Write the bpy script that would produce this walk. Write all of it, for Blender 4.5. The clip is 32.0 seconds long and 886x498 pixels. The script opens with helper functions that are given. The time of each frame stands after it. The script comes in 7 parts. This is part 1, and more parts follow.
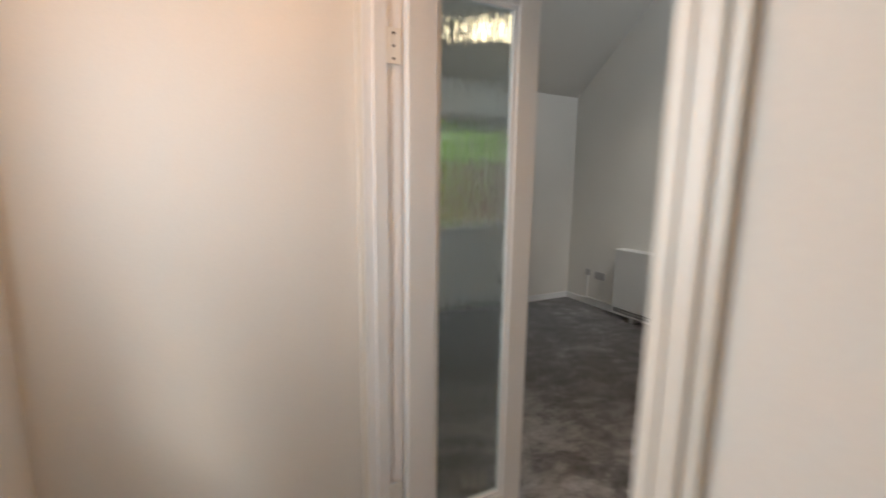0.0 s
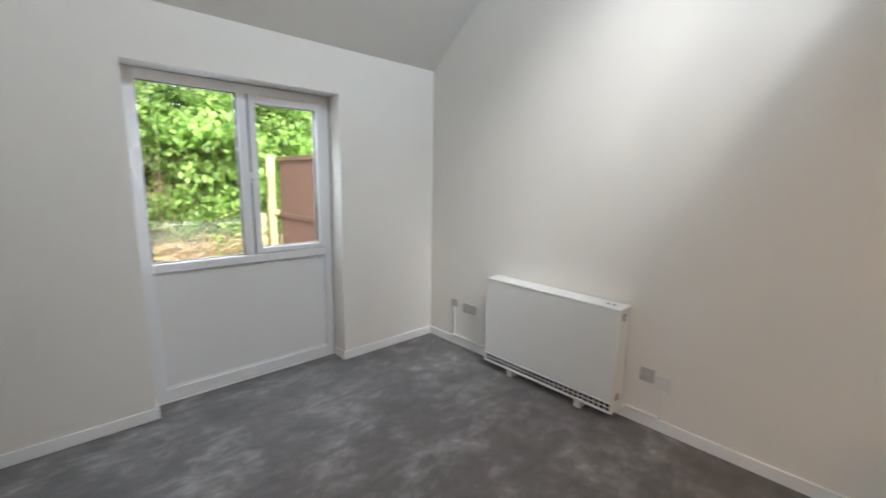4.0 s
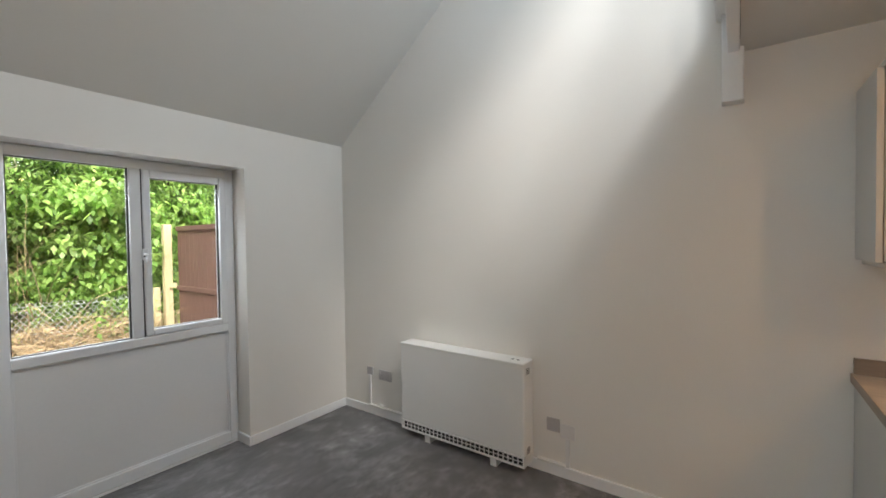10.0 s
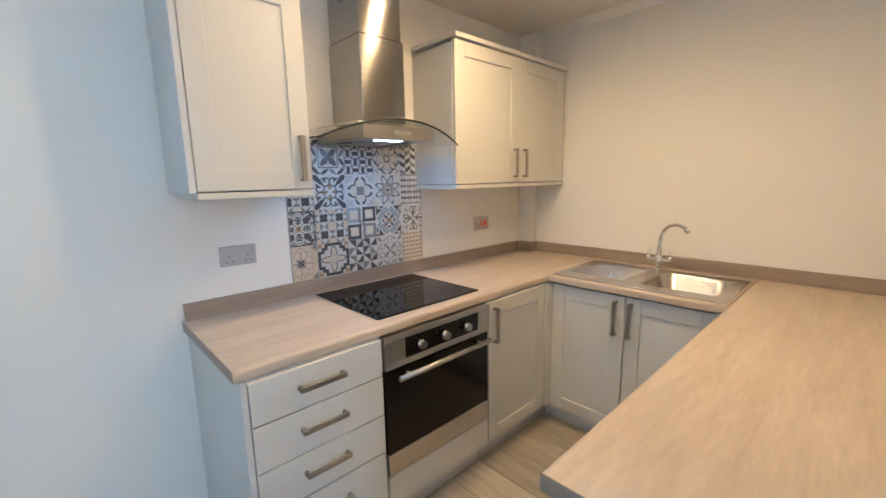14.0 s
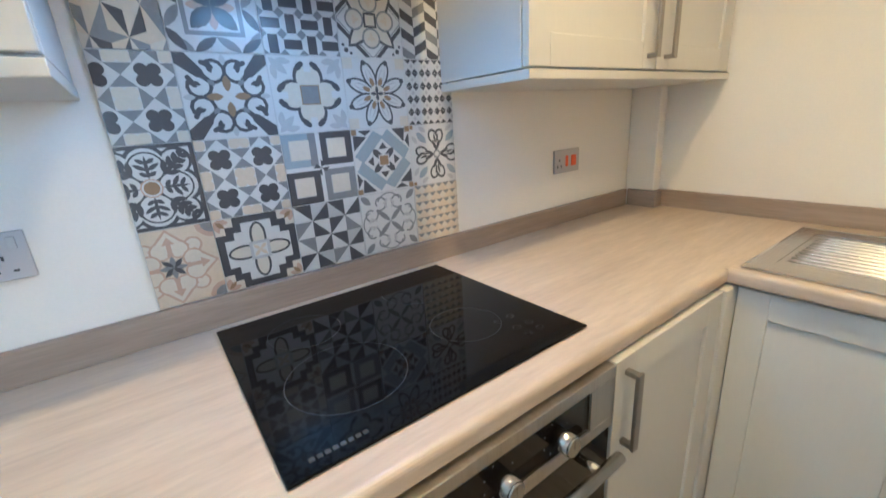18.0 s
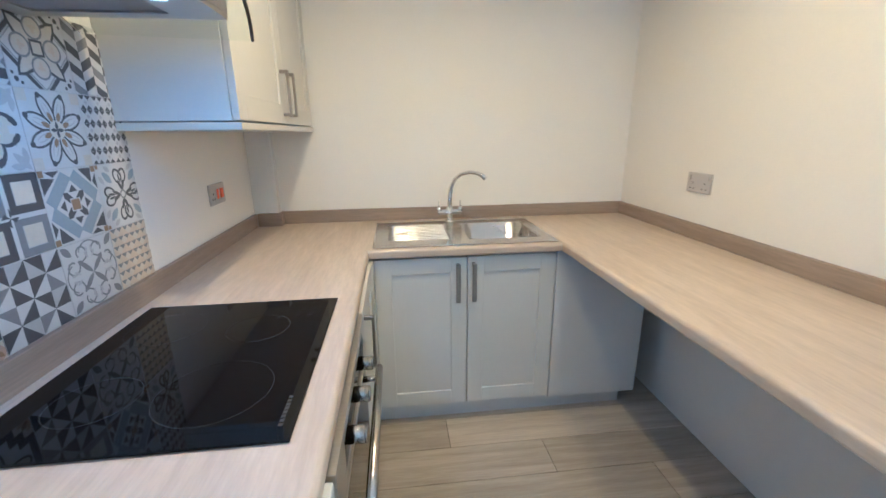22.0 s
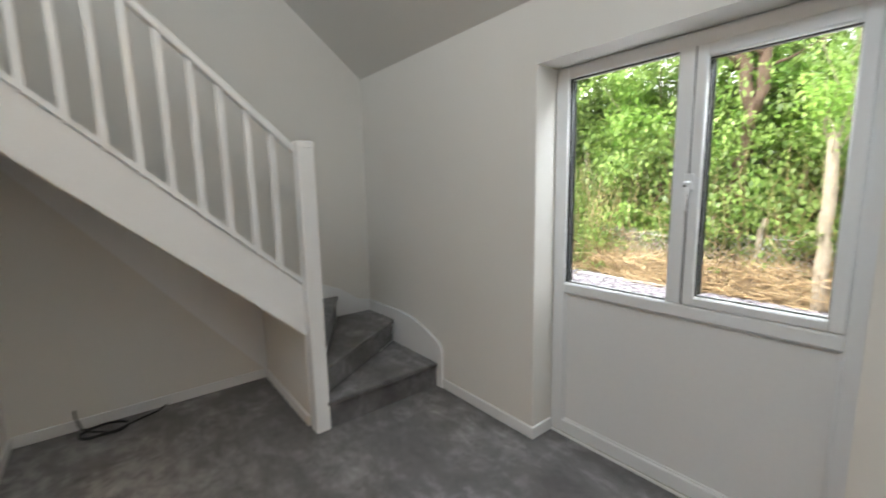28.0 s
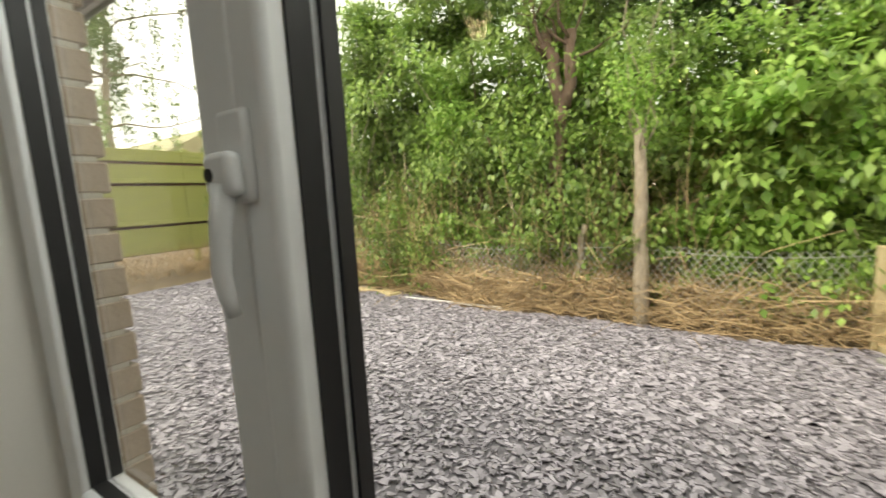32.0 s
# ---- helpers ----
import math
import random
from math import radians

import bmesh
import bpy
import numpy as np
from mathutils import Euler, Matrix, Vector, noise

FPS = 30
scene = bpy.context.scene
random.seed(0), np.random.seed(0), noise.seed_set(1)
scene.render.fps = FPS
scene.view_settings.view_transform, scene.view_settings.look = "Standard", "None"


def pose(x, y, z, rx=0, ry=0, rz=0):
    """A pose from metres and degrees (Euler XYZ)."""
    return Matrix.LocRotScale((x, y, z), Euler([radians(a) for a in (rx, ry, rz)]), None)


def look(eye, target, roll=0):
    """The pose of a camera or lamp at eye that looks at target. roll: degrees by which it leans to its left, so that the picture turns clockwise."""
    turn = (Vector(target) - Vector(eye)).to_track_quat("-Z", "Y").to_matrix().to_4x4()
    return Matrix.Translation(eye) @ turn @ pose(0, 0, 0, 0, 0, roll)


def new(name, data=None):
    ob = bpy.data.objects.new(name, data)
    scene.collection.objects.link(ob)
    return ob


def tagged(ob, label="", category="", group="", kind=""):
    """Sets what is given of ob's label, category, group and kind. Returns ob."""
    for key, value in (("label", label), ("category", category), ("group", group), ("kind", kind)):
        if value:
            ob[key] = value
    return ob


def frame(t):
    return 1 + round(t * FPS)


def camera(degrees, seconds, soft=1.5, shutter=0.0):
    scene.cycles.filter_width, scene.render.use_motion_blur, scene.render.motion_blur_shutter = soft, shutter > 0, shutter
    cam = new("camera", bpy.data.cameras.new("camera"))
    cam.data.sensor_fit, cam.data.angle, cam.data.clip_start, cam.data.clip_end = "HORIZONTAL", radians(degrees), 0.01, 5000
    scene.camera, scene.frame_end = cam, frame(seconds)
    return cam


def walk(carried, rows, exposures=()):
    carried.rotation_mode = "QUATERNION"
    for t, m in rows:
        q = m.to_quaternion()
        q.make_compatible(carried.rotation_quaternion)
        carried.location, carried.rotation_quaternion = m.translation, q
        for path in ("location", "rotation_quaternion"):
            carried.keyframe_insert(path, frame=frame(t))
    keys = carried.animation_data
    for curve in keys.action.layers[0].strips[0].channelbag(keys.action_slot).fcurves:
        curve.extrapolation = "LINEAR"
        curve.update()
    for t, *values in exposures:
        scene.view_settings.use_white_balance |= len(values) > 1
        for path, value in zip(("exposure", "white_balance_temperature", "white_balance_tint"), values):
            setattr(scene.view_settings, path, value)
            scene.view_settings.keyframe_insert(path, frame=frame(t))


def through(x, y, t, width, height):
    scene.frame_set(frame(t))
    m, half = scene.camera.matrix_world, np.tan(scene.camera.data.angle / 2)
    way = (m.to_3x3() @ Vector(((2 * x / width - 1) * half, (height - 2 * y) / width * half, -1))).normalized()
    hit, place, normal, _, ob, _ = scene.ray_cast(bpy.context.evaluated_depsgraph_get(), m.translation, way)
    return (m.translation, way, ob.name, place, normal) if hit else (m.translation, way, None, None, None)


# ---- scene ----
cam = camera(94.6, 32.0, 1.5, 0.35)
PATH = [
    (0, (-3.614, 1.928, 1.348), (-2.746, 3.704, 1.048), 0.7),
    (0.5, (-3.779, 2.157, 1.397), (-3.116, 4.025, 1.126), -3.5),
    (1, (-3.67, 2.414, 1.414), (-2.68, 4.134, 1.162), -4.0),
    (1.5, (-3.616, 2.606, 1.422), (-2.083, 3.866, 1.174), -3.1),
    (2, (-3.352, 2.692, 1.399), (-1.567, 3.542, 1.101), -2.1),
    (2.5, (-3.111, 2.705, 1.376), (-1.245, 3.35, 1.057), -0.8),
    (3, (-2.817, 2.735, 1.381), (-0.959, 3.398, 1.057), -0.8),
    (3.5, (-2.628, 2.82, 1.411), (-0.91, 3.793, 1.091), -0.6),
    (4, (-2.501, 2.899, 1.475), (-1.159, 4.344, 1.137), 1.0),
    (4.5, (-2.581, 2.994, 1.54), (-1.556, 4.664, 1.138), 0.7),
    (5.5, (-2.463, 2.907, 1.508), (-1.824, 4.764, 1.132), 0.2),
    (6.5, (-2.345, 2.819, 1.475), (-1.002, 4.259, 1.126), -0.3),
    (7, (-2.368, 2.77, 1.458), (-0.808, 3.971, 1.106), -0.2),
    (7.5, (-2.404, 2.742, 1.454), (-0.763, 3.756, 0.928), -0.5),
    (8, (-2.462, 2.734, 1.442), (-0.922, 3.731, 0.645), -0.8),
    (8.5, (-2.51, 2.732, 1.423), (-1.055, 3.747, 0.5), -1.1),
    (9, (-2.513, 2.722, 1.437), (-1.039, 3.803, 0.624), -1.4),
    (9.5, (-2.524, 2.745, 1.497), (-0.945, 3.905, 1.1), -1.0),
    (10, (-2.535, 2.775, 1.531), (-0.915, 3.947, 1.485), -0.8),
    (10.5, (-2.481, 2.763, 1.518), (-0.782, 3.815, 1.439), -1.2),
    (11, (-2.416, 2.733, 1.483), (-0.563, 3.449, 1.253), -1.5),
    (11.5, (-2.348, 2.686, 1.451), (-0.388, 2.975, 1.175), -1.4),
    (12, (-2.238, 2.62, 1.441), (-0.258, 2.539, 1.168), -1.1),
    (12.5, (-2.143, 2.562, 1.45), (-0.209, 2.133, 1.174), -0.9),
    (13, (-2.025, 2.579, 1.45), (-0.228, 1.748, 1.165), -1.0),
    (13.5, (-1.905, 2.654, 1.47), (-0.298, 1.509, 1.143), -0.9),
    (14, (-1.867, 2.681, 1.453), (-0.432, 1.329, 1.116), -1.1),
    (14.5, (-1.841, 2.619, 1.447), (-0.51, 1.166, 1.101), -0.8),
    (16.5, (-1.15, 2.11, 1.335), (0.264, 0.752, 0.94), -1.9),
    (17, (-1.036, 1.955, 1.341), (0.454, 0.679, 0.956), -2.7),
    (17.5, (-0.992, 1.89, 1.343), (0.567, 0.711, 0.92), -3.3),
    (18, (-1.006, 1.875, 1.324), (0.549, 0.77, 0.726), -3.9),
    (18.5, (-1.024, 1.868, 1.291), (0.464, 0.812, 0.47), -4.5),
    (19, (-1.02, 1.857, 1.269), (0.36, 0.747, 0.338), -4.2),
    (19.5, (-1.006, 1.857, 1.274), (0.175, 0.47, 0.448), -3.0),
    (20, (-0.903, 1.924, 1.294), (-0.141, 0.226, 0.564), -2.0),
    (20.5, (-0.828, 1.993, 1.303), (-0.467, 0.15, 0.616), -1.5),
    (21, (-0.79, 2.068, 1.316), (-0.704, 0.177, 0.67), -0.9),
    (21.5, (-0.784, 2.225, 1.331), (-0.864, 0.32, 0.729), -0.7),
    (22, (-0.758, 2.39, 1.386), (-0.976, 0.479, 0.84), -0.6),
    (22.5, (-0.672, 2.54, 1.414), (-1.046, 0.64, 0.916), -0.3),
    (23, (-0.627, 2.624, 1.425), (-1.108, 0.739, 0.959), -0.4),
    (23.5, (-0.595, 2.654, 1.428), (-1.192, 0.796, 0.992), -0.6),
    (24, (-0.586, 2.668, 1.429), (-1.32, 0.854, 1.016), -0.8),
    (24.5, (-0.628, 2.713, 1.44), (-1.583, 0.999, 1.048), -1.0),
    (25, (-0.755, 2.882, 1.442), (-2.022, 1.376, 1.087), -1.0),
    (25.5, (-0.828, 3.08, 1.464), (-2.433, 1.935, 1.125), -1.0),
    (26, (-0.812, 3.207, 1.475), (-2.673, 2.551, 1.146), -1.1),
    (26.5, (-0.746, 3.286, 1.481), (-2.715, 3.162, 1.156), -1.4),
    (28.5, (-0.853, 4.288, 1.448), (-2.156, 5.782, 1.182), -0.9),
    (29, (-0.916, 4.607, 1.458), (-2.024, 6.255, 1.22), -0.7),
    (29.5, (-0.939, 4.954, 1.466), (-1.912, 6.69, 1.266), -0.7),
    (30, (-1.018, 5.212, 1.455), (-1.88, 7.007, 1.27), -1.1),
    (30.5, (-1.114, 5.422, 1.457), (-1.897, 7.253, 1.271), -2.0),
    (31, (-1.168, 5.602, 1.441), (-1.907, 7.446, 1.209), -1.9),
    (31.5, (-1.166, 5.695, 1.424), (-1.948, 7.515, 1.15), -2.8),
    (32, (-1.195, 5.704, 1.423), (-2.254, 7.381, 1.162), -3.0),
]
walk(cam, [(t, look(eye, target, roll)) for t, eye, target, roll in PATH], [(0, -0.6, 6700, 10), (1, -0.85, 6250, 10), (1.2, -0.8, 6200, 10), (2, 0.2, 5750, 8), (2.5, 0.65, 6000, 10), (3.2, 0.75, 6000, 10), (4, 0.55, 6200, 10), (7, 0.55, 6200, 10), (8.7, 1.0, 6200, 10), (9.3, 0.9, 6200, 10), (10, 0.2, 6500, 10), (10.6, 0.4, 6500, 10), (12, 0.95, 5700, 9), (13, 1.15, 5300, 7), (14, 1.3, 4900, 3), (18, 1.5, 4450, -4), (20, 1.5, 4300, -4), (22, 1.45, 4050, -2), (24, 1.2, 3950, 0), (25, 1.0, 4900, 5), (26, 0.75, 5850, 8), (28.5, 0.3, 6700, 9), (29, 0.1, 6900, 9), (30, -0.65, 7800, 6), (32, -0.85, 7700, 5)])

# ---- light ----
world = bpy.data.worlds.new("world")
scene.world = world
world.use_nodes = True
wn = world.node_tree
sky = wn.nodes.new("ShaderNodeTexSky")
sky.sky_type, sky.sun_disc = "NISHITA", False
sky.sun_elevation, sky.sun_rotation = radians(48), radians(210)
sky.air_density, sky.dust_density, sky.ozone_density = 1.0, 4.0, 1.0
cloud = wn.nodes.new("ShaderNodeMix")
cloud.data_type = "RGBA"
cloud.inputs[0].default_value = 0.8
cloud.inputs[7].default_value = (37.0, 38.0, 39.5, 1)
wn.links.new(sky.outputs[0], cloud.inputs[6])
wn.links.new(cloud.outputs[2], wn.nodes["Background"].inputs["Color"])
wn.nodes["Background"].inputs["Strength"].default_value = 0.15


def lamp(name, kind, m, power, colour, **more):
    d = bpy.data.lights.new(name, kind)
    d.energy, d.color = power, colour
    if kind == "AREA":
        d.shape, d.size, d.size_y = "RECTANGLE", more["size"], more["size_y"]
    elif kind == "SUN":
        d.angle = more["angle"]
    elif kind == "SPOT":
        d.spot_size, d.spot_blend, d.shadow_soft_size = radians(more["cone"]), 1.0, more["radius"]
    else:
        d.shadow_soft_size = more["radius"]
    ob = new(name, d)
    ob.matrix_basis = m
    return ob


lamp("sun", "SUN", pose(0, 0, 20, 42, 0, -30), 5.0, (1.0, 0.97, 0.92), angle=radians(20))
# daylight through the roof window over the landing
lamp("roof_window_daylight", "AREA", look((-0.95, 2.22, 4.00), (-0.85, 3.40, 2.40)), 31, (0.70, 0.86, 1.0), size=1.3, size_y=0.75)
# warm bulbs
DOWNLIGHTS = ((-0.77, 1.18, 21), (-0.77, 1.94, 9), (-1.38, 1.35, 20))
for x, y, power in DOWNLIGHTS:
    lamp("kitchen_bulb", "SPOT", pose(x, y, 2.425), power, (1.0, 0.57, 0.22), radius=0.022, cone=178)
lamp("pendant_bulb", "POINT", pose(-2.20, 4.17, 2.27), 3.0, (1.0, 0.76, 0.48), radius=0.05)
# sky light in the head of the garden window's opening
lamp("window_daylight", "AREA", look((-1.57, 6.035, 2.115), (-1.50, 5.0, 1.25)), 20, (0.86, 0.94, 1.0), size=1.2, size_y=0.09)
lamp("front_door_daylight", "AREA", pose(-4.13, 2.58, 1.5, 0, -90, 0), 10, (0.86, 0.93, 1.0), size=0.7, size_y=0.34)
lamp("lobby_bulb", "POINT", pose(-3.5, 2.45, 2.17), 8.0, (1.0, 0.42, 0.09), radius=0.06)
lamp("hood_led", "AREA", pose(-0.346, 1.567, 1.622), 0.8, (0.45, 0.68, 1.0), size=0.03, size_y=0.16)

# ---- materials ----
def nodes_of(name):
    m = bpy.data.materials.new(name)
    m.use_nodes = True
    nt = m.node_tree
    return m, nt, nt.nodes["Principled BSDF"]


def coords(nt, scale=(1, 1, 1), kind="Object"):
    tc = nt.nodes.new("ShaderNodeTexCoord")
    mp = nt.nodes.new("ShaderNodeMapping")
    mp.inputs["Scale"].default_value = scale
    nt.links.new(tc.outputs[kind], mp.inputs["Vector"])
    return mp.outputs["Vector"]


def noise_tex(nt, vec, scale, detail=4.0, rough=0.55, distort=0.0):
    n = nt.nodes.new("ShaderNodeTexNoise")
    n.inputs["Scale"].default_value, n.inputs["Detail"].default_value = scale, detail
    n.inputs["Roughness"].default_value, n.inputs["Distortion"].default_value = rough, distort
    nt.links.new(vec, n.inputs["Vector"])
    return n.outputs["Fac"]


def ramp(nt, fac, stops):
    r = nt.nodes.new("ShaderNodeValToRGB")
    el = r.color_ramp.elements
    while len(el) < len(stops):
        el.new(0.5)
    for e, (p, c) in zip(el, stops):
        e.position, e.color = p, (*c, 1)
    nt.links.new(fac, r.inputs["Fac"])
    return r.outputs["Color"]


def bump(nt, bs, fac, strength, dist=0.01):
    b = nt.nodes.new("ShaderNodeBump")
    b.inputs["Strength"].default_value, b.inputs["Distance"].default_value = strength, dist
    nt.links.new(fac, b.inputs["Height"])
    nt.links.new(b.outputs["Normal"], bs.inputs["Normal"])


def surface(name, colour, rough=0.6, vary=0.08, scale=3.0, fine=60.0, relief=0.1, metal=0.0, stretch=(1, 1, 1), island=False, spec=None):
    """Colour with large blotches and fine grain, a little relief and uneven gloss."""
    m, nt, bs = nodes_of(name)
    v = coords(nt, stretch)
    big, small = noise_tex(nt, v, scale), noise_tex(nt, v, fine, 3)
    add = nt.nodes.new("ShaderNodeMath")
    add.operation = "ADD"
    nt.links.new(big, add.inputs[0])
    nt.links.new(small, add.inputs[1])
    half = nt.nodes.new("ShaderNodeMath")
    half.operation = "MULTIPLY"
    half.inputs[1].default_value = 0.5
    nt.links.new(add.outputs[0], half.inputs[0])
    lo = tuple(c * (1 - vary) for c in colour)
    hi = tuple(min(1, c * (1 + vary)) for c in colour)
    col = ramp(nt, half.outputs[0], [(0.3, lo), (0.7, hi)])
    if island:
        geo = nt.nodes.new("ShaderNodeNewGeometry")
        mix = nt.nodes.new("ShaderNodeMix")
        mix.data_type, mix.blend_type = "RGBA", "MULTIPLY"
        mix.inputs[0].default_value = 1
        nt.links.new(col, mix.inputs[6])
        shade = ramp(nt, geo.outputs["Random Per Island"], [(0.0, (0.55, 0.55, 0.55)), (1.0, (1.3, 1.3, 1.3))])
        nt.links.new(shade, mix.inputs[7])
        col = mix.outputs[2]
    nt.links.new(col, bs.inputs["Base Color"])
    bs.inputs["Roughness"].default_value, bs.inputs["Metallic"].default_value = rough, metal
    if spec is not None:
        bs.inputs["Specular IOR Level"].default_value = spec
    if relief:
        bump(nt, bs, small, relief, 0.004)
    return m


def carpet_material():
    """Cut pile: irregular brushed patches where the pile leans to the light, and fine tufts."""
    m, nt, bs = nodes_of("carpet")
    v = coords(nt)
    patch = noise_tex(nt, v, 2.6, 8, 0.66, 0.25)
    smear = noise_tex(nt, coords(nt, (1, 1.7, 1)), 7.0, 6, 0.68, 0.3)
    pile = noise_tex(nt, v, 240, 2)
    mixv = nt.nodes.new("ShaderNodeMix")
    mixv.inputs[0].default_value = 0.42
    nt.links.new(patch, mixv.inputs[2])
    nt.links.new(smear, mixv.inputs[3])
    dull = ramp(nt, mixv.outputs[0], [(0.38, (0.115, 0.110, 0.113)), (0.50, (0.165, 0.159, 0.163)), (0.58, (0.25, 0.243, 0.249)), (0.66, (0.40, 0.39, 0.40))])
    # paler copy of dull, with the pile's sheen put into its colour
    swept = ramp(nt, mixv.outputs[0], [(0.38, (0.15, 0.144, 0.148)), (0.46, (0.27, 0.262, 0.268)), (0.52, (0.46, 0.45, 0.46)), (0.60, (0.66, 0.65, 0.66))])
    # light caught by the pile before the doors, painted in as paler colour
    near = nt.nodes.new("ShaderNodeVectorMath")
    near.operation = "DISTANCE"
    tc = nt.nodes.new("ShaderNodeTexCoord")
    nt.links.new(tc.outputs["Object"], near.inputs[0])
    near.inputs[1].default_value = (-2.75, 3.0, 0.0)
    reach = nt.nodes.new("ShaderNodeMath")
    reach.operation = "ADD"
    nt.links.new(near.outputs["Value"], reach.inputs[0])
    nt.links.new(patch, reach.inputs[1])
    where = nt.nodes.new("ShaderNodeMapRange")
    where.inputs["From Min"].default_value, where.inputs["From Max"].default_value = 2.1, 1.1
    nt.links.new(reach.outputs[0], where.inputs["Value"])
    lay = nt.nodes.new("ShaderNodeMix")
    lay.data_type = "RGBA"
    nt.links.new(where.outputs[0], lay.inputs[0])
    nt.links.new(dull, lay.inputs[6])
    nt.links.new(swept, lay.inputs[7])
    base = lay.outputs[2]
    mix = nt.nodes.new("ShaderNodeMix")
    mix.data_type, mix.blend_type = "RGBA", "MULTIPLY"
    mix.inputs[0].default_value = 0.7
    nt.links.new(base, mix.inputs[6])
    nt.links.new(ramp(nt, pile, [(0.3, (0.6, 0.6, 0.6)), (0.7, (1.3, 1.3, 1.3))]), mix.inputs[7])
    nt.links.new(mix.outputs[2], bs.inputs["Base Color"])
    bs.inputs["Roughness"].default_value = 1.0
    bs.inputs["Specular IOR Level"].default_value = 0.05
    bs.inputs["Sheen Weight"].default_value = 0.3
    bump(nt, bs, pile, 0.7, 0.006)
    return m


def wood_material(name, light, dark, along, rough=0.42, per_piece=False, across=13.0):
    """Streaky light wood; along is the axis of the grain."""
    m, nt, bs = nodes_of(name)
    stretch = [across, across, across]
    stretch["xyz".index(along)] = 0.9
    v = coords(nt, stretch)
    grain = noise_tex(nt, v, 2.2, 6, 0.62, 0.5)
    fine = noise_tex(nt, coords(nt, [s * 5 for s in stretch]), 3.0, 3)
    col = ramp(nt, grain, [(0.3, dark), (0.5, tuple((a + b) / 2 for a, b in zip(light, dark))), (0.68, light)])
    mix = nt.nodes.new("ShaderNodeMix")
    mix.data_type, mix.blend_type = "RGBA", "MULTIPLY"
    mix.inputs[0].default_value = 1.0
    nt.links.new(col, mix.inputs[6])
    nt.links.new(ramp(nt, fine, [(0.3, (0.90, 0.90, 0.90)), (0.7, (1.05, 1.05, 1.05))]), mix.inputs[7])
    col = mix.outputs[2]
    if per_piece:
        info = nt.nodes.new("ShaderNodeObjectInfo")
        m2 = nt.nodes.new("ShaderNodeMix")
        m2.data_type, m2.blend_type = "RGBA", "MULTIPLY"
        m2.inputs[0].default_value = 1.0
        nt.links.new(col, m2.inputs[6])
        nt.links.new(ramp(nt, info.outputs["Random"], [(0.0, (0.75, 0.74, 0.72)), (1.0, (1.15, 1.14, 1.12))]), m2.inputs[7])
        col = m2.outputs[2]
    nt.links.new(col, bs.inputs["Base Color"])
    bs.inputs["Roughness"].default_value = rough
    bump(nt, bs, fine, 0.12, 0.002)
    return m


def glass_material(name, rough=0.0, ripple=0.0, tint=(1, 1, 1)):
    m, nt, bs = nodes_of(name)
    bs.inputs["Base Color"].default_value = (*tint, 1)
    bs.inputs["Transmission Weight"].default_value = 1.0
    bs.inputs["Roughness"].default_value = rough
    bs.inputs["IOR"].default_value = 1.45
    if ripple:
        v = coords(nt, (70, 70, 5))
        bump(nt, bs, noise_tex(nt, v, 1.0, 3, 0.6, 0.4), ripple, 0.012)
    return m


def brushed(name, colour=(0.56, 0.55, 0.53), rough=0.28, along=(2, 2, 300)):
    m, nt, bs = nodes_of(name)
    bs.inputs["Metallic"].default_value = 1.0
    n = noise_tex(nt, coords(nt, along), 1.0, 3)
    nt.links.new(ramp(nt, n, [(0.3, tuple(c * 0.88 for c in colour)), (0.7, colour)]), bs.inputs["Base Color"])
    mr = nt.nodes.new("ShaderNodeMapRange")
    mr.inputs["To Min"].default_value, mr.inputs["To Max"].default_value = rough * 0.8, rough * 1.3
    nt.links.new(n, mr.inputs["Value"])
    nt.links.new(mr.outputs[0], bs.inputs["Roughness"])
    return m


def plain(name, colour, rough=0.5, metal=0.0, emit=0.0, emit_colour=None):
    m, nt, bs = nodes_of(name)
    bs.inputs["Base Color"].default_value = (*colour, 1)
    bs.inputs["Roughness"].default_value, bs.inputs["Metallic"].default_value = rough, metal
    if emit:
        bs.inputs["Emission Color"].default_value = (*(emit_colour or colour), 1)
        bs.inputs["Emission Strength"].default_value = emit
    return m


def leaf_material(name, dark, light, through=0.5):
    m, nt, bs = nodes_of(name)
    geo = nt.nodes.new("ShaderNodeNewGeometry")
    col = ramp(nt, geo.outputs["Random Per Island"], [(0.0, dark), (0.6, tuple((a + b) / 2 for a, b in zip(dark, light))), (1.0, light)])
    big = noise_tex(nt, coords(nt), 1.1, 3)
    mix = nt.nodes.new("ShaderNodeMix")
    mix.data_type, mix.blend_type = "RGBA", "MULTIPLY"
    mix.inputs[0].default_value = 1.0
    nt.links.new(col, mix.inputs[6])
    nt.links.new(ramp(nt, big, [(0.35, (0.6, 0.6, 0.6)), (0.65, (1.25, 1.25, 1.25))]), mix.inputs[7])
    nt.links.new(mix.outputs[2], bs.inputs["Base Color"])
    bs.inputs["Roughness"].default_value = 0.36
    tr = nt.nodes.new("ShaderNodeBsdfTranslucent")
    nt.links.new(mix.outputs[2], tr.inputs["Color"])
    ms = nt.nodes.new("ShaderNodeMixShader")
    ms.inputs[0].default_value = through
    nt.links.new(bs.outputs[0], ms.inputs[1])
    nt.links.new(tr.outputs[0], ms.inputs[2])
    nt.links.new(ms.outputs[0], nt.nodes["Material Output"].inputs["Surface"])
    return m


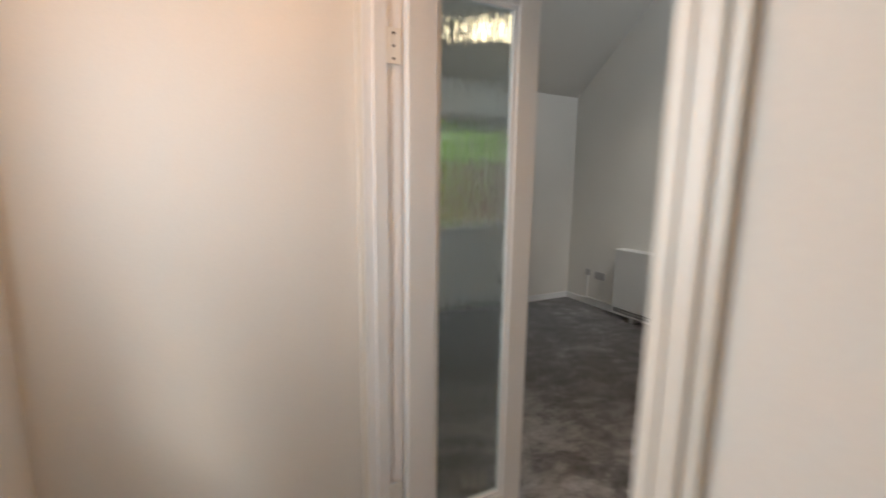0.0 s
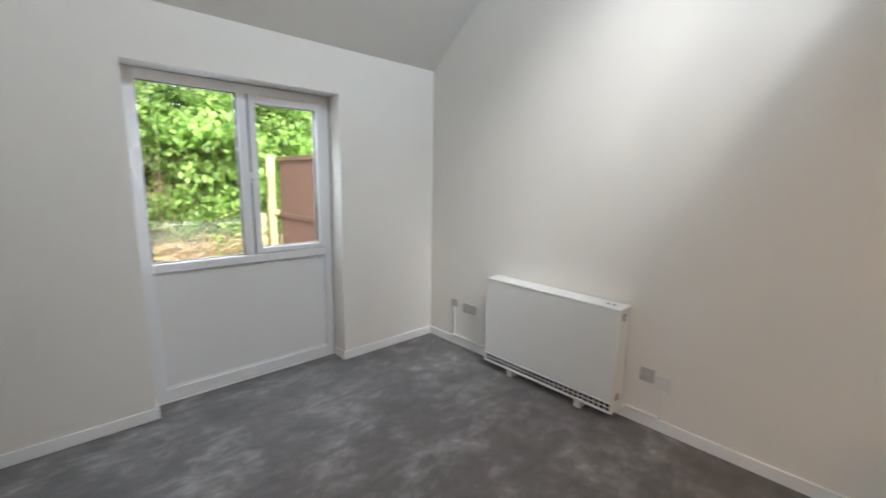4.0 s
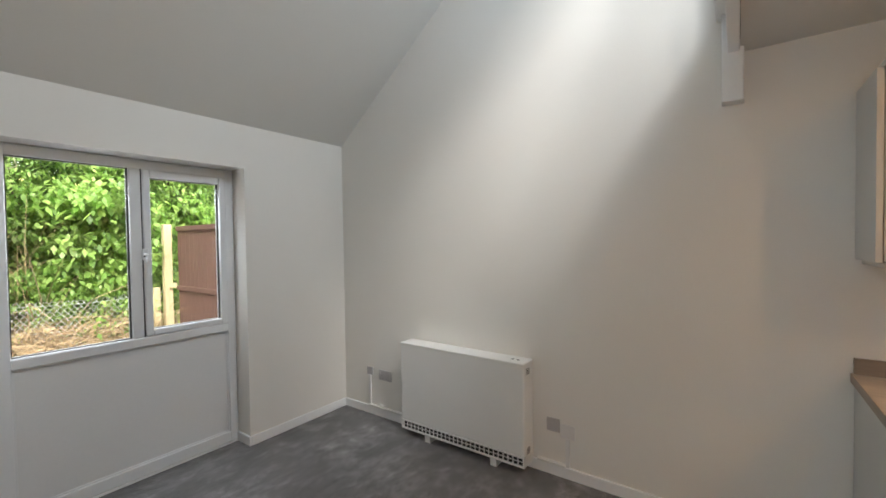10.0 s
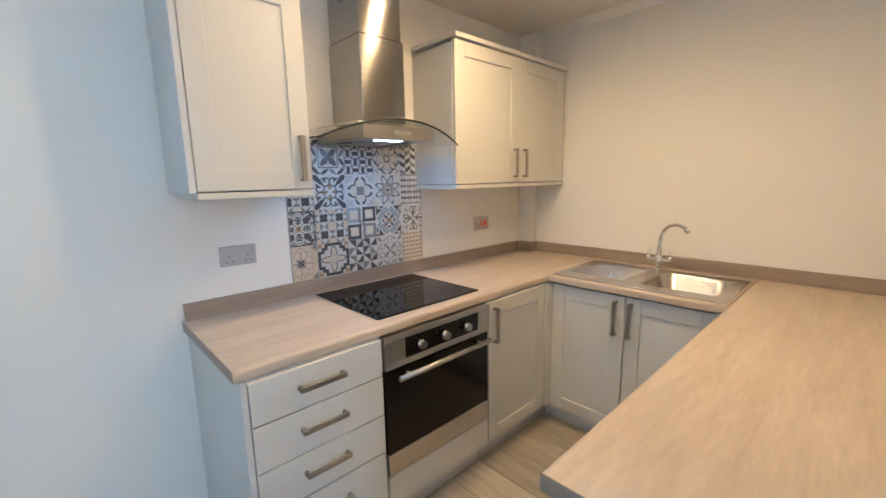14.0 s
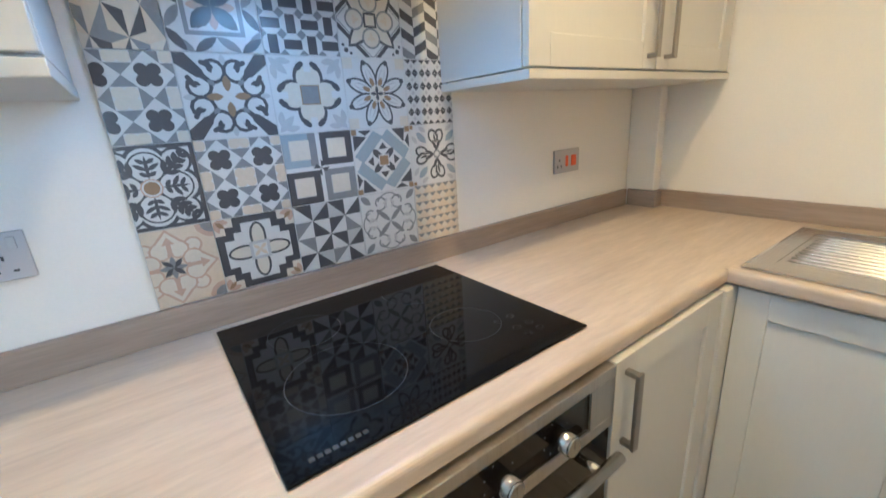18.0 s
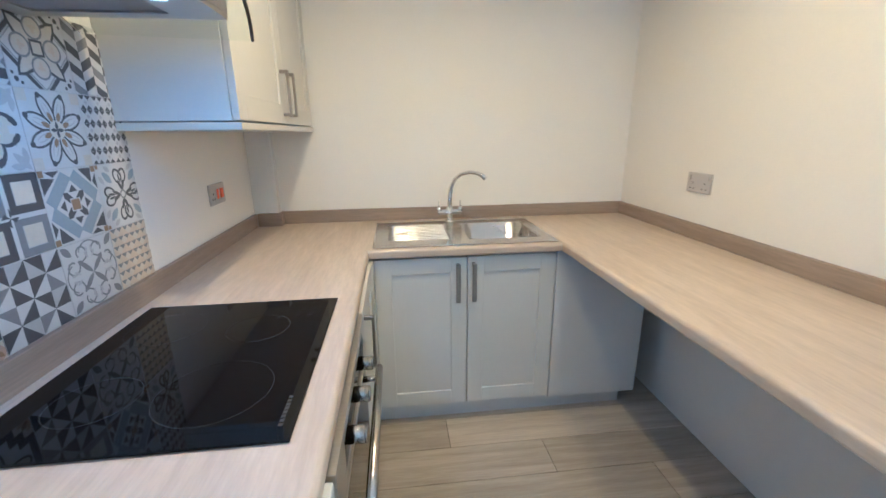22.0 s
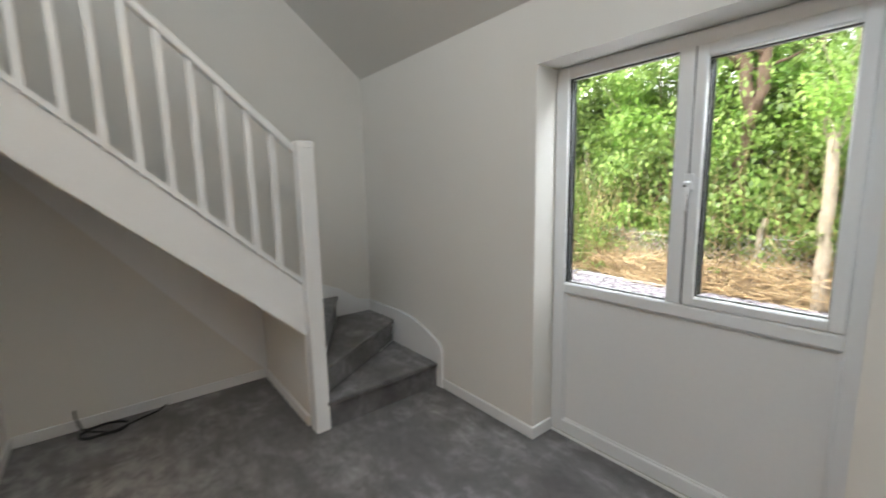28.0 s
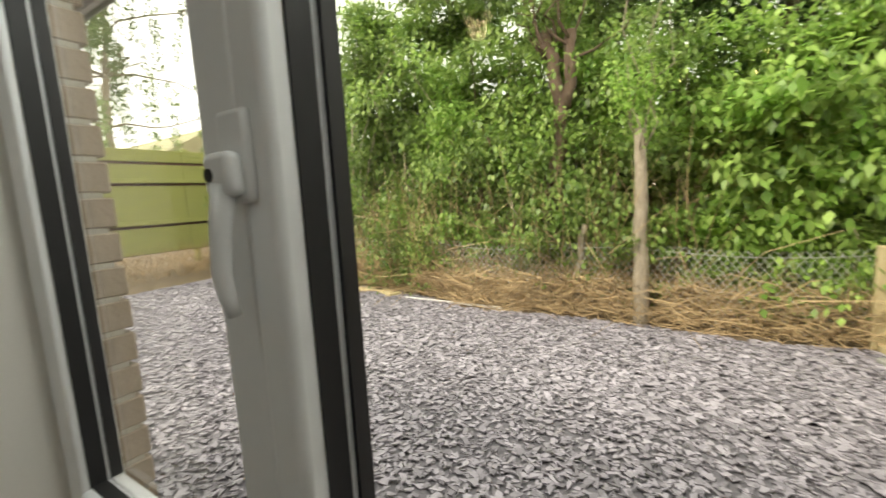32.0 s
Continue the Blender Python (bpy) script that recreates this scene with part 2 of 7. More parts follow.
WALL = surface("wall_paint", (0.80, 0.775, 0.73), 0.75, 0.025, 1.6, 160, 0.06)
CEIL = surface("ceiling_paint", (0.74, 0.73, 0.70), 0.85, 0.02, 1.5, 150, 0.05)
GLOSS = surface("white_gloss_paint", (0.87, 0.87, 0.87), 0.3, 0.02, 5, 90, 0.04)
OLD_GLOSS = surface("cream_gloss_paint", (0.80, 0.77, 0.71), 0.35, 0.03, 5, 60, 0.06)
UPVC = surface("white_plastic_frame", (0.80, 0.81, 0.82), 0.3, 0.015, 4, 80, 0.0)
PANELM = surface("white_infill_panel", (0.78, 0.78, 0.78), 0.5, 0.02, 2, 50, 0.02)
GASKET = plain("black_rubber_gasket", (0.012, 0.012, 0.013), 0.6)
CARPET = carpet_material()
VINYL = wood_material("plank_vinyl", (0.62, 0.55, 0.45), (0.44, 0.38, 0.30), "x", 0.42, True)
WT_Y = wood_material("worktop_wood_y", (0.58, 0.485, 0.385), (0.47, 0.385, 0.30), "y", 0.36, False, 7.0)
WT_X = wood_material("worktop_wood_x", (0.58, 0.485, 0.385), (0.47, 0.385, 0.30), "x", 0.36, False, 7.0)
UPSTAND_Y = wood_material("upstand_wood_y", (0.36, 0.285, 0.225), (0.27, 0.21, 0.165), "y", 0.45)
UPSTAND_X = wood_material("upstand_wood_x", (0.36, 0.285, 0.225), (0.27, 0.21, 0.165), "x", 0.45)
UNIT = surface("unit_pale_grey", (0.63, 0.615, 0.575), 0.45, 0.02, 6, 130, 0.05, stretch=(1, 1, 0.2))
UNIT_SIDE = surface("unit_side_grey", (0.62, 0.62, 0.61), 0.5, 0.02, 4, 120, 0.03)
GAP = plain("dark_gap", (0.03, 0.028, 0.025), 0.8)
STEEL = brushed("brushed_steel", (0.46, 0.45, 0.43), 0.19)
STEEL_H = brushed("brushed_steel_across", (0.58, 0.56, 0.53), 0.3, (2, 300, 2))
STEEL_BAR = brushed("brushed_steel_bar", (0.62, 0.59, 0.54), 0.24, (300, 2, 300))
SINK = brushed("sink_steel", (0.60, 0.58, 0.55), 0.24, (4, 120, 4))
# flue steel brushed across, so that highlights run up and down
FLUE = brushed("flue_steel", (0.46, 0.45, 0.43), 0.16)
fb = FLUE.node_tree.nodes["Principled BSDF"]
fb.inputs["Anisotropic"].default_value = 0.95
fb.inputs["Anisotropic Rotation"].default_value = 0.25
across = FLUE.node_tree.nodes.new("ShaderNodeTangent")
across.direction_type, across.axis = "RADIAL", "Z"
FLUE.node_tree.links.new(across.outputs["Tangent"], fb.inputs["Tangent"])
CHROME = plain("chrome", (0.8, 0.8, 0.8), 0.06, 1.0)
NICKEL = brushed("handle_nickel", (0.38, 0.35, 0.31), 0.35, (200, 200, 4))
BLACK_GLASS = plain("black_ceramic_glass", (0.004, 0.004, 0.005), 0.04)
BLACK_GLASS.node_tree.nodes["Principled BSDF"].inputs["Specular IOR Level"].default_value = 0.2
OVEN_GLASS = plain("oven_black_glass", (0.006, 0.005, 0.005), 0.05)
OVEN_GLASS.node_tree.nodes["Principled BSDF"].inputs["Specular IOR Level"].default_value = 0.3
PRINT = plain("grey_print", (0.13, 0.13, 0.13), 0.4)
HOB_MARK = plain("faint_hob_mark", (0.05, 0.05, 0.052), 0.25)
PANE = glass_material("clear_pane")
PANE.node_tree.nodes["Principled BSDF"].inputs["IOR"].default_value = 1.25
HOOD_GLASS = glass_material("hood_glass", 0.0, 0.0, (0.93, 0.97, 0.95))
HOOD_GLASS.node_tree.nodes["Principled BSDF"].inputs["IOR"].default_value = 1.2
RIBBED = glass_material("ribbed_glass", 0.03, 0.4, (0.74, 0.82, 0.82))
HEATER = surface("heater_enamel", (0.80, 0.80, 0.785), 0.35, 0.012, 4, 90, 0.0)
GRILLE = plain("heater_grille", (0.015, 0.015, 0.016), 0.5)
SOCKET = plain("socket_white", (0.74, 0.72, 0.70), 0.35)
SOCKET_GREY = plain("socket_satin_grey", (0.48, 0.46, 0.46), 0.35)
SLOT = plain("socket_slot", (0.05, 0.05, 0.05), 0.6)
RED = plain("switch_red", (0.75, 0.12, 0.03), 0.4)
BLACK = plain("black_plastic", (0.015, 0.015, 0.016), 0.4)
TRUNKING = plain("white_trunking", (0.78, 0.77, 0.75), 0.4)
LED = plain("led_strip", (1, 1, 1), 0.4, 0, 8.0, (0.85, 0.93, 1.0))
BULB = plain("warm_bulb", (1, 0.9, 0.7), 0.4, 0, 10.0, (1.0, 0.78, 0.50))
FILTER = surface("hood_filter", (0.33, 0.33, 0.34), 0.5, 0.15, 30, 300, 0.4, 0.7)
BRICK = surface("buff_brick", (0.27, 0.205, 0.145), 0.9, 0.2, 8, 60, 0.5)
MORTAR = surface("mortar", (0.36, 0.33, 0.28), 0.95, 0.1, 10, 80, 0.4)
SOFFIT = plain("white_soffit", (0.62, 0.61, 0.59), 0.5)


# ---- building tools ----
def mesh_ob(name, bm, mats, parent=None, label=""):
    me = bpy.data.meshes.new(name)
    bm.to_mesh(me)
    bm.free()
    for m in mats if isinstance(mats, (list, tuple)) else [mats]:
        me.materials.append(m)
    ob = new(name, me)
    if parent is not None:
        ob.parent = parent
        ob.matrix_parent_inverse = Matrix.Translation(-parent.location) if parent.type == "EMPTY" else Matrix()
    if label:
        ob["label"] = label
    return ob


def part(name, bm, material, parent, label=""):
    return mesh_ob(name, bm, material, parent, label)


def thing(name, at, label, category, group="", kind=""):
    """An Empty at the base of a thing, whose parts are then built in world places."""
    e = new(name)
    e.empty_display_size = 0.05
    e.location = at
    return tagged(e, label, category, group, kind)


def solid(name, bm, material, label, category, kind="", group=""):
    return tagged(mesh_ob(name, bm, material), label, category, group, kind)


def box(bm, lo, hi, bevel=0.0, seg=1, mat=0):
    lo, hi = [min(a, b) for a, b in zip(lo, hi)], [max(a, b) for a, b in zip(lo, hi)]
    vs = [bm.verts.new((x, y, z)) for x in (lo[0], hi[0]) for y in (lo[1], hi[1]) for z in (lo[2], hi[2])]
    quads = ((0, 1, 3, 2), (4, 6, 7, 5), (0, 4, 5, 1), (2, 3, 7, 6), (0, 2, 6, 4), (1, 5, 7, 3))
    fs = [bm.faces.new([vs[i] for i in q]) for q in quads]
    for f in fs:
        f.material_index = mat
    if bevel:
        es = list({e for f in fs for e in f.edges})
        out = bmesh.ops.bevel(bm, geom=es, offset=bevel, segments=seg, profile=0.5, affect="EDGES", clamp_overlap=True)
        for f in out["faces"]:
            f.material_index = mat
            f.smooth = seg > 1
    return vs


def boxes(*items, bevel=0.0, seg=1):
    bm = bmesh.new()
    for lo, hi in items:
        box(bm, lo, hi, bevel, seg)
    return bm


def cyl(bm, a, b, r, r2=None, n=16, cap=True, mat=0):
    a, b = Vector(a), Vector(b)
    r2 = r if r2 is None else r2
    d = (b - a).normalized()
    u = d.orthogonal().normalized()
    w = d.cross(u)
    ring = lambda c, q: [bm.verts.new(c + q * (math.cos(k * math.tau / n) * u + math.sin(k * math.tau / n) * w)) for k in range(n)]
    p, q = ring(a, r), ring(b, r2)
    for k in range(n):
        f = bm.faces.new((p[k], p[(k + 1) % n], q[(k + 1) % n], q[k]))
        f.smooth, f.material_index = True, mat
    if cap:
        bm.faces.new(p[::-1]).material_index = mat
        bm.faces.new(q).material_index = mat


def tube(bm, pts, r, n=10, radii=None):
    """A round tube through points."""
    pts = [Vector(p) for p in pts]
    rings, u = [], None
    for i, p in enumerate(pts):
        d = (pts[min(i + 1, len(pts) - 1)] - pts[max(i - 1, 0)]).normalized()
        u = d.orthogonal().normalized() if u is None else (u - u.dot(d) * d).normalized()
        w, q = d.cross(u), radii[i] if radii else r
        rings.append([bm.verts.new(p + q * (math.cos(k * math.tau / n) * u + math.sin(k * math.tau / n) * w)) for k in range(n)])
    for a, b in zip(rings, rings[1:]):
        for k in range(n):
            bm.faces.new((a[k], a[(k + 1) % n], b[(k + 1) % n], b[k])).smooth = True
    bm.faces.new(rings[0][::-1])
    bm.faces.new(rings[-1])


def prism(bm, outline, axis, lo, hi, mat=0):
    """An outline of 2D points, pushed along an axis; the 2D points are the other two axes in order."""
    n = "xyz".index(axis)
    def at(p, v):
        q = list(p)
        q.insert(n, v)
        return q
    a = [bm.verts.new(at(p, lo)) for p in outline]
    b = [bm.verts.new(at(p, hi)) for p in outline]
    k = len(a)
    fs = [bm.faces.new(a), bm.faces.new(b[::-1])]
    fs += [bm.faces.new((a[i], b[i], b[(i + 1) % k], a[(i + 1) % k])) for i in range(k)]
    for f in fs:
        f.material_index = mat
    bmesh.ops.recalc_face_normals(bm, faces=fs)


def prism_bm(outline, axis, lo, hi):
    bm = bmesh.new()
    prism(bm, outline, axis, lo, hi)
    return bm


def cells(bm, axis, lo, hi, a_cuts, b_cuts, holes):
    """A slab cut into a grid along its two long axes, leaving out the cells named in holes."""
    n = "xyz".index(axis)
    for i, (a0, a1) in enumerate(zip(a_cuts, a_cuts[1:])):
        for j, (b0, b1) in enumerate(zip(b_cuts, b_cuts[1:])):
            if (i, j) not in holes:
                p, q = [a0, b0], [a1, b1]
                p.insert(n, lo)
                q.insert(n, hi)
                box(bm, p, q)


# ---- structure ----
E_IN, W_IN, N_IN, S_IN = 0.0, -4.11, 5.75, 0.07        # inner faces of the outer walls
PART_X, PART_Y, DOOR_X = -2.11, 2.135, -3.17             # kitchen partition, heater wall, hall doors
CEIL_Z, LAND_Z, LAND_Y = 2.44, 2.60, 2.80
RIDGE_Y = (N_IN + S_IN) / 2
EAVE_Z, PITCH = 2.40, 0.79
RIDGE_Z = EAVE_Z + PITCH * (N_IN - RIDGE_Y)


def roof_z(y):
    return EAVE_Z + PITCH * min(N_IN - y, y - S_IN)


def structure(name, bm, material, label, category):
    return solid(name, bm, material, label, category, "structure")


gable = [(S_IN - 0.3, -0.2), (N_IN, -0.2), (N_IN, EAVE_Z + 0.02), (RIDGE_Y, RIDGE_Z + 0.15), (S_IN - 0.3, EAVE_Z + 0.02)]
structure("wall_east", prism_bm(gable, "x", E_IN, E_IN + 0.3), WALL, "tall off-white painted gable wall", "wall")
west = bmesh.new()
prism(west, [(3.02, -0.2), (N_IN, -0.2), (N_IN, EAVE_Z + 0.02), (RIDGE_Y, RIDGE_Z + 0.15), (S_IN - 0.3, EAVE_Z + 0.02), (S_IN - 0.3, 2.06), (3.02, 2.06)], "x", W_IN - 0.3, W_IN)
box(west, (W_IN - 0.3, S_IN - 0.3, -0.2), (W_IN, 2.12, 2.06))
structure("wall_west", west, WALL, "off-white painted wall behind the stairs and lobby", "wall")
WX0, WX1, WZ1 = -2.212, -0.927, 2.08
north = bmesh.new()
cells(north, "y", N_IN, N_IN + 0.18, [W_IN - 0.3, WX0, WX1, 0.3], [-0.2, -0.012, WZ1, EAVE_Z + 0.1], {(1, 1)})
structure("wall_north", north, WALL, "off-white painted wall round the garden window", "wall")
structure("wall_south", boxes(((W_IN - 0.3, S_IN - 0.3, -0.2), (0.3, S_IN, EAVE_Z + 0.02))), WALL, "cream painted kitchen wall behind the sink", "wall")
structure("boxing", boxes(((-0.125, S_IN, 0.0), (0.0, 0.125, CEIL_Z)), bevel=0.003), WALL, "painted pipe boxing in the kitchen corner", "wall")
partw = bmesh.new()
prism(partw, [(PART_X - 0.11, S_IN), (PART_X, S_IN), (PART_X, PART_Y), (DOOR_X, PART_Y), (DOOR_X, PART_Y - 0.11), (PART_X - 0.11, PART_Y - 0.11)], "z", 0, CEIL_Z)
structure("wall_partition", partw, WALL, "painted partition between kitchen and lobby", "wall")
DY0, DY1, DZ = 2.165, 3.135, 2.035
doorw = bmesh.new()
cells(doorw, "x", DOOR_X - 0.115, DOOR_X, [1.0, DY0 - 0.023, DY1 + 0.023, 3.355], [0.0, DZ + 0.023, CEIL_Z], {(1, 0)})
structure("wall_doors", doorw, WALL, "painted wall round the glazed double doors", "wall")
structure("wall_lobby_north", boxes(((W_IN, 3.17, 0), (DOOR_X - 0.115, 3.355, CEIL_Z))), WALL, "plain painted lobby wall under the stairs", "wall")
structure("wall_lobby_south", boxes(((W_IN, 0.9, 0), (DOOR_X - 0.115, 1.0, CEIL_Z))), WALL, "painted end wall of the lobby", "wall")
structure("ceiling_lobby", boxes(((W_IN, 1.0, 2.30), (DOOR_X - 0.117, 3.168, 2.40))), CEIL, "white painted lobby ceiling", "ceiling")
structure("wall_under_winders", boxes(((W_IN, 4.80, 0), (DOOR_X - 0.02, 4.835, 0.68))), WALL, "painted panel under the winding steps", "wall")
structure("ceiling_kitchen", boxes(((W_IN, S_IN, CEIL_Z), (0, LAND_Y - 0.03, CEIL_Z + 0.03))), CEIL, "flat white ceiling under the landing", "ceiling")
structure("floor_landing", boxes(((W_IN, S_IN, CEIL_Z + 0.035), (0, LAND_Y, LAND_Z))), CARPET, "carpeted upstairs landing", "floor")
fascia = bmesh.new()
box(fascia, (DOOR_X + 0.02, LAND_Y - 0.028, CEIL_Z - 0.02), (0, LAND_Y + 0.02, LAND_Z + 0.01), 0.003)
box(fascia, (DOOR_X + 0.02, LAND_Y - 0.02, LAND_Z + 0.012), (0, LAND_Y + 0.07, LAND_Z + 0.04), 0.01, 2)
structure("trim_landing", fascia, GLOSS, "white gloss apron board along the landing edge", "trim")
SKY = [(-1.62, -0.28), (1.86, 2.60)]
slope_n, slope_s = bmesh.new(), bmesh.new()
prism(slope_n, [(N_IN + 0.05, EAVE_Z - 0.04), (N_IN + 0.05, EAVE_Z + 0.12), (RIDGE_Y, RIDGE_Z + 0.16), (RIDGE_Y, RIDGE_Z)], "x", W_IN - 0.25, 0.25)
structure("ceiling_slope_north", slope_n, CEIL, "sloping white ceiling over the living room", "ceiling")
for x0, x1, y0, y1 in ((W_IN - 0.25, SKY[0][0], S_IN - 0.05, RIDGE_Y), (SKY[0][1], 0.25, S_IN - 0.05, RIDGE_Y), (SKY[0][0], SKY[0][1], S_IN - 0.05, SKY[1][0]), (SKY[0][0], SKY[0][1], SKY[1][1], RIDGE_Y)):
    prism(slope_s, [(y0, roof_z(y0)), (y0, roof_z(y0) + 0.16), (y1, roof_z(y1) + 0.16), (y1, roof_z(y1))], "x", x0, x1)
structure("ceiling_slope_south", slope_s, CEIL, "sloping white ceiling with a roof window over the landing", "ceiling")

# floors
structure("floor", boxes(((W_IN - 0.3, S_IN - 0.3, -0.2), (0.3, N_IN + 0.22, -0.013))), MORTAR, "bare floor slab below the coverings", "floor")
carpet = bmesh.new()
box(carpet, (W_IN, 2.36, -0.011), (0, N_IN + 0.168, 0.0))
box(carpet, (W_IN, 1.0, -0.011), (DOOR_X, 2.359, 0.0))
prism(carpet, [(DOOR_X, PART_Y), (-1.52, PART_Y), (-1.27, 2.14), (-0.66, 2.345), (-0.66, 2.359), (DOOR_X, 2.359)], "z", -0.011, 0.0)
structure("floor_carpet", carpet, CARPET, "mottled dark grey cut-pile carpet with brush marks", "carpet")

vin = thing("floor_kitchen", (-1.3, 1.2, -0.01), "light oak-look vinyl plank kitchen floor", "floor", kind="structure")
part("underlay", boxes(((PART_X, S_IN, -0.0115), (0, 2.358, -0.0045))), GAP, vin)
pw, pl = 0.195, 1.22
row = 0
y = S_IN
while y < 2.34:
    x = PART_X - (row * 0.43) % pl
    y1 = min(y + pw, 2.35)
    while x < 0:
        a, b = max(x, PART_X), min(x + pl, 0.0)
        if b - a > 0.02:
            bm = bmesh.new()
            box(bm, (a + 0.0012, y + 0.0012, -0.0045), (b - 0.0012, y1 - 0.0012, -0.001 if y1 > 2.12 else 0.0), 0.001)
            part("plank", bm, VINYL, vin)
        x += pl
    y, row = y + pw, row + 1


# skirting boards
def skirting(name, pts, inward):
    """Skirting along straight wall lines; inward gives the side on which it stands proud."""
    bm = bmesh.new()
    for (x0, y0), (x1, y1) in pts:
        nx, ny = inward
        lo, hi = (min(x0, x1), min(y0, y1)), (max(x0, x1), max(y0, y1))
        box(bm, (lo[0] + min(0, nx * 0.015), lo[1] + min(0, ny * 0.015), 0.0), (hi[0] + max(0, nx * 0.015), hi[1] + max(0, ny * 0.015), 0.072), 0.004, 2)
    return structure(name, bm, GLOSS, "white painted skirting board", "skirting")


skirting("baseboard_east", [((0, 2.362), (0, N_IN))], (-1, 0))
skirting("baseboard_north", [((-3.03, N_IN), (WX0 - 0.001, N_IN)), ((WX1 + 0.001, N_IN), (-0.016, N_IN))], (0, -1))
skirting("baseboard_reveal_left", [((WX0, N_IN - 0.014), (WX0, N_IN + 0.168))], (1, 0))
skirting("baseboard_reveal_right", [((WX1, N_IN - 0.014), (WX1, N_IN + 0.168))], (-1, 0))
skirting("baseboard_under_stairs", [((W_IN, 3.372), (W_IN, 4.798))], (1, 0))
skirting("baseboard_winders", [((W_IN + 0.016, 4.80), (DOOR_X - 0.021, 4.80))], (0, -1))
skirting("baseboard_post", [((DOOR_X, 3.2), (DOOR_X, 3.354))], (1, 0))
skirting("baseboard_post_side", [((W_IN + 0.016, 3.355), (DOOR_X + 0.014, 3.355))], (0, 1))
skirting("baseboard_heater_wall", [((-3.1, PART_Y), (PART_X - 0.001, PART_Y))], (0, 1))
skirting("baseboard_lobby", [((W_IN, 3.17), (DOOR_X - 0.2, 3.17))], (0, -1))


# ---- garden window with panel below ----
def ring(bm, x0, x1, z0, z1, wl, wr, wt, wb, y0, y1, bev=0.006):
    box(bm, (x0, y0, z0), (x0 + wl, y1, z1), bev, 2)
    box(bm, (x1 - wr, y0, z0), (x1, y1, z1), bev, 2)
    box(bm, (x0 + wl - 0.002, y0 + 0.001, z1 - wt), (x1 - wr + 0.002, y1 - 0.001, z1), bev, 2)
    box(bm, (x0 + wl - 0.002, y0 + 0.001, z0), (x1 - wr + 0.002, y1 - 0.001, z0 + wb), bev, 2)


FY0, FY1 = 5.92, 5.99
win = thing("window_1", (-1.585, 5.93, 0.0), "white plastic garden window over a solid panel", "window", kind="structure")
bm = bmesh.new()
ring(bm, WX0 + 0.002, WX1 - 0.002, 0.012, WZ1 - 0.003, 0.076, 0.060, 0.062, 0.075, FY0, FY1)
part("window_frame", bm, UPVC, win)
part("transom", boxes(((WX0 + 0.074, FY0 - 0.006, 0.856), (WX1 - 0.059, FY1, 0.922)), bevel=0.012, seg=3), UPVC, win)
part("mullion", boxes(((-1.592, FY0 - 0.003, 0.92), (-1.526, FY1, WZ1 - 0.06)), bevel=0.008, seg=2), UPVC, win)
bm = bmesh.new()
ring(bm, -1.5205, -0.988, 0.922, 2.019, 0.045, 0.049, 0.056, 0.043, FY0 - 0.012, FY1 - 0.004, 0.009)
part("sash", bm, UPVC, win)
part("seal", boxes(((-1.527, FY0 + 0.003, 0.922), (-1.520, FY1 - 0.01, 2.018))), GASKET, win, "dark gap beside the opening sash")
part("infill_panel", boxes(((-2.136, FY0 + 0.022, 0.085), (-0.987, FY0 + 0.05, 0.858))), PANELM, win)
bm = bmesh.new()
ring(bm, -2.138, -0.985, 0.084, 0.860, 0.014, 0.014, 0.014, 0.014, FY0 + 0.012, FY0 + 0.022, 0.003)
part("panel_bead", bm, UPVC, win)
for x0, x1, z0, z1 in ((-2.137, -1.591, 0.921, 2.016), (-1.480, -1.035, 0.963, 1.965)):
    bm = bmesh.new()
    ring(bm, x0, x1, z0, z1, 0.007, 0.005, 0.003, 0.003, FY0 + 0.012, FY0 + 0.038, 0.0)
    part("gasket", bm, GASKET, win)
    bm = bmesh.new()
    ring(bm, x0 + 0.001, x1 - 0.001, z0 + 0.001, z1 - 0.001, 0.006, 0.004, 0.003, 0.003, FY0 + 0.045, FY0 + 0.052, 0.0)
    part("spacer_bar", bm, UPVC, win)
    part("seal", boxes(((x0 + 0.0075, FY0 + 0.0455, z0 + 0.005), (x0 + 0.0125, FY0 + 0.064, z1 - 0.005))), GASKET, win)
    glass = part("pane", boxes(((x0 + 0.002, FY0 + 0.040, z0 + 0.002), (x1 - 0.002, FY0 + 0.044, z1 - 0.002))), PANE, win)
    glass.visible_shadow = False
bm = boxes(((WX1 - 0.0015, 5.9315, 0.0), (WX1 + 0.045, 5.984, WZ1 + 0.04)), ((WX0 - 0.045, 5.9315, 0.0), (WX0 + 0.0015, 5.984, WZ1 + 0.04)), ((WX0 + 0.002, 5.9315, WZ1 - 0.0025), (WX1 - 0.002, 5.984, WZ1 + 0.04)))
structure("trim_cavity_closer", bm, UPVC, "white cavity closer round the window frame", "trim")
bm = bmesh.new()
HX = -1.523
box(bm, (HX - 0.012, FY0 - 0.020, 1.425), (HX + 0.028, FY0 - 0.010, 1.50), 0.005, 2)
box(bm, (HX - 0.013, FY0 - 0.034, 1.43), (HX + 0.022, FY0 - 0.018, 1.466), 0.006, 2)
tube(bm, [(HX + 0.006, FY0 - 0.028, 1.44), (HX + 0.004, FY0 - 0.033, 1.41), (HX + 0.002, FY0 - 0.036, 1.37), (HX + 0.003, FY0 - 0.034, 1.35), (HX + 0.005, FY0 - 0.031, 1.333)], 0.008, 8, [0.010, 0.009, 0.008, 0.0075, 0.006])
handle = part("window_handle", bm, UPVC, win, "white curved window handle")
bm = bmesh.new()
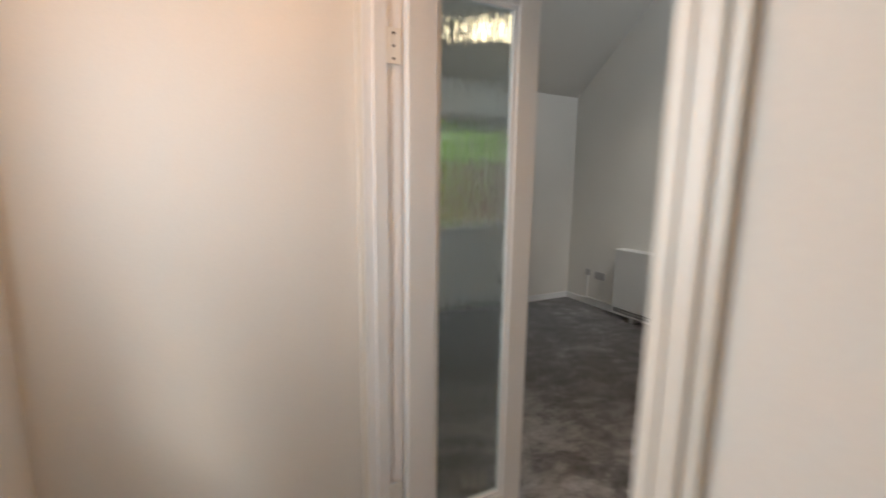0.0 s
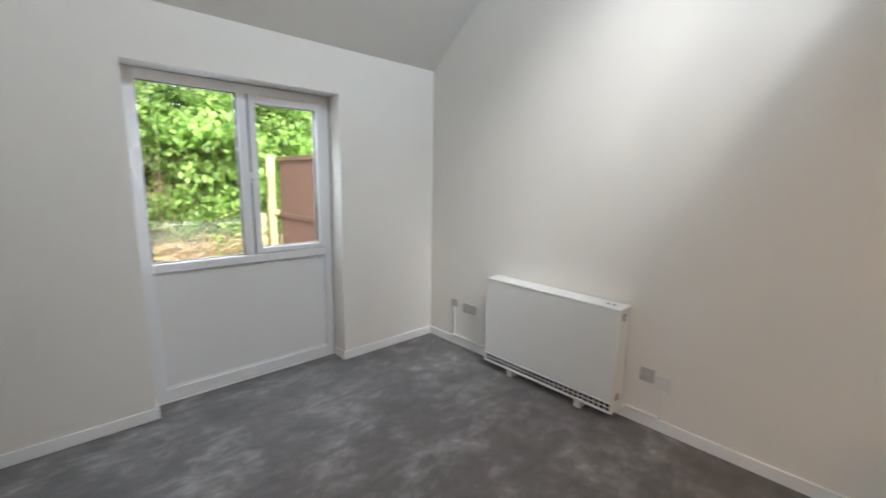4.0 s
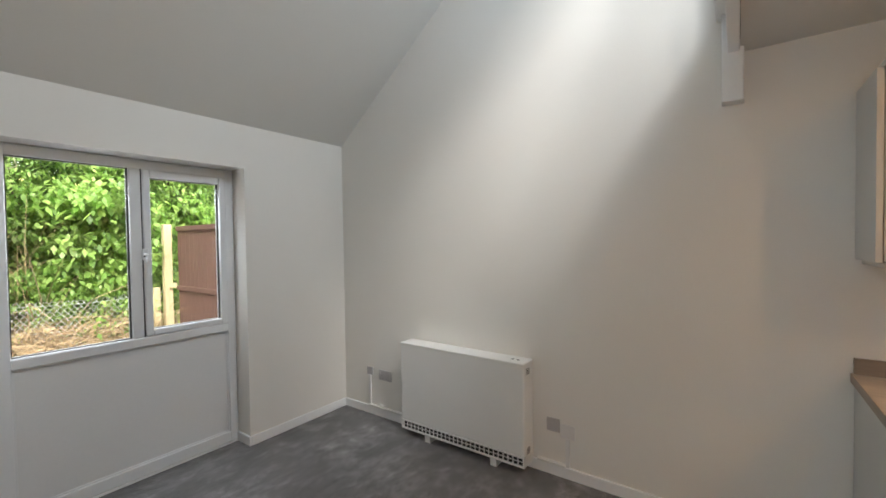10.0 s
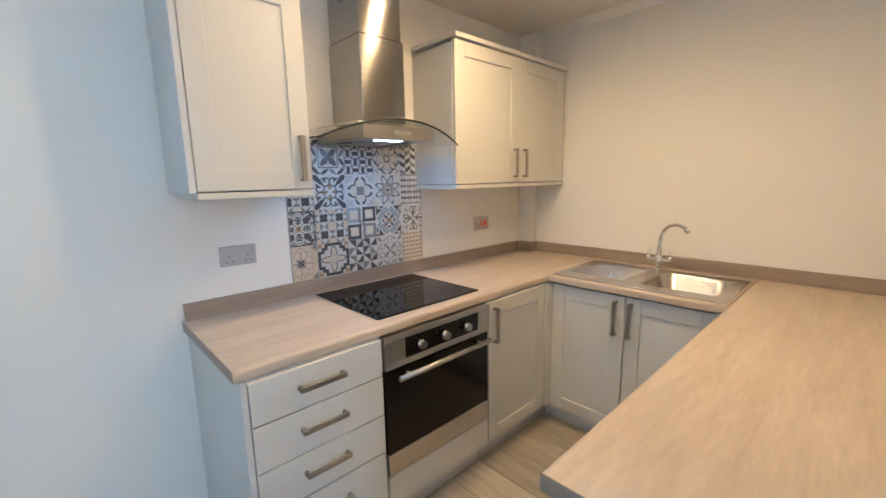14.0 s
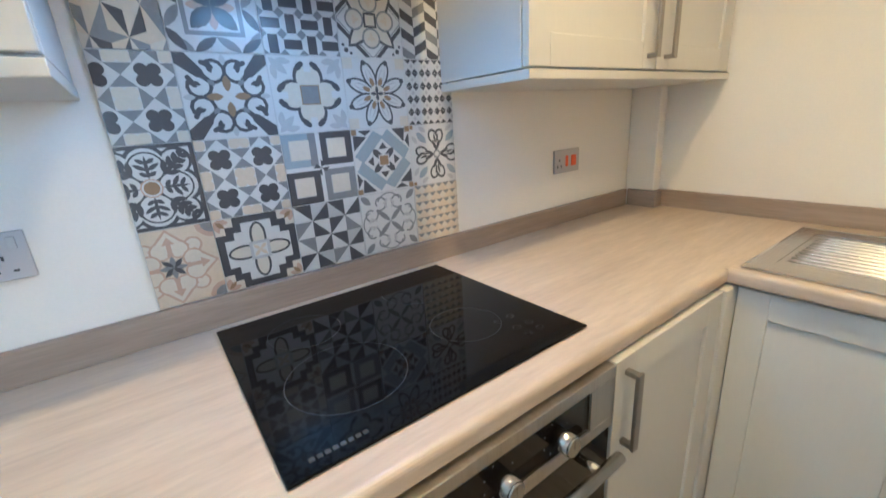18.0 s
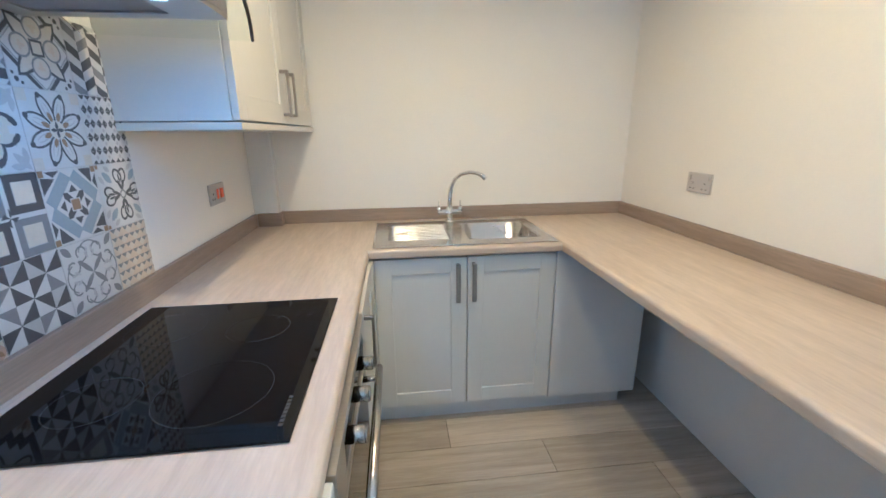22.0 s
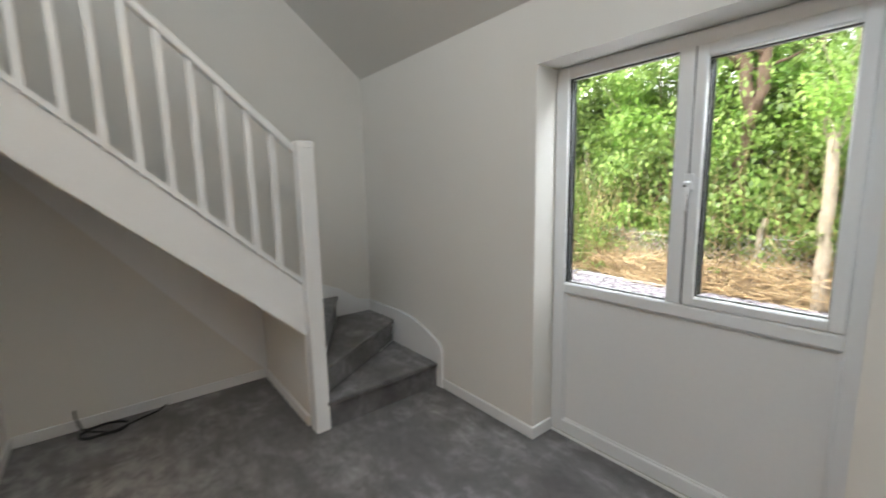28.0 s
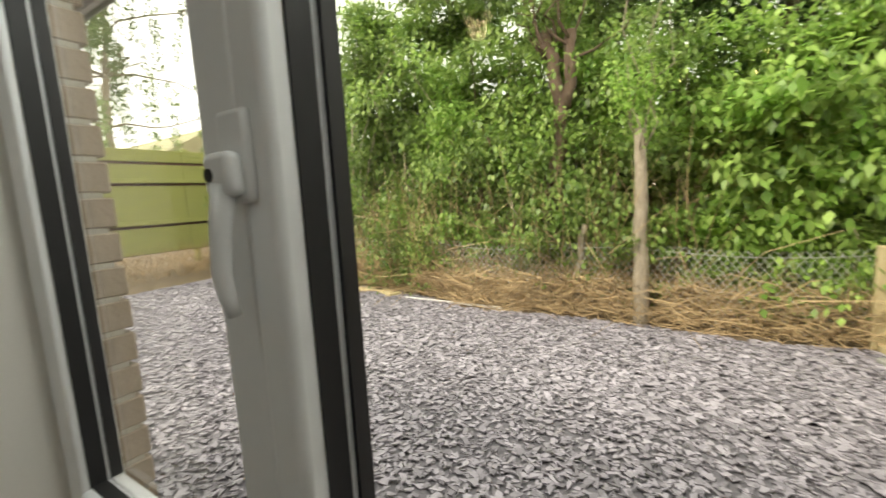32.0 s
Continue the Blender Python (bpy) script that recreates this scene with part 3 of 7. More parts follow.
cyl(bm, (HX - 0.003, FY0 - 0.0338, 1.448), (HX - 0.003, FY0 - 0.0352, 1.448), 0.0055)
part("key_hole", bm, BLACK, handle)
structure("window_board", boxes(((WX0 + 0.016, FY0 - 0.012, 0.0), (WX1 - 0.016, FY0 - 0.0005, 0.012))), GLOSS, "white strip below the garden window", "trim")


# ---- hall doors ----
def door_leaf(name, y_hinge, y_free, label, turn=0.0):
    """A glazed leaf built closed in the door plane, then turned about its hinge."""
    s = 1 if y_free > y_hinge else -1
    leaf = thing(name, (DOOR_X + 0.002, y_hinge, 0.0), label, "door", "glazed double doors", "structure")
    x0, x1 = DOOR_X - 0.038, DOOR_X + 0.002
    def yb(a, b, z0, z1, d=0.0):
        return (x0 + d, y_hinge + s * a, z0), (x1 - d, y_hinge + s * b, z1)
    w = abs(y_free - y_hinge)
    st = 0.098
    bm = bmesh.new()
    box(bm, *yb(0, st, 0.012, 2.02), 0.003)
    part("hinge_stile", bm, GLOSS, leaf)
    bm = bmesh.new()
    box(bm, *yb(w - 0.085, w, 0.012, 2.02), 0.003)
    part("meeting_stile", bm, GLOSS, leaf)
    bm = bmesh.new()
    box(bm, *yb(st, w - 0.085, 1.925, 2.02, 0.0005), 0.003)
    part("top_rail", bm, GLOSS, leaf)
    bm = bmesh.new()
    box(bm, *yb(st, w - 0.085, 0.012, 0.185, 0.0005), 0.003)
    part("bottom_rail", bm, GLOSS, leaf)
    bm = bmesh.new()
    for a, b, z0, z1 in ((st, st + 0.012, 0.185, 1.925), (w - 0.097, w - 0.085, 0.185, 1.925), (st + 0.012, w - 0.097, 1.913, 1.925), (st + 0.012, w - 0.097, 0.185, 0.197)):
        box(bm, *yb(a, b, z0, z1, 0.007))
    part("glazing_bead", bm, GLOSS, leaf)
    bm = bmesh.new()
    box(bm, *yb(st + 0.004, w - 0.09, 0.19, 1.92, 0.017))
    pane = part("pane", bm, RIBBED, leaf, "rippled obscure glass pane")
    pane.visible_shadow = False
    for side, xk in ((1, x1),):
        bm = bmesh.new()
        yk = y_hinge + s * (w - 0.042)
        cyl(bm, (xk, yk, 1.01), (xk + side * 0.006, yk, 1.01), 0.024, n=20)
        cyl(bm, (xk + side * 0.006, yk, 1.01), (xk + side * 0.034, yk, 1.01), 0.009, n=14)
        cyl(bm, (xk + side * 0.034, yk, 1.01), (xk + side * 0.052, yk, 1.01), 0.018, 0.022, n=20)
        part("door_knob", bm, CHROME, leaf, "small round chrome door knob")
    bm = bmesh.new()
    for z in (0.25, 1.72):
        box(bm, (x1 - 0.001, y_hinge + s * 0.001, z), (x1 + 0.0015, y_hinge + s * 0.03, z + 0.09))
    part("hinge", bm, OLD_GLOSS, leaf)
    if turn:
        leaf.rotation_euler = (0, 0, radians(turn))
    return leaf


door_leaf("door_1", DY1 - 0.01, 2.652, "white glazed door leaf standing wide open into the room", 91)
door_leaf("door_2", DY0 + 0.01, 2.646, "white glazed door leaf with rippled glass, standing half open beside the heater", -61)
lin = bmesh.new()
X0, X1 = DOOR_X - 0.117, DOOR_X + 0.002
for a, b in ((DY0 - 0.022, DY0), (DY1, DY1 + 0.022)):
    box(lin, (X0, a, 0), (X1, b, DZ))
box(lin, (X0, DY0 - 0.022, DZ), (X1, DY1 + 0.022, DZ + 0.022))
for a, b in ((DY0, DY0 + 0.012), (DY1 - 0.012, DY1)):
    box(lin, (X0 + 0.03, a, 0), (X0 + 0.07, b, DZ - 0.012))
box(lin, (X0 + 0.03, DY0 + 0.012, DZ - 0.012), (X0 + 0.07, DY1 - 0.012, DZ))
structure("trim_door_lining", lin, GLOSS, "white painted door lining", "trim")


def architrave(name, x, side, material):
    bm = bmesh.new()
    for dx, w, c in ((0.010, 0.055, 0.0), (0.016, 0.040, 0.0012), (0.019, 0.018, 0.0024)):
        xa, xb = x, x + side * dx
        g = 0.004 + c
        if side < 0:
            box(bm, (xa, DY0 - g - w, 0), (xb, DY0 - g, DZ + g + w), 0.002)
        else:
            box(bm, (xa, DY0 - g - min(w, 0.022), 0), (xb, DY0 - g, DZ + g), 0.002)
        box(bm, (xa, DY1 + g, 0), (xb, DY1 + g + w * (0.6 if side < 0 else 1), DZ + g + w), 0.002)
        box(bm, (xa, DY0 - g + 0.001, DZ + g), (xb - side * 0.0006, DY1 + g - 0.001, DZ + g + w - 0.0006), 0.002)
    structure(name, bm, material, "moulded painted architrave round the double doors", "trim")


architrave("trim_architrave_room", DOOR_X, 1, GLOSS)
architrave("trim_architrave_lobby", DOOR_X - 0.115, -1, OLD_GLOSS)
bm = bmesh.new()
for z in (0.25, 1.70):
    box(bm, (DOOR_X - 0.05, DY1 - 0.0125, z), (DOOR_X - 0.004, DY1 - 0.0105, z + 0.10))
hp = solid("hinge_plate", bm, OLD_GLOSS, "painted steel hinge plates on the door lining", "hinge", "structure")
bm = bmesh.new()
for z in (1.715, 1.75, 1.785):
    cyl(bm, (DOOR_X - 0.027, DY1 - 0.0125, z), (DOOR_X - 0.027, DY1 - 0.0135, z), 0.004, n=10)
part("screw", bm, BLACK, hp)

# front door in the lobby
fd = thing("door_3", (W_IN - 0.06, 2.57, 0.0), "white front door with a glazed upper panel", "door", kind="structure")
FX0, FX1 = W_IN - 0.10, W_IN - 0.035
bm = bmesh.new()
cells(bm, "x", FX0, FX1, [2.19, 2.40, 2.76, 2.95], [0.02, 1.14, 1.86, 1.99], {(1, 1)})
part("slab", bm, UPVC, fd)
bm = bmesh.new()
for a, b, z0, z1 in ((2.12, 2.188, 0, 2.06), (2.952, 3.02, 0, 2.06), (2.188, 2.952, 1.992, 2.06)):
    box(bm, (W_IN - 0.14, a, z0), (W_IN + 0.004, b, z1), 0.004)
part("door_frame", bm, UPVC, fd)
part("pane", boxes(((FX0 + 0.03, 2.40, 1.14), (FX0 + 0.035, 2.76, 1.86))), RIBBED, fd).visible_shadow = False
bm = bmesh.new()
for a, b, z0, z1 in ((2.38, 2.40, 1.12, 1.88), (2.76, 2.78, 1.12, 1.88), (2.40, 2.76, 1.12, 1.14), (2.40, 2.76, 1.86, 1.88)):
    box(bm, (FX1, a, z0), (FX1 + 0.014, b, z1), 0.003)
part("glazing_bead", bm, UPVC, fd)
for z0, z1 in ((0.18, 0.5), (0.55, 0.86)):
    bm = bmesh.new()
    for a, b, c, d in ((2.3, 2.84, z0, z0 + 0.015), (2.3, 2.84, z1 - 0.015, z1), (2.3, 2.315, z0 + 0.015, z1 - 0.015), (2.825, 2.84, z0 + 0.015, z1 - 0.015)):
        box(bm, (FX1, a, c), (FX1 + 0.007, b, d), 0.002)
    part("panel_moulding", bm, UPVC, fd)
part("letter_plate", boxes(((FX1, 2.45, 0.965), (FX1 + 0.014, 2.71, 1.02)), bevel=0.004, seg=2), CHROME, fd, "chrome letter plate")
solid("doormat", boxes(((W_IN + 0.02, 2.25, 0.001), (W_IN + 0.38, 2.93, 0.016)), bevel=0.005), surface("mat_fibre", (0.05, 0.045, 0.04), 1.0, 0.3, 12, 220, 0.8), "dark brown coir doormat on the lobby carpet", "doormat")

# ---- staircase ----
RISE, GO = 2.60 / 14, 0.2063
NY, NX = 4.84, -3.115                       # newel centre
SLOPE = 0.90
st = thing("staircase", (-3.5, 4.0, 0.0), "white painted timber staircase with grey carpeted winding steps", "staircase", kind="structure")


def low(y):
    return 0.546 + SLOPE * (4.865 - y)


def top(y):
    return 0.865 + SLOPE * (4.846 - y)


y_low, y_up = NY - 0.035, 2.865
part("stringer", prism_bm([(y_low, low(y_low)), (y_low, top(y_low)), (y_up, top(y_up)), (y_up, low(y_up))], "x", DOOR_X - 0.018, DOOR_X + 0.022), GLOSS, st, "white gloss stair string")
for off, z0, z1, dx in ((0, 0.0, 0.045, 0.012), (0, 0.31, 0.345, 0.02)):
    bm = bmesh.new()
    prism(bm, [(y_low, low(y_low) + z0), (y_low, low(y_low) + z1), (y_up, low(y_up) + z1), (y_up, low(y_up) + z0)], "x", DOOR_X - 0.03 if z0 else DOOR_X + 0.0225, DOOR_X + 0.022 + dx)
    part("string_capping" if z0 else "string_bead", bm, GLOSS, st)
bm = bmesh.new()
prism(bm, [(y_low - 0.01, top(y_low) + 0.765), (y_low - 0.01, top(y_low) + 0.82), (y_up, top(y_up) + 0.82), (y_up, top(y_up) + 0.765)], "x", DOOR_X - 0.02, DOOR_X + 0.04)
bmesh.ops.bevel(bm, geom=bm.edges[:], offset=0.012, segments=2, profile=0.5, affect="EDGES")
part("handrail", bm, GLOSS, st, "white gloss handrail")
yb = NY - 0.155
while yb > 2.92:
    bm = boxes(((DOOR_X - 0.008, yb - 0.016, top(yb) + 0.0), (DOOR_X + 0.024, yb + 0.016, top(yb) + 0.79)), bevel=0.003)
    part("baluster", bm, GLOSS, st)
    yb -= 0.118
bm = boxes(((NX - 0.045, NY - 0.045, 0.0), (NX + 0.045, NY + 0.045, 1.70)), bevel=0.004)
box(bm, (NX - 0.048, NY - 0.048, 1.69), (NX + 0.048, NY + 0.048, 1.735), 0.012, 2)
part("newel_post", bm, GLOSS, st, "square white newel post")
bm = boxes(((DOOR_X - 0.02, 2.76, 2.20), (DOOR_X + 0.07, 2.855, 3.6)), bevel=0.004)
part("upper_newel", bm, GLOSS, st, "square white newel post hanging below the landing")
# winding steps, pivoting on the newel, then the straight flight
pv = (NX - 0.03, NY + 0.03)
edges = [(-3.095, N_IN - 0.022), (-3.70, N_IN - 0.022), (W_IN + 0.022, 5.40), (W_IN + 0.022, NY + 0.02)]
corner = (W_IN + 0.022, N_IN - 0.022)
for k in range(3):
    z = RISE * (k + 1)
    a, b = edges[k], edges[k + 1]
    poly = [pv, a] + ([corner] if k == 1 else []) + [b]
    if k == 0:
        poly = [(pv[0] + 0.055, pv[1] + 0.0), a, b, pv]
    bm = prism_bm(poly, "z", z - RISE, z - 0.028)
    part("riser", bm, CARPET, st)
    d = Vector((a[0] - pv[0], a[1] - pv[1])).normalized()
    n = Vector((d.y, -d.x)) * 0.024
    lip = [(p[0] + n.x, p[1] + n.y) if i in (0, 1) else p for i, p in enumerate(poly)]
    bm = prism_bm(lip, "z", z - 0.034, z)
    bmesh.ops.bevel(bm, geom=bm.edges[:], offset=0.012, segments=3, profile=0.5, affect="EDGES")
    part("tread", bm, CARPET, st, "grey carpeted winder tread")
for k in range(3, 13):
    z, yn = RISE * (k + 1), NY + 0.03 - GO * (k - 3)
    bm = bmesh.new()
    box(bm, (W_IN + 0.022, yn - GO, z - 0.024), (DOOR_X - 0.019, yn + 0.02, z), 0.01, 2)
    part("tread", bm, CARPET, st)
    part("riser", boxes(((W_IN + 0.022, yn - 0.02, z - RISE + 0.05), (DOOR_X - 0.019, yn, z - 0.024))), CARPET, st)
bm = prism_bm([(NY - 0.04, low(NY - 0.04) - 0.012), (NY - 0.04, low(NY - 0.04) - 0.002), (2.9, low(2.9) - 0.002), (2.9, low(2.9) - 0.012)], "x", W_IN, DOOR_X - 0.02)
structure("ceiling_stair_soffit", bm, WALL, "painted sloping underside of the stairs", "ceiling")
# wall strings beside the winding steps, with a swept top
wsn = [(-3.032, 0.0), (-3.032, 0.27), (-3.045, 0.315), (-3.08, 0.345), (-3.25, 0.41), (-3.41, 0.452), (-3.6, 0.468), (-3.85, 0.462), (W_IN, 0.465), (W_IN, 0.0)]
part("wall_string", prism_bm(wsn, "y", N_IN - 0.022, N_IN - 0.0005), GLOSS, st, "white swept wall string")
wsw = [(N_IN - 0.023, 0.0), (N_IN - 0.023, 0.465), (5.62, 0.49), (5.54, 0.55), (5.45, 0.61), (5.3, 0.668), (5.1, 0.72), (4.95, 0.80), (NY - 0.05, 0.93), (2.9, 0.93 + SLOPE * (NY - 2.95)), (2.9, 0.62 + SLOPE * (NY - 2.9)), (NY, 0.0)]
part("wall_string", prism_bm(wsw, "x", W_IN + 0.0005, W_IN + 0.022), GLOSS, st)

# landing balustrade
lb = thing("landing_balustrade", (-1.6, LAND_Y, LAND_Z), "white painted balustrade along the landing edge", "balustrade", kind="structure")
bm = boxes(((-0.085, LAND_Y - 0.045, 2.185), (-0.001, LAND_Y + 0.045, 3.55)), bevel=0.004)
part("newel_post", bm, GLOSS, lb, "square white half newel against the wall")
part("handrail", boxes(((DOOR_X + 0.07, LAND_Y - 0.03, 3.44), (-0.087, LAND_Y + 0.03, 3.50)), bevel=0.012, seg=2), GLOSS, lb)
x = -0.2
while x > DOOR_X + 0.1:
    part("baluster", boxes(((x - 0.016, LAND_Y - 0.016, LAND_Z + 0.04), (x + 0.016, LAND_Y + 0.016, 3.45)), bevel=0.003), GLOSS, lb)
    x -= 0.118


# ---- kitchen ----
def shaker(parent, axis, face, out, a0, a1, z0, z1, rail=0.072, thick=0.02):
    """A framed door front. axis: the way it faces; face: the plane of its back; out: +1 or -1."""
    def bx(a, b, c, d, t0, t1, bev=0.0015):
        if axis == "x":
            return boxes(((face + out * t0, a, c), (face + out * t1, b, d)), bevel=bev)
        return boxes(((a, face + out * t0, c), (b, face + out * t1, d)), bevel=bev)
    door = part("door", bx(a0 + rail - 0.002, a1 - rail + 0.002, z0 + rail - 0.002, z1 - rail + 0.002, 0.002, thick - 0.0085, 0), UNIT, parent)
    part("stile", bx(a0, a0 + rail, z0, z1, 0, thick), UNIT, door)
    part("stile", bx(a1 - rail, a1, z0, z1, 0, thick), UNIT, door)
    part("rail", bx(a0 + rail, a1 - rail, z1 - rail, z1, 0, thick - 0.0002), UNIT, door)
    part("rail", bx(a0 + rail, a1 - rail, z0, z0 + rail, 0, thick - 0.0002), UNIT, door)
    return door


def bar_handle(parent, axis, face, out, a, z0, z1, level=False):
    """A square D handle: upright at a from z0 to z1, or level at height z0 from a to z1."""
    bm = bmesh.new()
    def bx(p, q, c, d, t0, t1):
        if axis == "x":
            box(bm, (face + out * t0, p, c), (face + out * t1, q, d), 0.0012)
        else:
            box(bm, (p, face + out * t0, c), (q, face + out * t1, d), 0.0012)
    if level:
        bx(a, z1, z0 - 0.009, z0 + 0.009, 0.024, 0.032)
        bx(a, a + 0.012, z0 - 0.007, z0 + 0.007, 0, 0.024)
        bx(z1 - 0.012, z1, z0 - 0.007, z0 + 0.007, 0, 0.024)
    else:
        bx(a - 0.010, a + 0.010, z0, z1, 0.024, 0.032)
        bx(a - 0.007, a + 0.007, z0, z0 + 0.012, 0, 0.024)
        bx(a - 0.007, a + 0.007, z1 - 0.012, z1, 0, 0.024)
    return part("handle", bm, NICKEL, parent, "brushed nickel bar handle")


BF = -0.622                                         # back of the fronts, hob run
# drawer unit
du = thing("drawer_unit", (-0.3, 2.1, 0.0), "pale grey four-drawer base unit at the worktop end", "cabinet")
part("body", boxes(((-0.62, 1.852, 0.11), (-0.03, 2.336, 0.868))), UNIT_SIDE, du)
part("end_panel", boxes(((-0.642, 2.338, 0.0), (-0.002, 2.356, 0.868)), bevel=0.001), UNIT_SIDE, du, "pale grey end panel")
for z0, z1 in ((0.717, 0.862), (0.557, 0.713), (0.397, 0.553), (0.122, 0.393)):
    bm = boxes(((BF, 1.855, z0), (BF - 0.02, 2.334, z1)), bevel=0.002)
    dr = part("drawer_front", bm, UNIT, du)
    bar_handle(dr, "x", BF - 0.02, -1, 2.02, min(z1 - 0.068, z0 + 0.19), 2.186, True)
part("plinth", boxes(((-0.575, 1.24, 0.0), (-0.56, 2.337, 0.118))), UNIT_SIDE, du)

# oven and its housing
ov = thing("built_in_oven", (-0.35, 1.54, 0.27), "stainless steel and black glass built-in oven", "oven")
part("carcass", boxes(((-0.60, 1.242, 0.262), (-0.05, 1.838, 0.862))), BLACK, ov)
cp = part("control_panel", boxes(((-0.645, 1.236, 0.728), (-0.60, 1.846, 0.752)), bevel=0.001), STEEL_H, ov, "brushed steel control panel")
part("panel_strip", boxes(((-0.645, 1.236, 0.8385), (-0.60, 1.846, 0.864)), bevel=0.001), STEEL_H, cp)
part("panel_strip", boxes(((-0.6448, 1.236, 0.7525), (-0.60, 1.31, 0.838))), STEEL_H, cp)
part("panel_strip", boxes(((-0.6448, 1.745, 0.7525), (-0.60, 1.846, 0.838))), STEEL_H, cp)
part("display_glass", boxes(((-0.640, 1.31, 0.752), (-0.61, 1.745, 0.838))), OVEN_GLASS, cp)
for k, yk in enumerate((1.405, 1.54, 1.675)):
    bm = bmesh.new()
    cyl(bm, (-0.641, yk, 0.797), (-0.676, yk, 0.797), 0.0185, 0.0185, 28)
    cyl(bm, (-0.676, yk, 0.797), (-0.680, yk, 0.797), 0.0185, 0.0165, 28)
    box(bm, (-0.6806, yk - 0.001, 0.797), (-0.6798, yk + 0.001, 0.813))
    part("knob", bm, STEEL, cp, "brushed steel knob")
for k, yk in enumerate((1.405, 1.54, 1.675)):
    for j in range(7):
        a = radians(20 + 45 * j)
        bm = bmesh.new()
        box(bm, (-0.6405, yk + 0.032 * math.sin(a) - 0.0015, 0.795 + 0.032 * math.cos(a) - 0.0015), (-0.6408, yk + 0.032 * math.sin(a) + 0.0015, 0.795 + 0.032 * math.cos(a) + 0.0015))
        part("dial_mark", bm, PRINT, cp)
part("oven_door", boxes(((-0.641, 1.240, 0.366), (-0.61, 1.842, 0.722)), bevel=0.002), OVEN_GLASS, ov, "black glass oven door")
part("door_strip", boxes(((-0.644, 1.238, 0.272), (-0.612, 1.844, 0.365)), bevel=0.002), STEEL_H, ov, "brushed steel lower strip")
bm = bmesh.new()
tube(bm, [(-0.686, 1.272, 0.700), (-0.686, 1.806, 0.700)], 0.0115, 16)
hd = part("door_handle", bm, STEEL_BAR, ov, "steel bar oven handle")
for yk in (1.33, 1.75):
    bm = bmesh.new()
    cyl(bm, (-0.641, yk, 0.698), (-0.682, yk, 0.700), 0.009, n=14)
    part("handle_post", bm, STEEL_BAR, hd)
oh = thing("oven_housing", (-0.35, 1.54, 0.0), "pale grey oven housing with a plain filler below", "cabinet")
part("filler_panel", boxes(((BF, 1.238, 0.122), (BF - 0.02, 1.846, 0.268)), bevel=0.002), UNIT, oh)
part("shelf", boxes(((-0.60, 1.242, 0.24), (-0.05, 1.838, 0.2615))), UNIT_SIDE, oh)

cb = thing("base_cabinet", (-0.35, 0.96, 0.0), "pale grey shaker base cabinet beside the oven", "cabinet")
part("body", boxes(((-0.62, 0.69, 0.11), (-0.03, 1.232, 0.868))), UNIT_SIDE, cb)
cd = shaker(cb, "x", BF, -1, 0.748, 1.23, 0.122, 0.862)
bar_handle(cd, "x", BF - 0.02, -1, 1.192, 0.655, 0.835)
part("corner_post", boxes(((-0.6495, 0.665, 0.122), (BF, 0.742, 0.862)), bevel=0.002), UNIT, cb)
part("plinth", boxes(((-0.575, 0.62, 0.0), (-0.56, 1.236, 0.118))), UNIT_SIDE, cb)

SF = 0.662                                         # back of the fronts, sink run
sc = thing("sink_cabinet", (-1.06, 0.4, 0.0), "pale grey two-door shaker sink cabinet", "cabinet")
part("body", boxes(((-1.475, 0.10, 0.11), (-0.65, 0.66, 0.74))), UNIT_SIDE, sc)
for a0, a1, hx in ((-1.058, -0.652, -1.017), (-1.472, -1.064, -1.09)):
    d = shaker(sc, "y", SF, 1, a0, a1, 0.112, 0.858)
    bar_handle(d, "y", SF + 0.02, 1, hx, 0.652, 0.832)
part("plinth", boxes(((-1.89, 0.605, 0.0), (-0.58, 0.62, 0.11))), UNIT_SIDE, sc)
cf = thing("corner_unit", (-1.7, 0.4, 0.0), "plain pale grey corner filler panel below the worktop", "cabinet")
part("front_panel", boxes(((-1.935, SF, 0.098), (-1.478, SF + 0.018, 0.866)), bevel=0.001), UNIT_SIDE, cf)
part("side_panel", boxes(((-1.935, 0.10, 0.098), (-1.917, SF, 0.866))), UNIT_SIDE, cf)
ep = thing("support_panel", (-1.8, 2.05, 0.0), "pale grey end panel holding up the breakfast worktop", "panel")
part("board", boxes(((PART_X + 0.002, 2.042, 0.0), (-1.5065, 2.062, 0.869)), bevel=0.001), UNIT_SIDE, ep)
part("edge_strip", boxes(((-1.506, 2.0425, 0.0), (-1.505, 2.0615, 0.869))), UNIT_SIDE, ep)

# worktops with a rounded front edge
def worktop_profile(front, back, z0=0.87, z1=0.91, r=0.014):
    s = 1 if back > front else -1
    pts = [(back, z0), (back, z1)]
    for k in range(6):
        a = radians(90 * k / 5)
        pts.append((front + s * r - s * r * math.sin(a), z1 - r + r * math.cos(a)))
    for k in range(4):
        a = radians(90 * k / 3)
        pts.append((front + s * 0.008 - s * 0.008 * math.cos(a), z0 + 0.008 - 0.008 * math.sin(a)))
    return pts


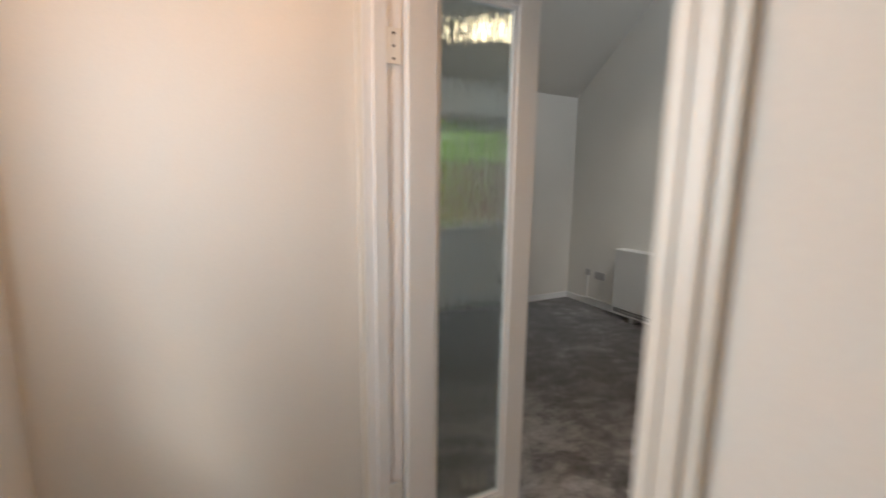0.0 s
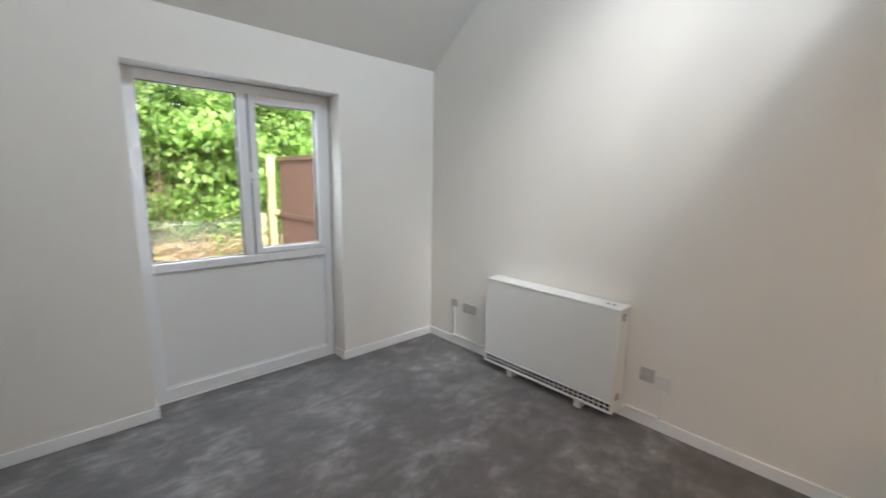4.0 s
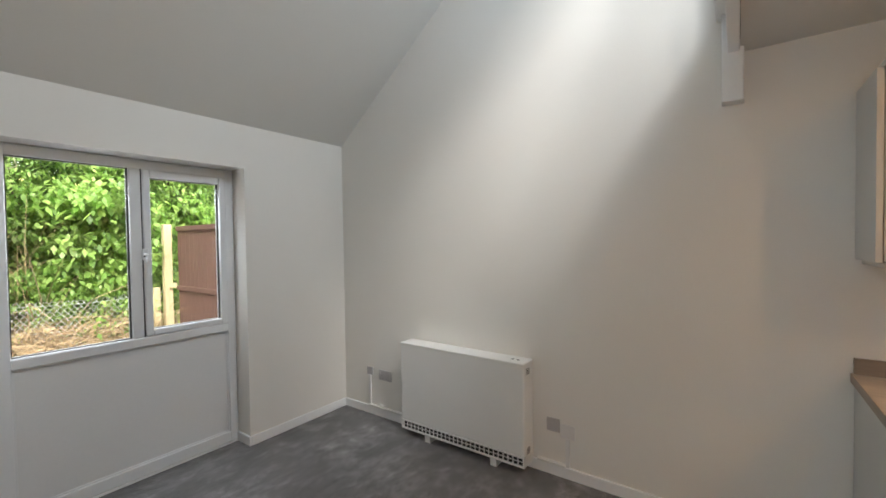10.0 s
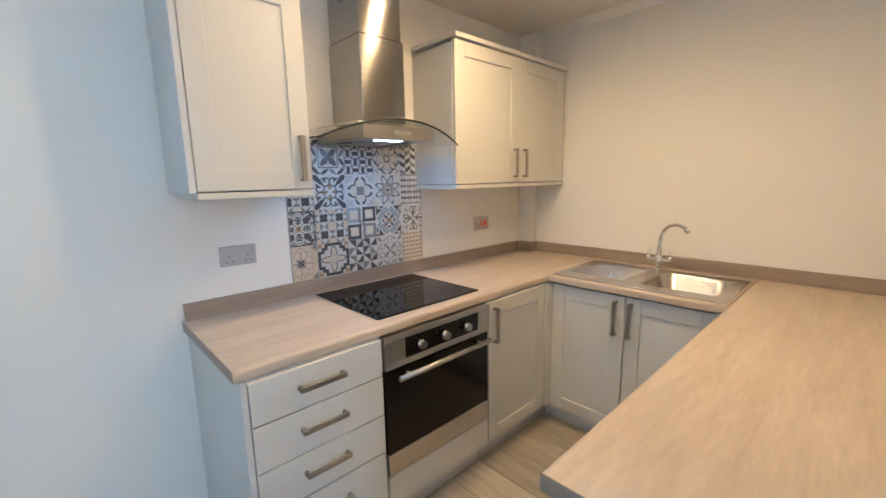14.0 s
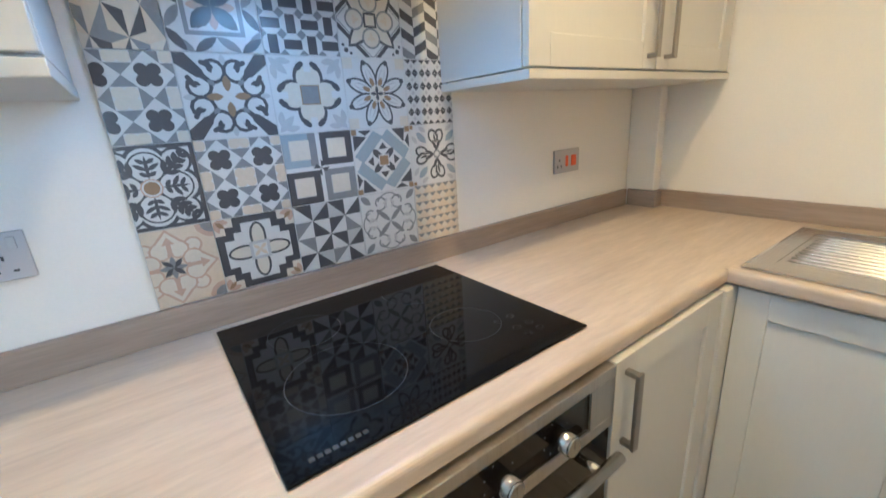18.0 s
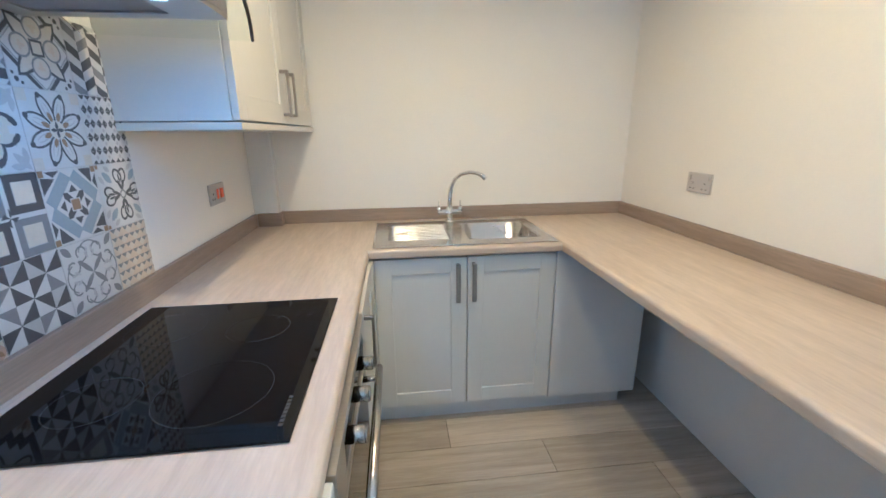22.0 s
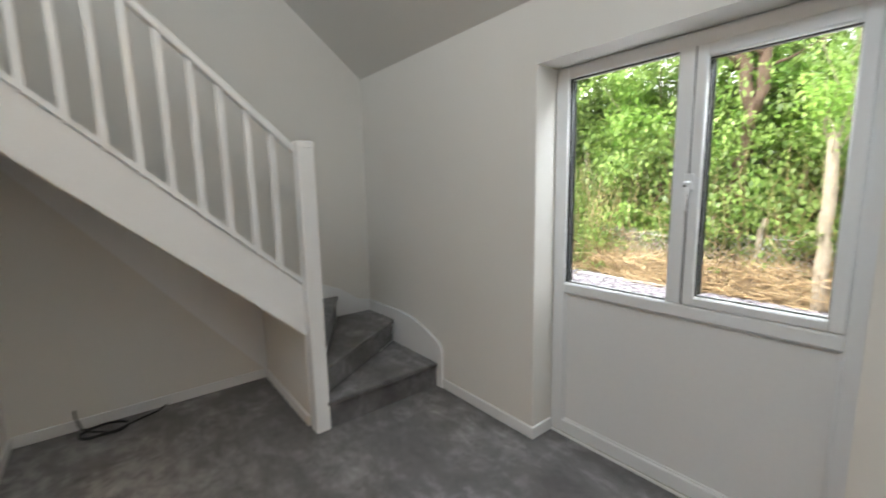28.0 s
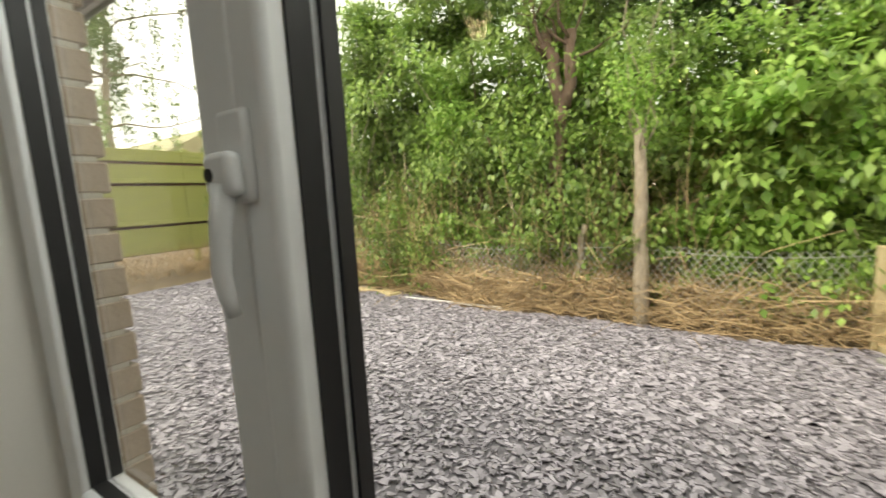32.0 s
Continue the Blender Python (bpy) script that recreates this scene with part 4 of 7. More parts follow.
wt = thing("worktop", (-1.05, 0.8, 0.87), "light oak-effect laminate worktop in a U shape", "worktop")
part("worktop_section", prism_bm(worktop_profile(-0.633, -0.001), "y", 0.708, 2.368), WT_Y, wt)
part("worktop_section", boxes(((-0.629, S_IN + 0.001, 0.87), (-0.002, 0.708, 0.9098))), WT_Y, wt)
part("worktop_section", prism_bm(worktop_profile(0.708, 0.6555), "x", -1.487, -0.6291), WT_X, wt)
part("worktop_section", boxes(((-1.487, S_IN + 0.001, 0.87), (-0.6291, 0.195, 0.9098))), WT_X, wt)
part("worktop_section", boxes(((-0.675, 0.1951, 0.87), (-0.6291, 0.6554, 0.9098))), WT_X, wt)
part("worktop_section", boxes(((-1.487, 0.1951, 0.87), (-1.45, 0.6554, 0.9098))), WT_X, wt)
bm = prism_bm(worktop_profile(-1.487, PART_X + 0.001), "y", S_IN + 0.001, 2.085)
part("worktop_section", bm, WT_Y, wt)
part("edge_strip", boxes(((PART_X + 0.003, 2.0851, 0.871), (-1.49, 2.0865, 0.9095))), UPSTAND_X, wt)
part("edge_strip", boxes(((-0.627, 2.3681, 0.871), (-0.003, 2.3695, 0.9095))), UPSTAND_X, wt)
us = [("y", ((-0.020, 0.147, 0.91), (-0.002, 2.36, 0.98))), ("x", ((-0.145, 0.127, 0.91), (-0.020, 0.146, 0.98))), ("y", ((-0.145, 0.09, 0.91), (-0.127, 0.127, 0.98))),
      ("x", ((PART_X + 0.020, S_IN + 0.001, 0.91), (-0.127, 0.089, 0.98))), ("y", ((PART_X + 0.002, S_IN + 0.001, 0.91), (PART_X + 0.020, 2.085, 0.98)))]
for ax, (lo, hi) in us:
    part("upstand", boxes((lo, hi), bevel=0.002), UPSTAND_Y if ax == "y" else UPSTAND_X, wt, "darker oak-effect upstand")

# hob
hb = thing("ceramic_hob", (-0.31, 1.52, 0.91), "black glass ceramic hob with thin ring marks", "hob")
part("glass_top", boxes(((-0.573, 1.226, 0.911), (-0.053, 1.82, 0.9165)), bevel=0.0015), BLACK_GLASS, hb)


def ring_mark(cx, cy, r, w=0.0011):
    bm = bmesh.new()
    n = 56
    a = [bm.verts.new((cx + r * math.cos(k * math.tau / n), cy + r * math.sin(k * math.tau / n), 0.9168)) for k in range(n)]
    b = [bm.verts.new((cx + (r - w) * math.cos(k * math.tau / n), cy + (r - w) * math.sin(k * math.tau / n), 0.9168)) for k in range(n)]
    for k in range(n):
        bm.faces.new((a[k], a[(k + 1) % n], b[(k + 1) % n], b[k]))
    return bm


for cx, cy, r in ((-0.40, 1.665, 0.105), (-0.19, 1.67, 0.075), (-0.17, 1.375, 0.09), (-0.40, 1.40, 0.075)):
    part("ring_mark", ring_mark(cx, cy, r), HOB_MARK, hb)
for dx, dy in ((0, 0), (0.03, 0), (0, 0.035), (0.03, 0.035), (0.075, 0.01), (0.075, 0.045)):
    part("touch_mark", ring_mark(-0.515 + dx, 1.30 + dy, 0.008, 0.001), HOB_MARK, hb)
bm = bmesh.new()
for k in range(8):
    box(bm, (-0.553, 1.70 + 0.011 * k, 0.9166), (-0.545, 1.708 + 0.011 * k, 0.9169))
part("maker_mark", bm, HOB_MARK, hb)

# sink: rim, ribbed drainer, bowl
sk = thing("sink", (-1.06, 0.42, 0.91), "stainless steel inset sink with a ribbed drainer", "sink")
rim = bmesh.new()
SX0, SX1, SY0, SY1 = -1.474, -0.652, 0.176, 0.682
cells(rim, "z", 0.908, 0.9155, [SX0, -1.425, -1.085, -1.03, -0.70, SX1], [SY0, 0.245, 0.60, SY1], {(1, 1), (3, 1)})
part("rim", rim, SINK, sk)
bm = bmesh.new()
ring_pts = [(SX0, SY0), (SX1, SY0), (SX1, SY1), (SX0, SY1)]
for (ax, ay), (bx_, by) in zip(ring_pts, ring_pts[1:] + ring_pts[:1]):
    tube(bm, [(ax, ay, 0.914), (bx_, by, 0.914)], 0.0035, 8)
part("rolled_edge", bm, CHROME, sk)
bowl = bmesh.new()


def rounded(x0, x1, y0, y1, r, z, n=6):
    out = []
    for cx, cy, a0 in ((x1 - r, y1 - r, 0), (x0 + r, y1 - r, 90), (x0 + r, y0 + r, 180), (x1 - r, y0 + r, 270)):
        for k in range(n + 1):
            a = radians(a0 + 90 * k / n)
            out.append(bowl.verts.new((cx + r * math.cos(a), cy + r * math.sin(a), z)))
    return out


loops = [rounded(-1.427, -1.083, 0.243, 0.602, 0.012, 0.9155), rounded(-1.422, -1.088, 0.248, 0.597, 0.07, 0.910), rounded(-1.415, -1.095, 0.255, 0.59, 0.075, 0.79), rounded(-1.385, -1.125, 0.285, 0.56, 0.07, 0.762)]
for a, b in zip(loops, loops[1:]):
    for k in range(len(a)):
        bowl.faces.new((a[k], b[k], b[(k + 1) % len(a)], a[(k + 1) % len(a)])).smooth = True
bowl.faces.new(loops[-1])
part("bowl", bowl, SINK, sk, "stainless steel bowl")
dr = bmesh.new()
box(dr, (-1.032, 0.24, 0.898), (-0.698, 0.605, 0.9138))
dr = part("drainer", dr, SINK, sk, "ribbed steel drainer")
for k in range(10):
    bm = bmesh.new()
    yk = 0.278 + 0.031 * k
    tube(bm, [(-1.015 + 0.001 * k, yk, 0.9110), (-0.99, yk, 0.9128), (-0.74, yk, 0.9128), (-0.715, yk, 0.9110)], 0.0055, 8)
    part("rib", bm, SINK, dr)
bm = bmesh.new()
cyl(bm, (-1.255, 0.42, 0.7625), (-1.255, 0.42, 0.766), 0.042, n=24)
part("waste", bm, CHROME, sk)

tp = thing("mixer_tap", (-1.045, 0.215, 0.915), "chrome swan-neck mixer tap with two levers", "tap")
bm = bmesh.new()
cyl(bm, (-1.045, 0.215, 0.9155), (-1.045, 0.215, 0.93), 0.026, 0.022, 24)
cyl(bm, (-1.045, 0.215, 0.93), (-1.045, 0.215, 1.0), 0.017, 0.016, 20)
part("body", bm, CHROME, tp)
bm = bmesh.new()
tube(bm, [(-1.108, 0.215, 0.972), (-0.982, 0.215, 0.972)], 0.015, 16)
part("valve_body", bm, CHROME, tp)
for xh in (-1.103, -0.987):
    bm = bmesh.new()
    cyl(bm, (xh, 0.215, 0.972), (xh, 0.215, 1.0), 0.012, 0.01, 14)
    tube(bm, [(xh, 0.215, 0.985), (xh, 0.21, 1.035)], 0.0045, 8)
    part("lever", bm, CHROME, tp)
pts = [(-1.045, 0.215, 0.995), (-1.046, 0.216, 1.06), (-1.053, 0.224, 1.11), (-1.07, 0.238, 1.15), (-1.10, 0.258, 1.178), (-1.14, 0.283, 1.19), (-1.175, 0.305, 1.186), (-1.20, 0.322, 1.175), (-1.215, 0.332, 1.158)]
bm = bmesh.new()
tube(bm, pts, 0.0105, 14, [0.013, 0.0115, 0.0105, 0.0105, 0.0105, 0.0105, 0.0105, 0.0115, 0.012])
part("spout", bm, CHROME, tp)


# wall units
def wall_unit(name, y0, y1, fronts, label):
    u = thing(name, (-0.16, (y0 + y1) / 2, 1.40), label, "cabinet")
    part("body", boxes(((-0.312, y0 + 0.002, 1.425), (-0.002, y1 - 0.002, 2.135)), bevel=0.001), UNIT_SIDE, u)
    part("top_board", boxes(((-0.35, y0 - 0.006 if y0 > 0.2 else y0, 2.152), (-0.002, y1 + 0.004, 2.174)), bevel=0.002), UNIT, u)
    part("bottom_board", boxes(((-0.338, y0, 1.40), (-0.002, y1, 1.421)), bevel=0.0015), UNIT, u)
    for a0, a1, hy in fronts:
        d = shaker(u, "x", -0.314, -1, a0, a1, 1.427, 2.145)
        bar_handle(d, "x", -0.334, -1, hy, 1.455, 1.625)
    return u


wall_unit("wall_cabinet", 1.930, 2.336, [(1.933, 2.335, 1.974)], "pale grey shaker wall cabinet beside the cooker hood")
part("end_panel", boxes(((-0.334, 2.338, 1.4215), (-0.002, 2.358, 2.151)), bevel=0.001), UNIT_SIDE, bpy.data.objects["wall_cabinet"])
wall_unit("wall_cabinet", S_IN + 0.002, 1.135, [(0.590, 1.131, 0.635), (0.085, 0.586, 0.54)], "pale grey two-door shaker wall cabinet in the corner")

# cooker hood
ch = thing("cooker_hood", (-0.25, 1.565, 1.6), "stainless chimney cooker hood with a curved glass canopy", "cooker hood")
bm = boxes(((-0.27, 1.405, 1.70), (-0.004, 1.645, 2.08)), bevel=0.004)
part("chimney", bm, FLUE, ch, "brushed steel chimney")
bm = boxes(((-0.262, 1.412, 2.081), (-0.004, 1.638, CEIL_Z - 0.002)), bevel=0.003)
up = part("upper_chimney", bm, FLUE, ch)
for side in (1.6385, 1.4115):
    for k in range(5):
        part("vent_slot", boxes(((-0.20 + 0.022 * k, side - 0.0006, 2.24), (-0.192 + 0.022 * k, side + 0.0006, 2.32))), BLACK, up)
bm = bmesh.new()
prism(bm, [(-0.015, 1.635), (-0.015, 1.70), (-0.36, 1.70), (-0.415, 1.68), (-0.415, 1.635)], "y", 1.36, 1.74)
part("body", bm, STEEL_H, ch, "brushed steel hood body")
bm = bmesh.new()
cells(bm, "z", 1.625, 1.6348, [-0.414, -0.315, -0.06, -0.016], [1.361, 1.40, 1.70, 1.739], {(1, 1)})
part("lower_frame", bm, STEEL_H, ch)
part("filter", boxes(((-0.315, 1.40, 1.629), (-0.06, 1.70, 1.634))), FILTER, ch, "grey mesh grease filter")
part("filter_catch", boxes(((-0.16, 1.64, 1.626), (-0.10, 1.68, 1.6289))), BLACK, ch)
part("light_strip", boxes(((-0.36, 1.50, 1.6235), (-0.332, 1.635, 1.6249))), LED, ch, "glowing white light strip")
bm = bmesh.new()
box(bm, (-0.4205, 1.50, 1.646), (-0.4152, 1.59, 1.664), 0.002)
part("switch_panel", bm, CHROME, ch)
bm = bmesh.new()
n, hw = 20, 0.37
def arc(t):
    return 1.712 - 0.085 * t * t
rows = {}
for lvl, dz in ((0, 0.0), (1, 0.006)):
    for j in range(n + 1):
        t = 2 * j / n - 1
        yv = 1.565 + hw * t
        xf = -0.465 + 0.055 * t * t
        rows[lvl, j] = (bm.verts.new((-0.012, yv, arc(t) + dz)), bm.verts.new((xf, yv, arc(t) + dz - 0.012)))
for j in range(n):
    for lvl in (0, 1):
        a, b = rows[lvl, j], rows[lvl, j + 1]
        bm.faces.new((a[0], a[1], b[1], b[0])).smooth = True
    for e in (0, 1):
        bm.faces.new((rows[0, j][e], rows[0, j + 1][e], rows[1, j + 1][e], rows[1, j][e]))
for j in (0, n):
    bm.faces.new((rows[0, j][0], rows[0, j][1], rows[1, j][1], rows[1, j][0]))
bmesh.ops.recalc_face_normals(bm, faces=bm.faces)
for e in bm.edges:
    if e.calc_face_angle(0.0) > 0.6:
        e.smooth = False
part("glass_canopy", bm, HOOD_GLASS, ch, "curved clear glass canopy")
bm = bmesh.new()
tube(bm, [(-0.467 + 0.055 * (2 * j / n - 1) ** 2, 1.565 + hw * (2 * j / n - 1), arc(2 * j / n - 1) - 0.010) for j in range(n + 1)], 0.0042, 6)
part("canopy_edge", bm, BLACK, ch, "dark polished glass edge")


# ---- patterned splashback tiles ----
INK = [surface("tile_white", (0.56, 0.555, 0.54), 0.3, 0.03, 30, 90, 0.02), surface("tile_charcoal", (0.065, 0.065, 0.07), 0.3, 0.1, 40, 120, 0.02),
       surface("tile_grey", (0.20, 0.205, 0.21), 0.3, 0.08, 40, 120, 0.02), surface("tile_blue_grey", (0.28, 0.33, 0.37), 0.3, 0.06, 40, 120, 0.02),
       surface("tile_sand", (0.56, 0.47, 0.35), 0.3, 0.06, 40, 120, 0.02), surface("tile_brown", (0.26, 0.17, 0.09), 0.3, 0.08, 40, 120, 0.02),
       surface("tile_pale_grey", (0.42, 0.42, 0.415), 0.3, 0.05, 40, 120, 0.02), surface("tile_terracotta", (0.44, 0.31, 0.23), 0.3, 0.08, 40, 120, 0.02),
       surface("tile_cream", (0.57, 0.52, 0.43), 0.3, 0.05, 40, 120, 0.02)]
W, K, G, B, S, N, P, T, C = range(9)


def turn2(pts, deg, c=(0.5, 0.5)):
    s, k = math.sin(radians(deg)), math.cos(radians(deg))
    return [(c[0] + (x - c[0]) * k - (y - c[1]) * s, c[1] + (x - c[0]) * s + (y - c[1]) * k) for x, y in pts]


def four(pts, ink, deg=(0, 90, 180, 270)):
    return [(turn2(pts, d), ink) for d in deg]


def disc(x, y, r, ink, n=14, ry=None, deg=0):
    return (turn2([(x + r * math.cos(k * math.tau / n), y + (ry or r) * math.sin(k * math.tau / n)) for k in range(n)], deg, (x, y)), ink)


def rect(x0, y0, x1, y1, ink):
    return ([(x0, y0), (x1, y0), (x1, y1), (x0, y1)], ink)


def curl(x, y, r, a0, a1, w, ink, shrink=0.35):
    """A curling stroke, as a list of small quads."""
    out, n = [], 9
    for k in range(n):
        q = []
        for j in (k, k + 1):
            f = j / n
            a, rr = radians(a0 + (a1 - a0) * f), r * (1 - shrink * f)
            q.append(((x + (rr - w / 2) * math.cos(a), y + (rr - w / 2) * math.sin(a)), (x + (rr + w / 2) * math.cos(a), y + (rr + w / 2) * math.sin(a))))
        out.append(([q[0][0], q[0][1], q[1][1], q[1][0]], ink))
    return out


def spread(shapes):
    return [(turn2(p, d), i) for p, i in shapes for d in (0, 90, 180, 270)]


def petal(x, y, l, w, deg, ink):
    pts = [(x + l * t, y + w * math.sin(math.pi * t) ** 0.8) for t in (0, 0.15, 0.35, 0.6, 0.85, 1)]
    pts += [(x + l * t, y - w * math.sin(math.pi * t) ** 0.8) for t in (0.85, 0.6, 0.35, 0.15)]
    return (turn2(pts, deg, (x, y)), ink)


def mirrored(shapes):
    """The shapes and their mirror images about the tile's rising diagonal."""
    return shapes + [([(y, x) for x, y in p][::-1], i) for p, i in shapes]


def pat_diamonds():
    out, p, h, e = [rect(0, 0, 1, 1, C)], 1 / 3, 1 / 3, 0.065
    for j in range(-1, 4):
        for i in range(-2, 4):
            x, y = i * p + (p / 2 if j % 2 else 0), j * h + 0.12
            m = x + p / 2
            out += [([(x, y), (m, y + e), (m, y + h)], G if (i + j) % 2 else K), ([(m, y + e), (x + p, y), (m, y + h)], C if j % 2 else S)]
            out += [([(m, y + h), (x + p, y), (x + p, y + h - e)], K if (i + j) % 2 else G), ([(x + p, y), (m + p, y + h), (x + p, y + h - e)], C if i % 2 else S)]
            out.append(([(x, y), (m, y - e), (x + p, y), (m, y + e)], (C, G, S)[(i + 2 * j) % 3]))
    return out


def pat_leaf4():
    out = [rect(0, 0, 1, 1, W)]
    for k in range(4):
        out += spread([petal(0.25 * k, 0.0 if k % 2 else 0.17, 0.30, 0.055, 34 if k % 2 else -34, K if k % 2 else G)])
    out += [rect(0.18, 0.18, 0.82, 0.82, G), rect(0.23, 0.23, 0.77, 0.77, W)]
    out += [petal(0.5, 0.5, 0.26, 0.062, d, T) for d in (0, 90, 180, 270)] + [petal(0.5, 0.5, 0.35, 0.092, d, K) for d in (45, 135, 225, 315)]
    return out


def pat_weave():
    out, u = [rect(0, 0, 1, 1, W)], 0.25
    for i in range(4):
        for j in range(4):
            x, y = i * u, j * u
            out.append(rect(x + 0.01, y + 0.065, x + u - 0.01, y + 0.185, K) if (i + j) % 2 else rect(x + 0.065, y + 0.01, x + 0.185, y + u - 0.01, K))
    for i in range(5):
        for j in range(5):
            out.append(([(i * u - 0.065, j * u), (i * u, j * u - 0.065), (i * u + 0.065, j * u), (i * u, j * u + 0.065)], G))
    return out


def pat_flower():
    out = [rect(0, 0, 1, 1, W)]
    out += four([(0, 0.38), (0.38, 0), (0.46, 0.0), (0, 0.46)], K) + four([(0, 0.48), (0.48, 0), (0.5, 0.0), (0, 0.5)], G)
    out += spread([disc(0.09, 0.09, 0.035, K, 8), disc(0.16, 0.05, 0.022, K, 8), disc(0.05, 0.16, 0.022, K, 8)])
    out += [petal(0.5, 0.5, 0.52, 0.12, d, K) for d in (45, 135, 225, 315)] + [petal(0.5, 0.5, 0.47, 0.085, d, C) for d in (45, 135, 225, 315)]
    out += spread([disc(0.5, 0.74, 0.145, G, 18), disc(0.5, 0.74, 0.118, C, 18), petal(0.5, 0.66, 0.13, 0.03, 90, S), disc(0.46, 0.75, 0.022, S, 8), disc(0.54, 0.75, 0.022, S, 8)])
    return out + [rect(0.40, 0.40, 0.60, 0.60, K), rect(0.43, 0.43, 0.57, 0.57, C)]


def pat_herring():
    out = [rect(0, 0, 1, 1, W)]
    for i in range(5):
        for j in range(-1, 5):
            x, y, s = i * 0.22, j * 0.27 + 0.04, 0.12 if i % 2 else -0.12
            out.append(([(x, y), (x + 0.22, y + s), (x + 0.22, y + s + 0.135), (x, y + 0.135)], K if (i + j) % 3 else G))
    return out


def pat_crosses(sand=S):
    out, u = [rect(0, 0, 1, 1, W)], 0.25
    for i in range(5):
        for j in range(5):
            x, y = i * u, j * u
            if (i + j) % 2:
                pair = ([(x - 0.125, y - 0.125), (x, y), (x - 0.125, y + 0.125)], [(x + 0.125, y - 0.125), (x + 0.125, y + 0.125), (x, y)])
                if j % 2:
                    pair = ([(x - 0.125, y - 0.125), (x + 0.125, y - 0.125), (x, y)], [(x - 0.125, y + 0.125), (x, y), (x + 0.125, y + 0.125)])
                out += [(p, G) for p in pair]
            else:
                ink = K if i % 2 else sand
                out += [disc(x + dx, y + dy, 0.068, ink, 12) for dx in (-0.058, 0.058) for dy in (-0.058, 0.058)] + [rect(x - 0.085, y - 0.085, x + 0.085, y + 0.085, ink)]
    return out


def pat_scrolls():
    out = [rect(0, 0, 1, 1, W)]
    arm = curl(0.375, 0.195, 0.145, 150, -150, 0.042, K, 0.25) + [petal(0.285, 0.10, 0.13, 0.035, 35, K), petal(0.33, 0.12, 0.11, 0.03, 75, K), disc(0.275, 0.105, 0.03, K, 8)]
    out += spread([([(0, 0.0), (0.12, 0.0), (0.27, 0.19), (0.30, 0.30), (0.19, 0.27), (0, 0.12)], K)] + mirrored(arm))
    out += spread([petal(0.56, 0.5, 0.19, 0.048, 0, N), petal(0.86, 0.5, 0.13, 0.035, 0, P), petal(0.30, 0.30, 0.10, 0.03, 45, G)])
    return out


def pat_square_flower():
    out = [rect(0, 0, 1, 1, W)]
    out += spread([petal(0.02, 0.02, 0.30, 0.055, 45, P), petal(0.05, 0.10, 0.20, 0.045, 82, P), petal(0.10, 0.05, 0.20, 0.045, 8, P)])
    out += spread([disc(0.5, 0.735, 0.205, K, 22), disc(0.5, 0.715, 0.165, C, 22), ([(0.455, 0.80), (0.545, 0.80), (0.56, 0.97), (0.44, 0.97)], W)])
    for s in (1, -1):
        out += spread([petal(0.5 + s * 0.06, 0.93, 0.15, 0.035, -90 + s * 45, K), petal(0.5 + s * 0.07, 0.86, 0.12, 0.03, -90 + s * 75, K), disc(0.5 + s * 0.075, 0.90, 0.035, K, 8)])
    return out + [rect(0.37, 0.37, 0.63, 0.63, N), rect(0.385, 0.385, 0.615, 0.615, G)]


def pat_rosette():
    out = [rect(0, 0, 1, 1, W)] + spread([rect(0.0, 0.0, 0.15, 0.15, C)])
    for d in range(0, 360, 45):
        a = radians(d + 22.5)
        cx, cy = 0.5 + 0.28 * math.cos(a), 0.5 + 0.28 * math.sin(a)
        out += [disc(cx, cy, 0.205, K, 18, 0.105, d + 22.5), disc(cx, cy, 0.175, W, 18, 0.075, d + 22.5), disc(cx - 0.02 * math.cos(a), cy - 0.02 * math.sin(a), 0.12, P, 14, 0.045, d + 22.5), disc(cx, cy, 0.10, W, 14, 0.026, d + 22.5)]
        out.append(disc(0.5 + 0.47 * math.cos(a), 0.5 + 0.47 * math.sin(a), 0.04, K, 8))
        out.append(petal(0.5 + 0.10 * math.cos(a), 0.5 + 0.10 * math.sin(a), 0.15, 0.036, d + 22.5, N))
    return out + [disc(0.5, 0.5, 0.125, C, 16)] + [petal(0.5, 0.5, 0.11, 0.026, d, K) for d in (0, 90, 180, 270)]


def pat_bows():
    out, u, v = [rect(0, 0, 1, 1, W)], 0.25, 0.2
    for i in range(5):
        for j in range(5):
            x, y = i * u, j * v
            for sx, sy in ((1, 1), (-1, 1), (1, -1), (-1, -1)):
                cx, cy = x + u / 2, y + v / 2
                out += [([(cx, cy + sy * v * 0.5), (cx + sx * u * 0.48, cy + sy * v * 0.48), (cx + sx * u * 0.22, cy + sy * v * 0.16)], K)]
            out.append(disc(x + u / 2, y + v / 2, 0.035, P, 4))
    return out


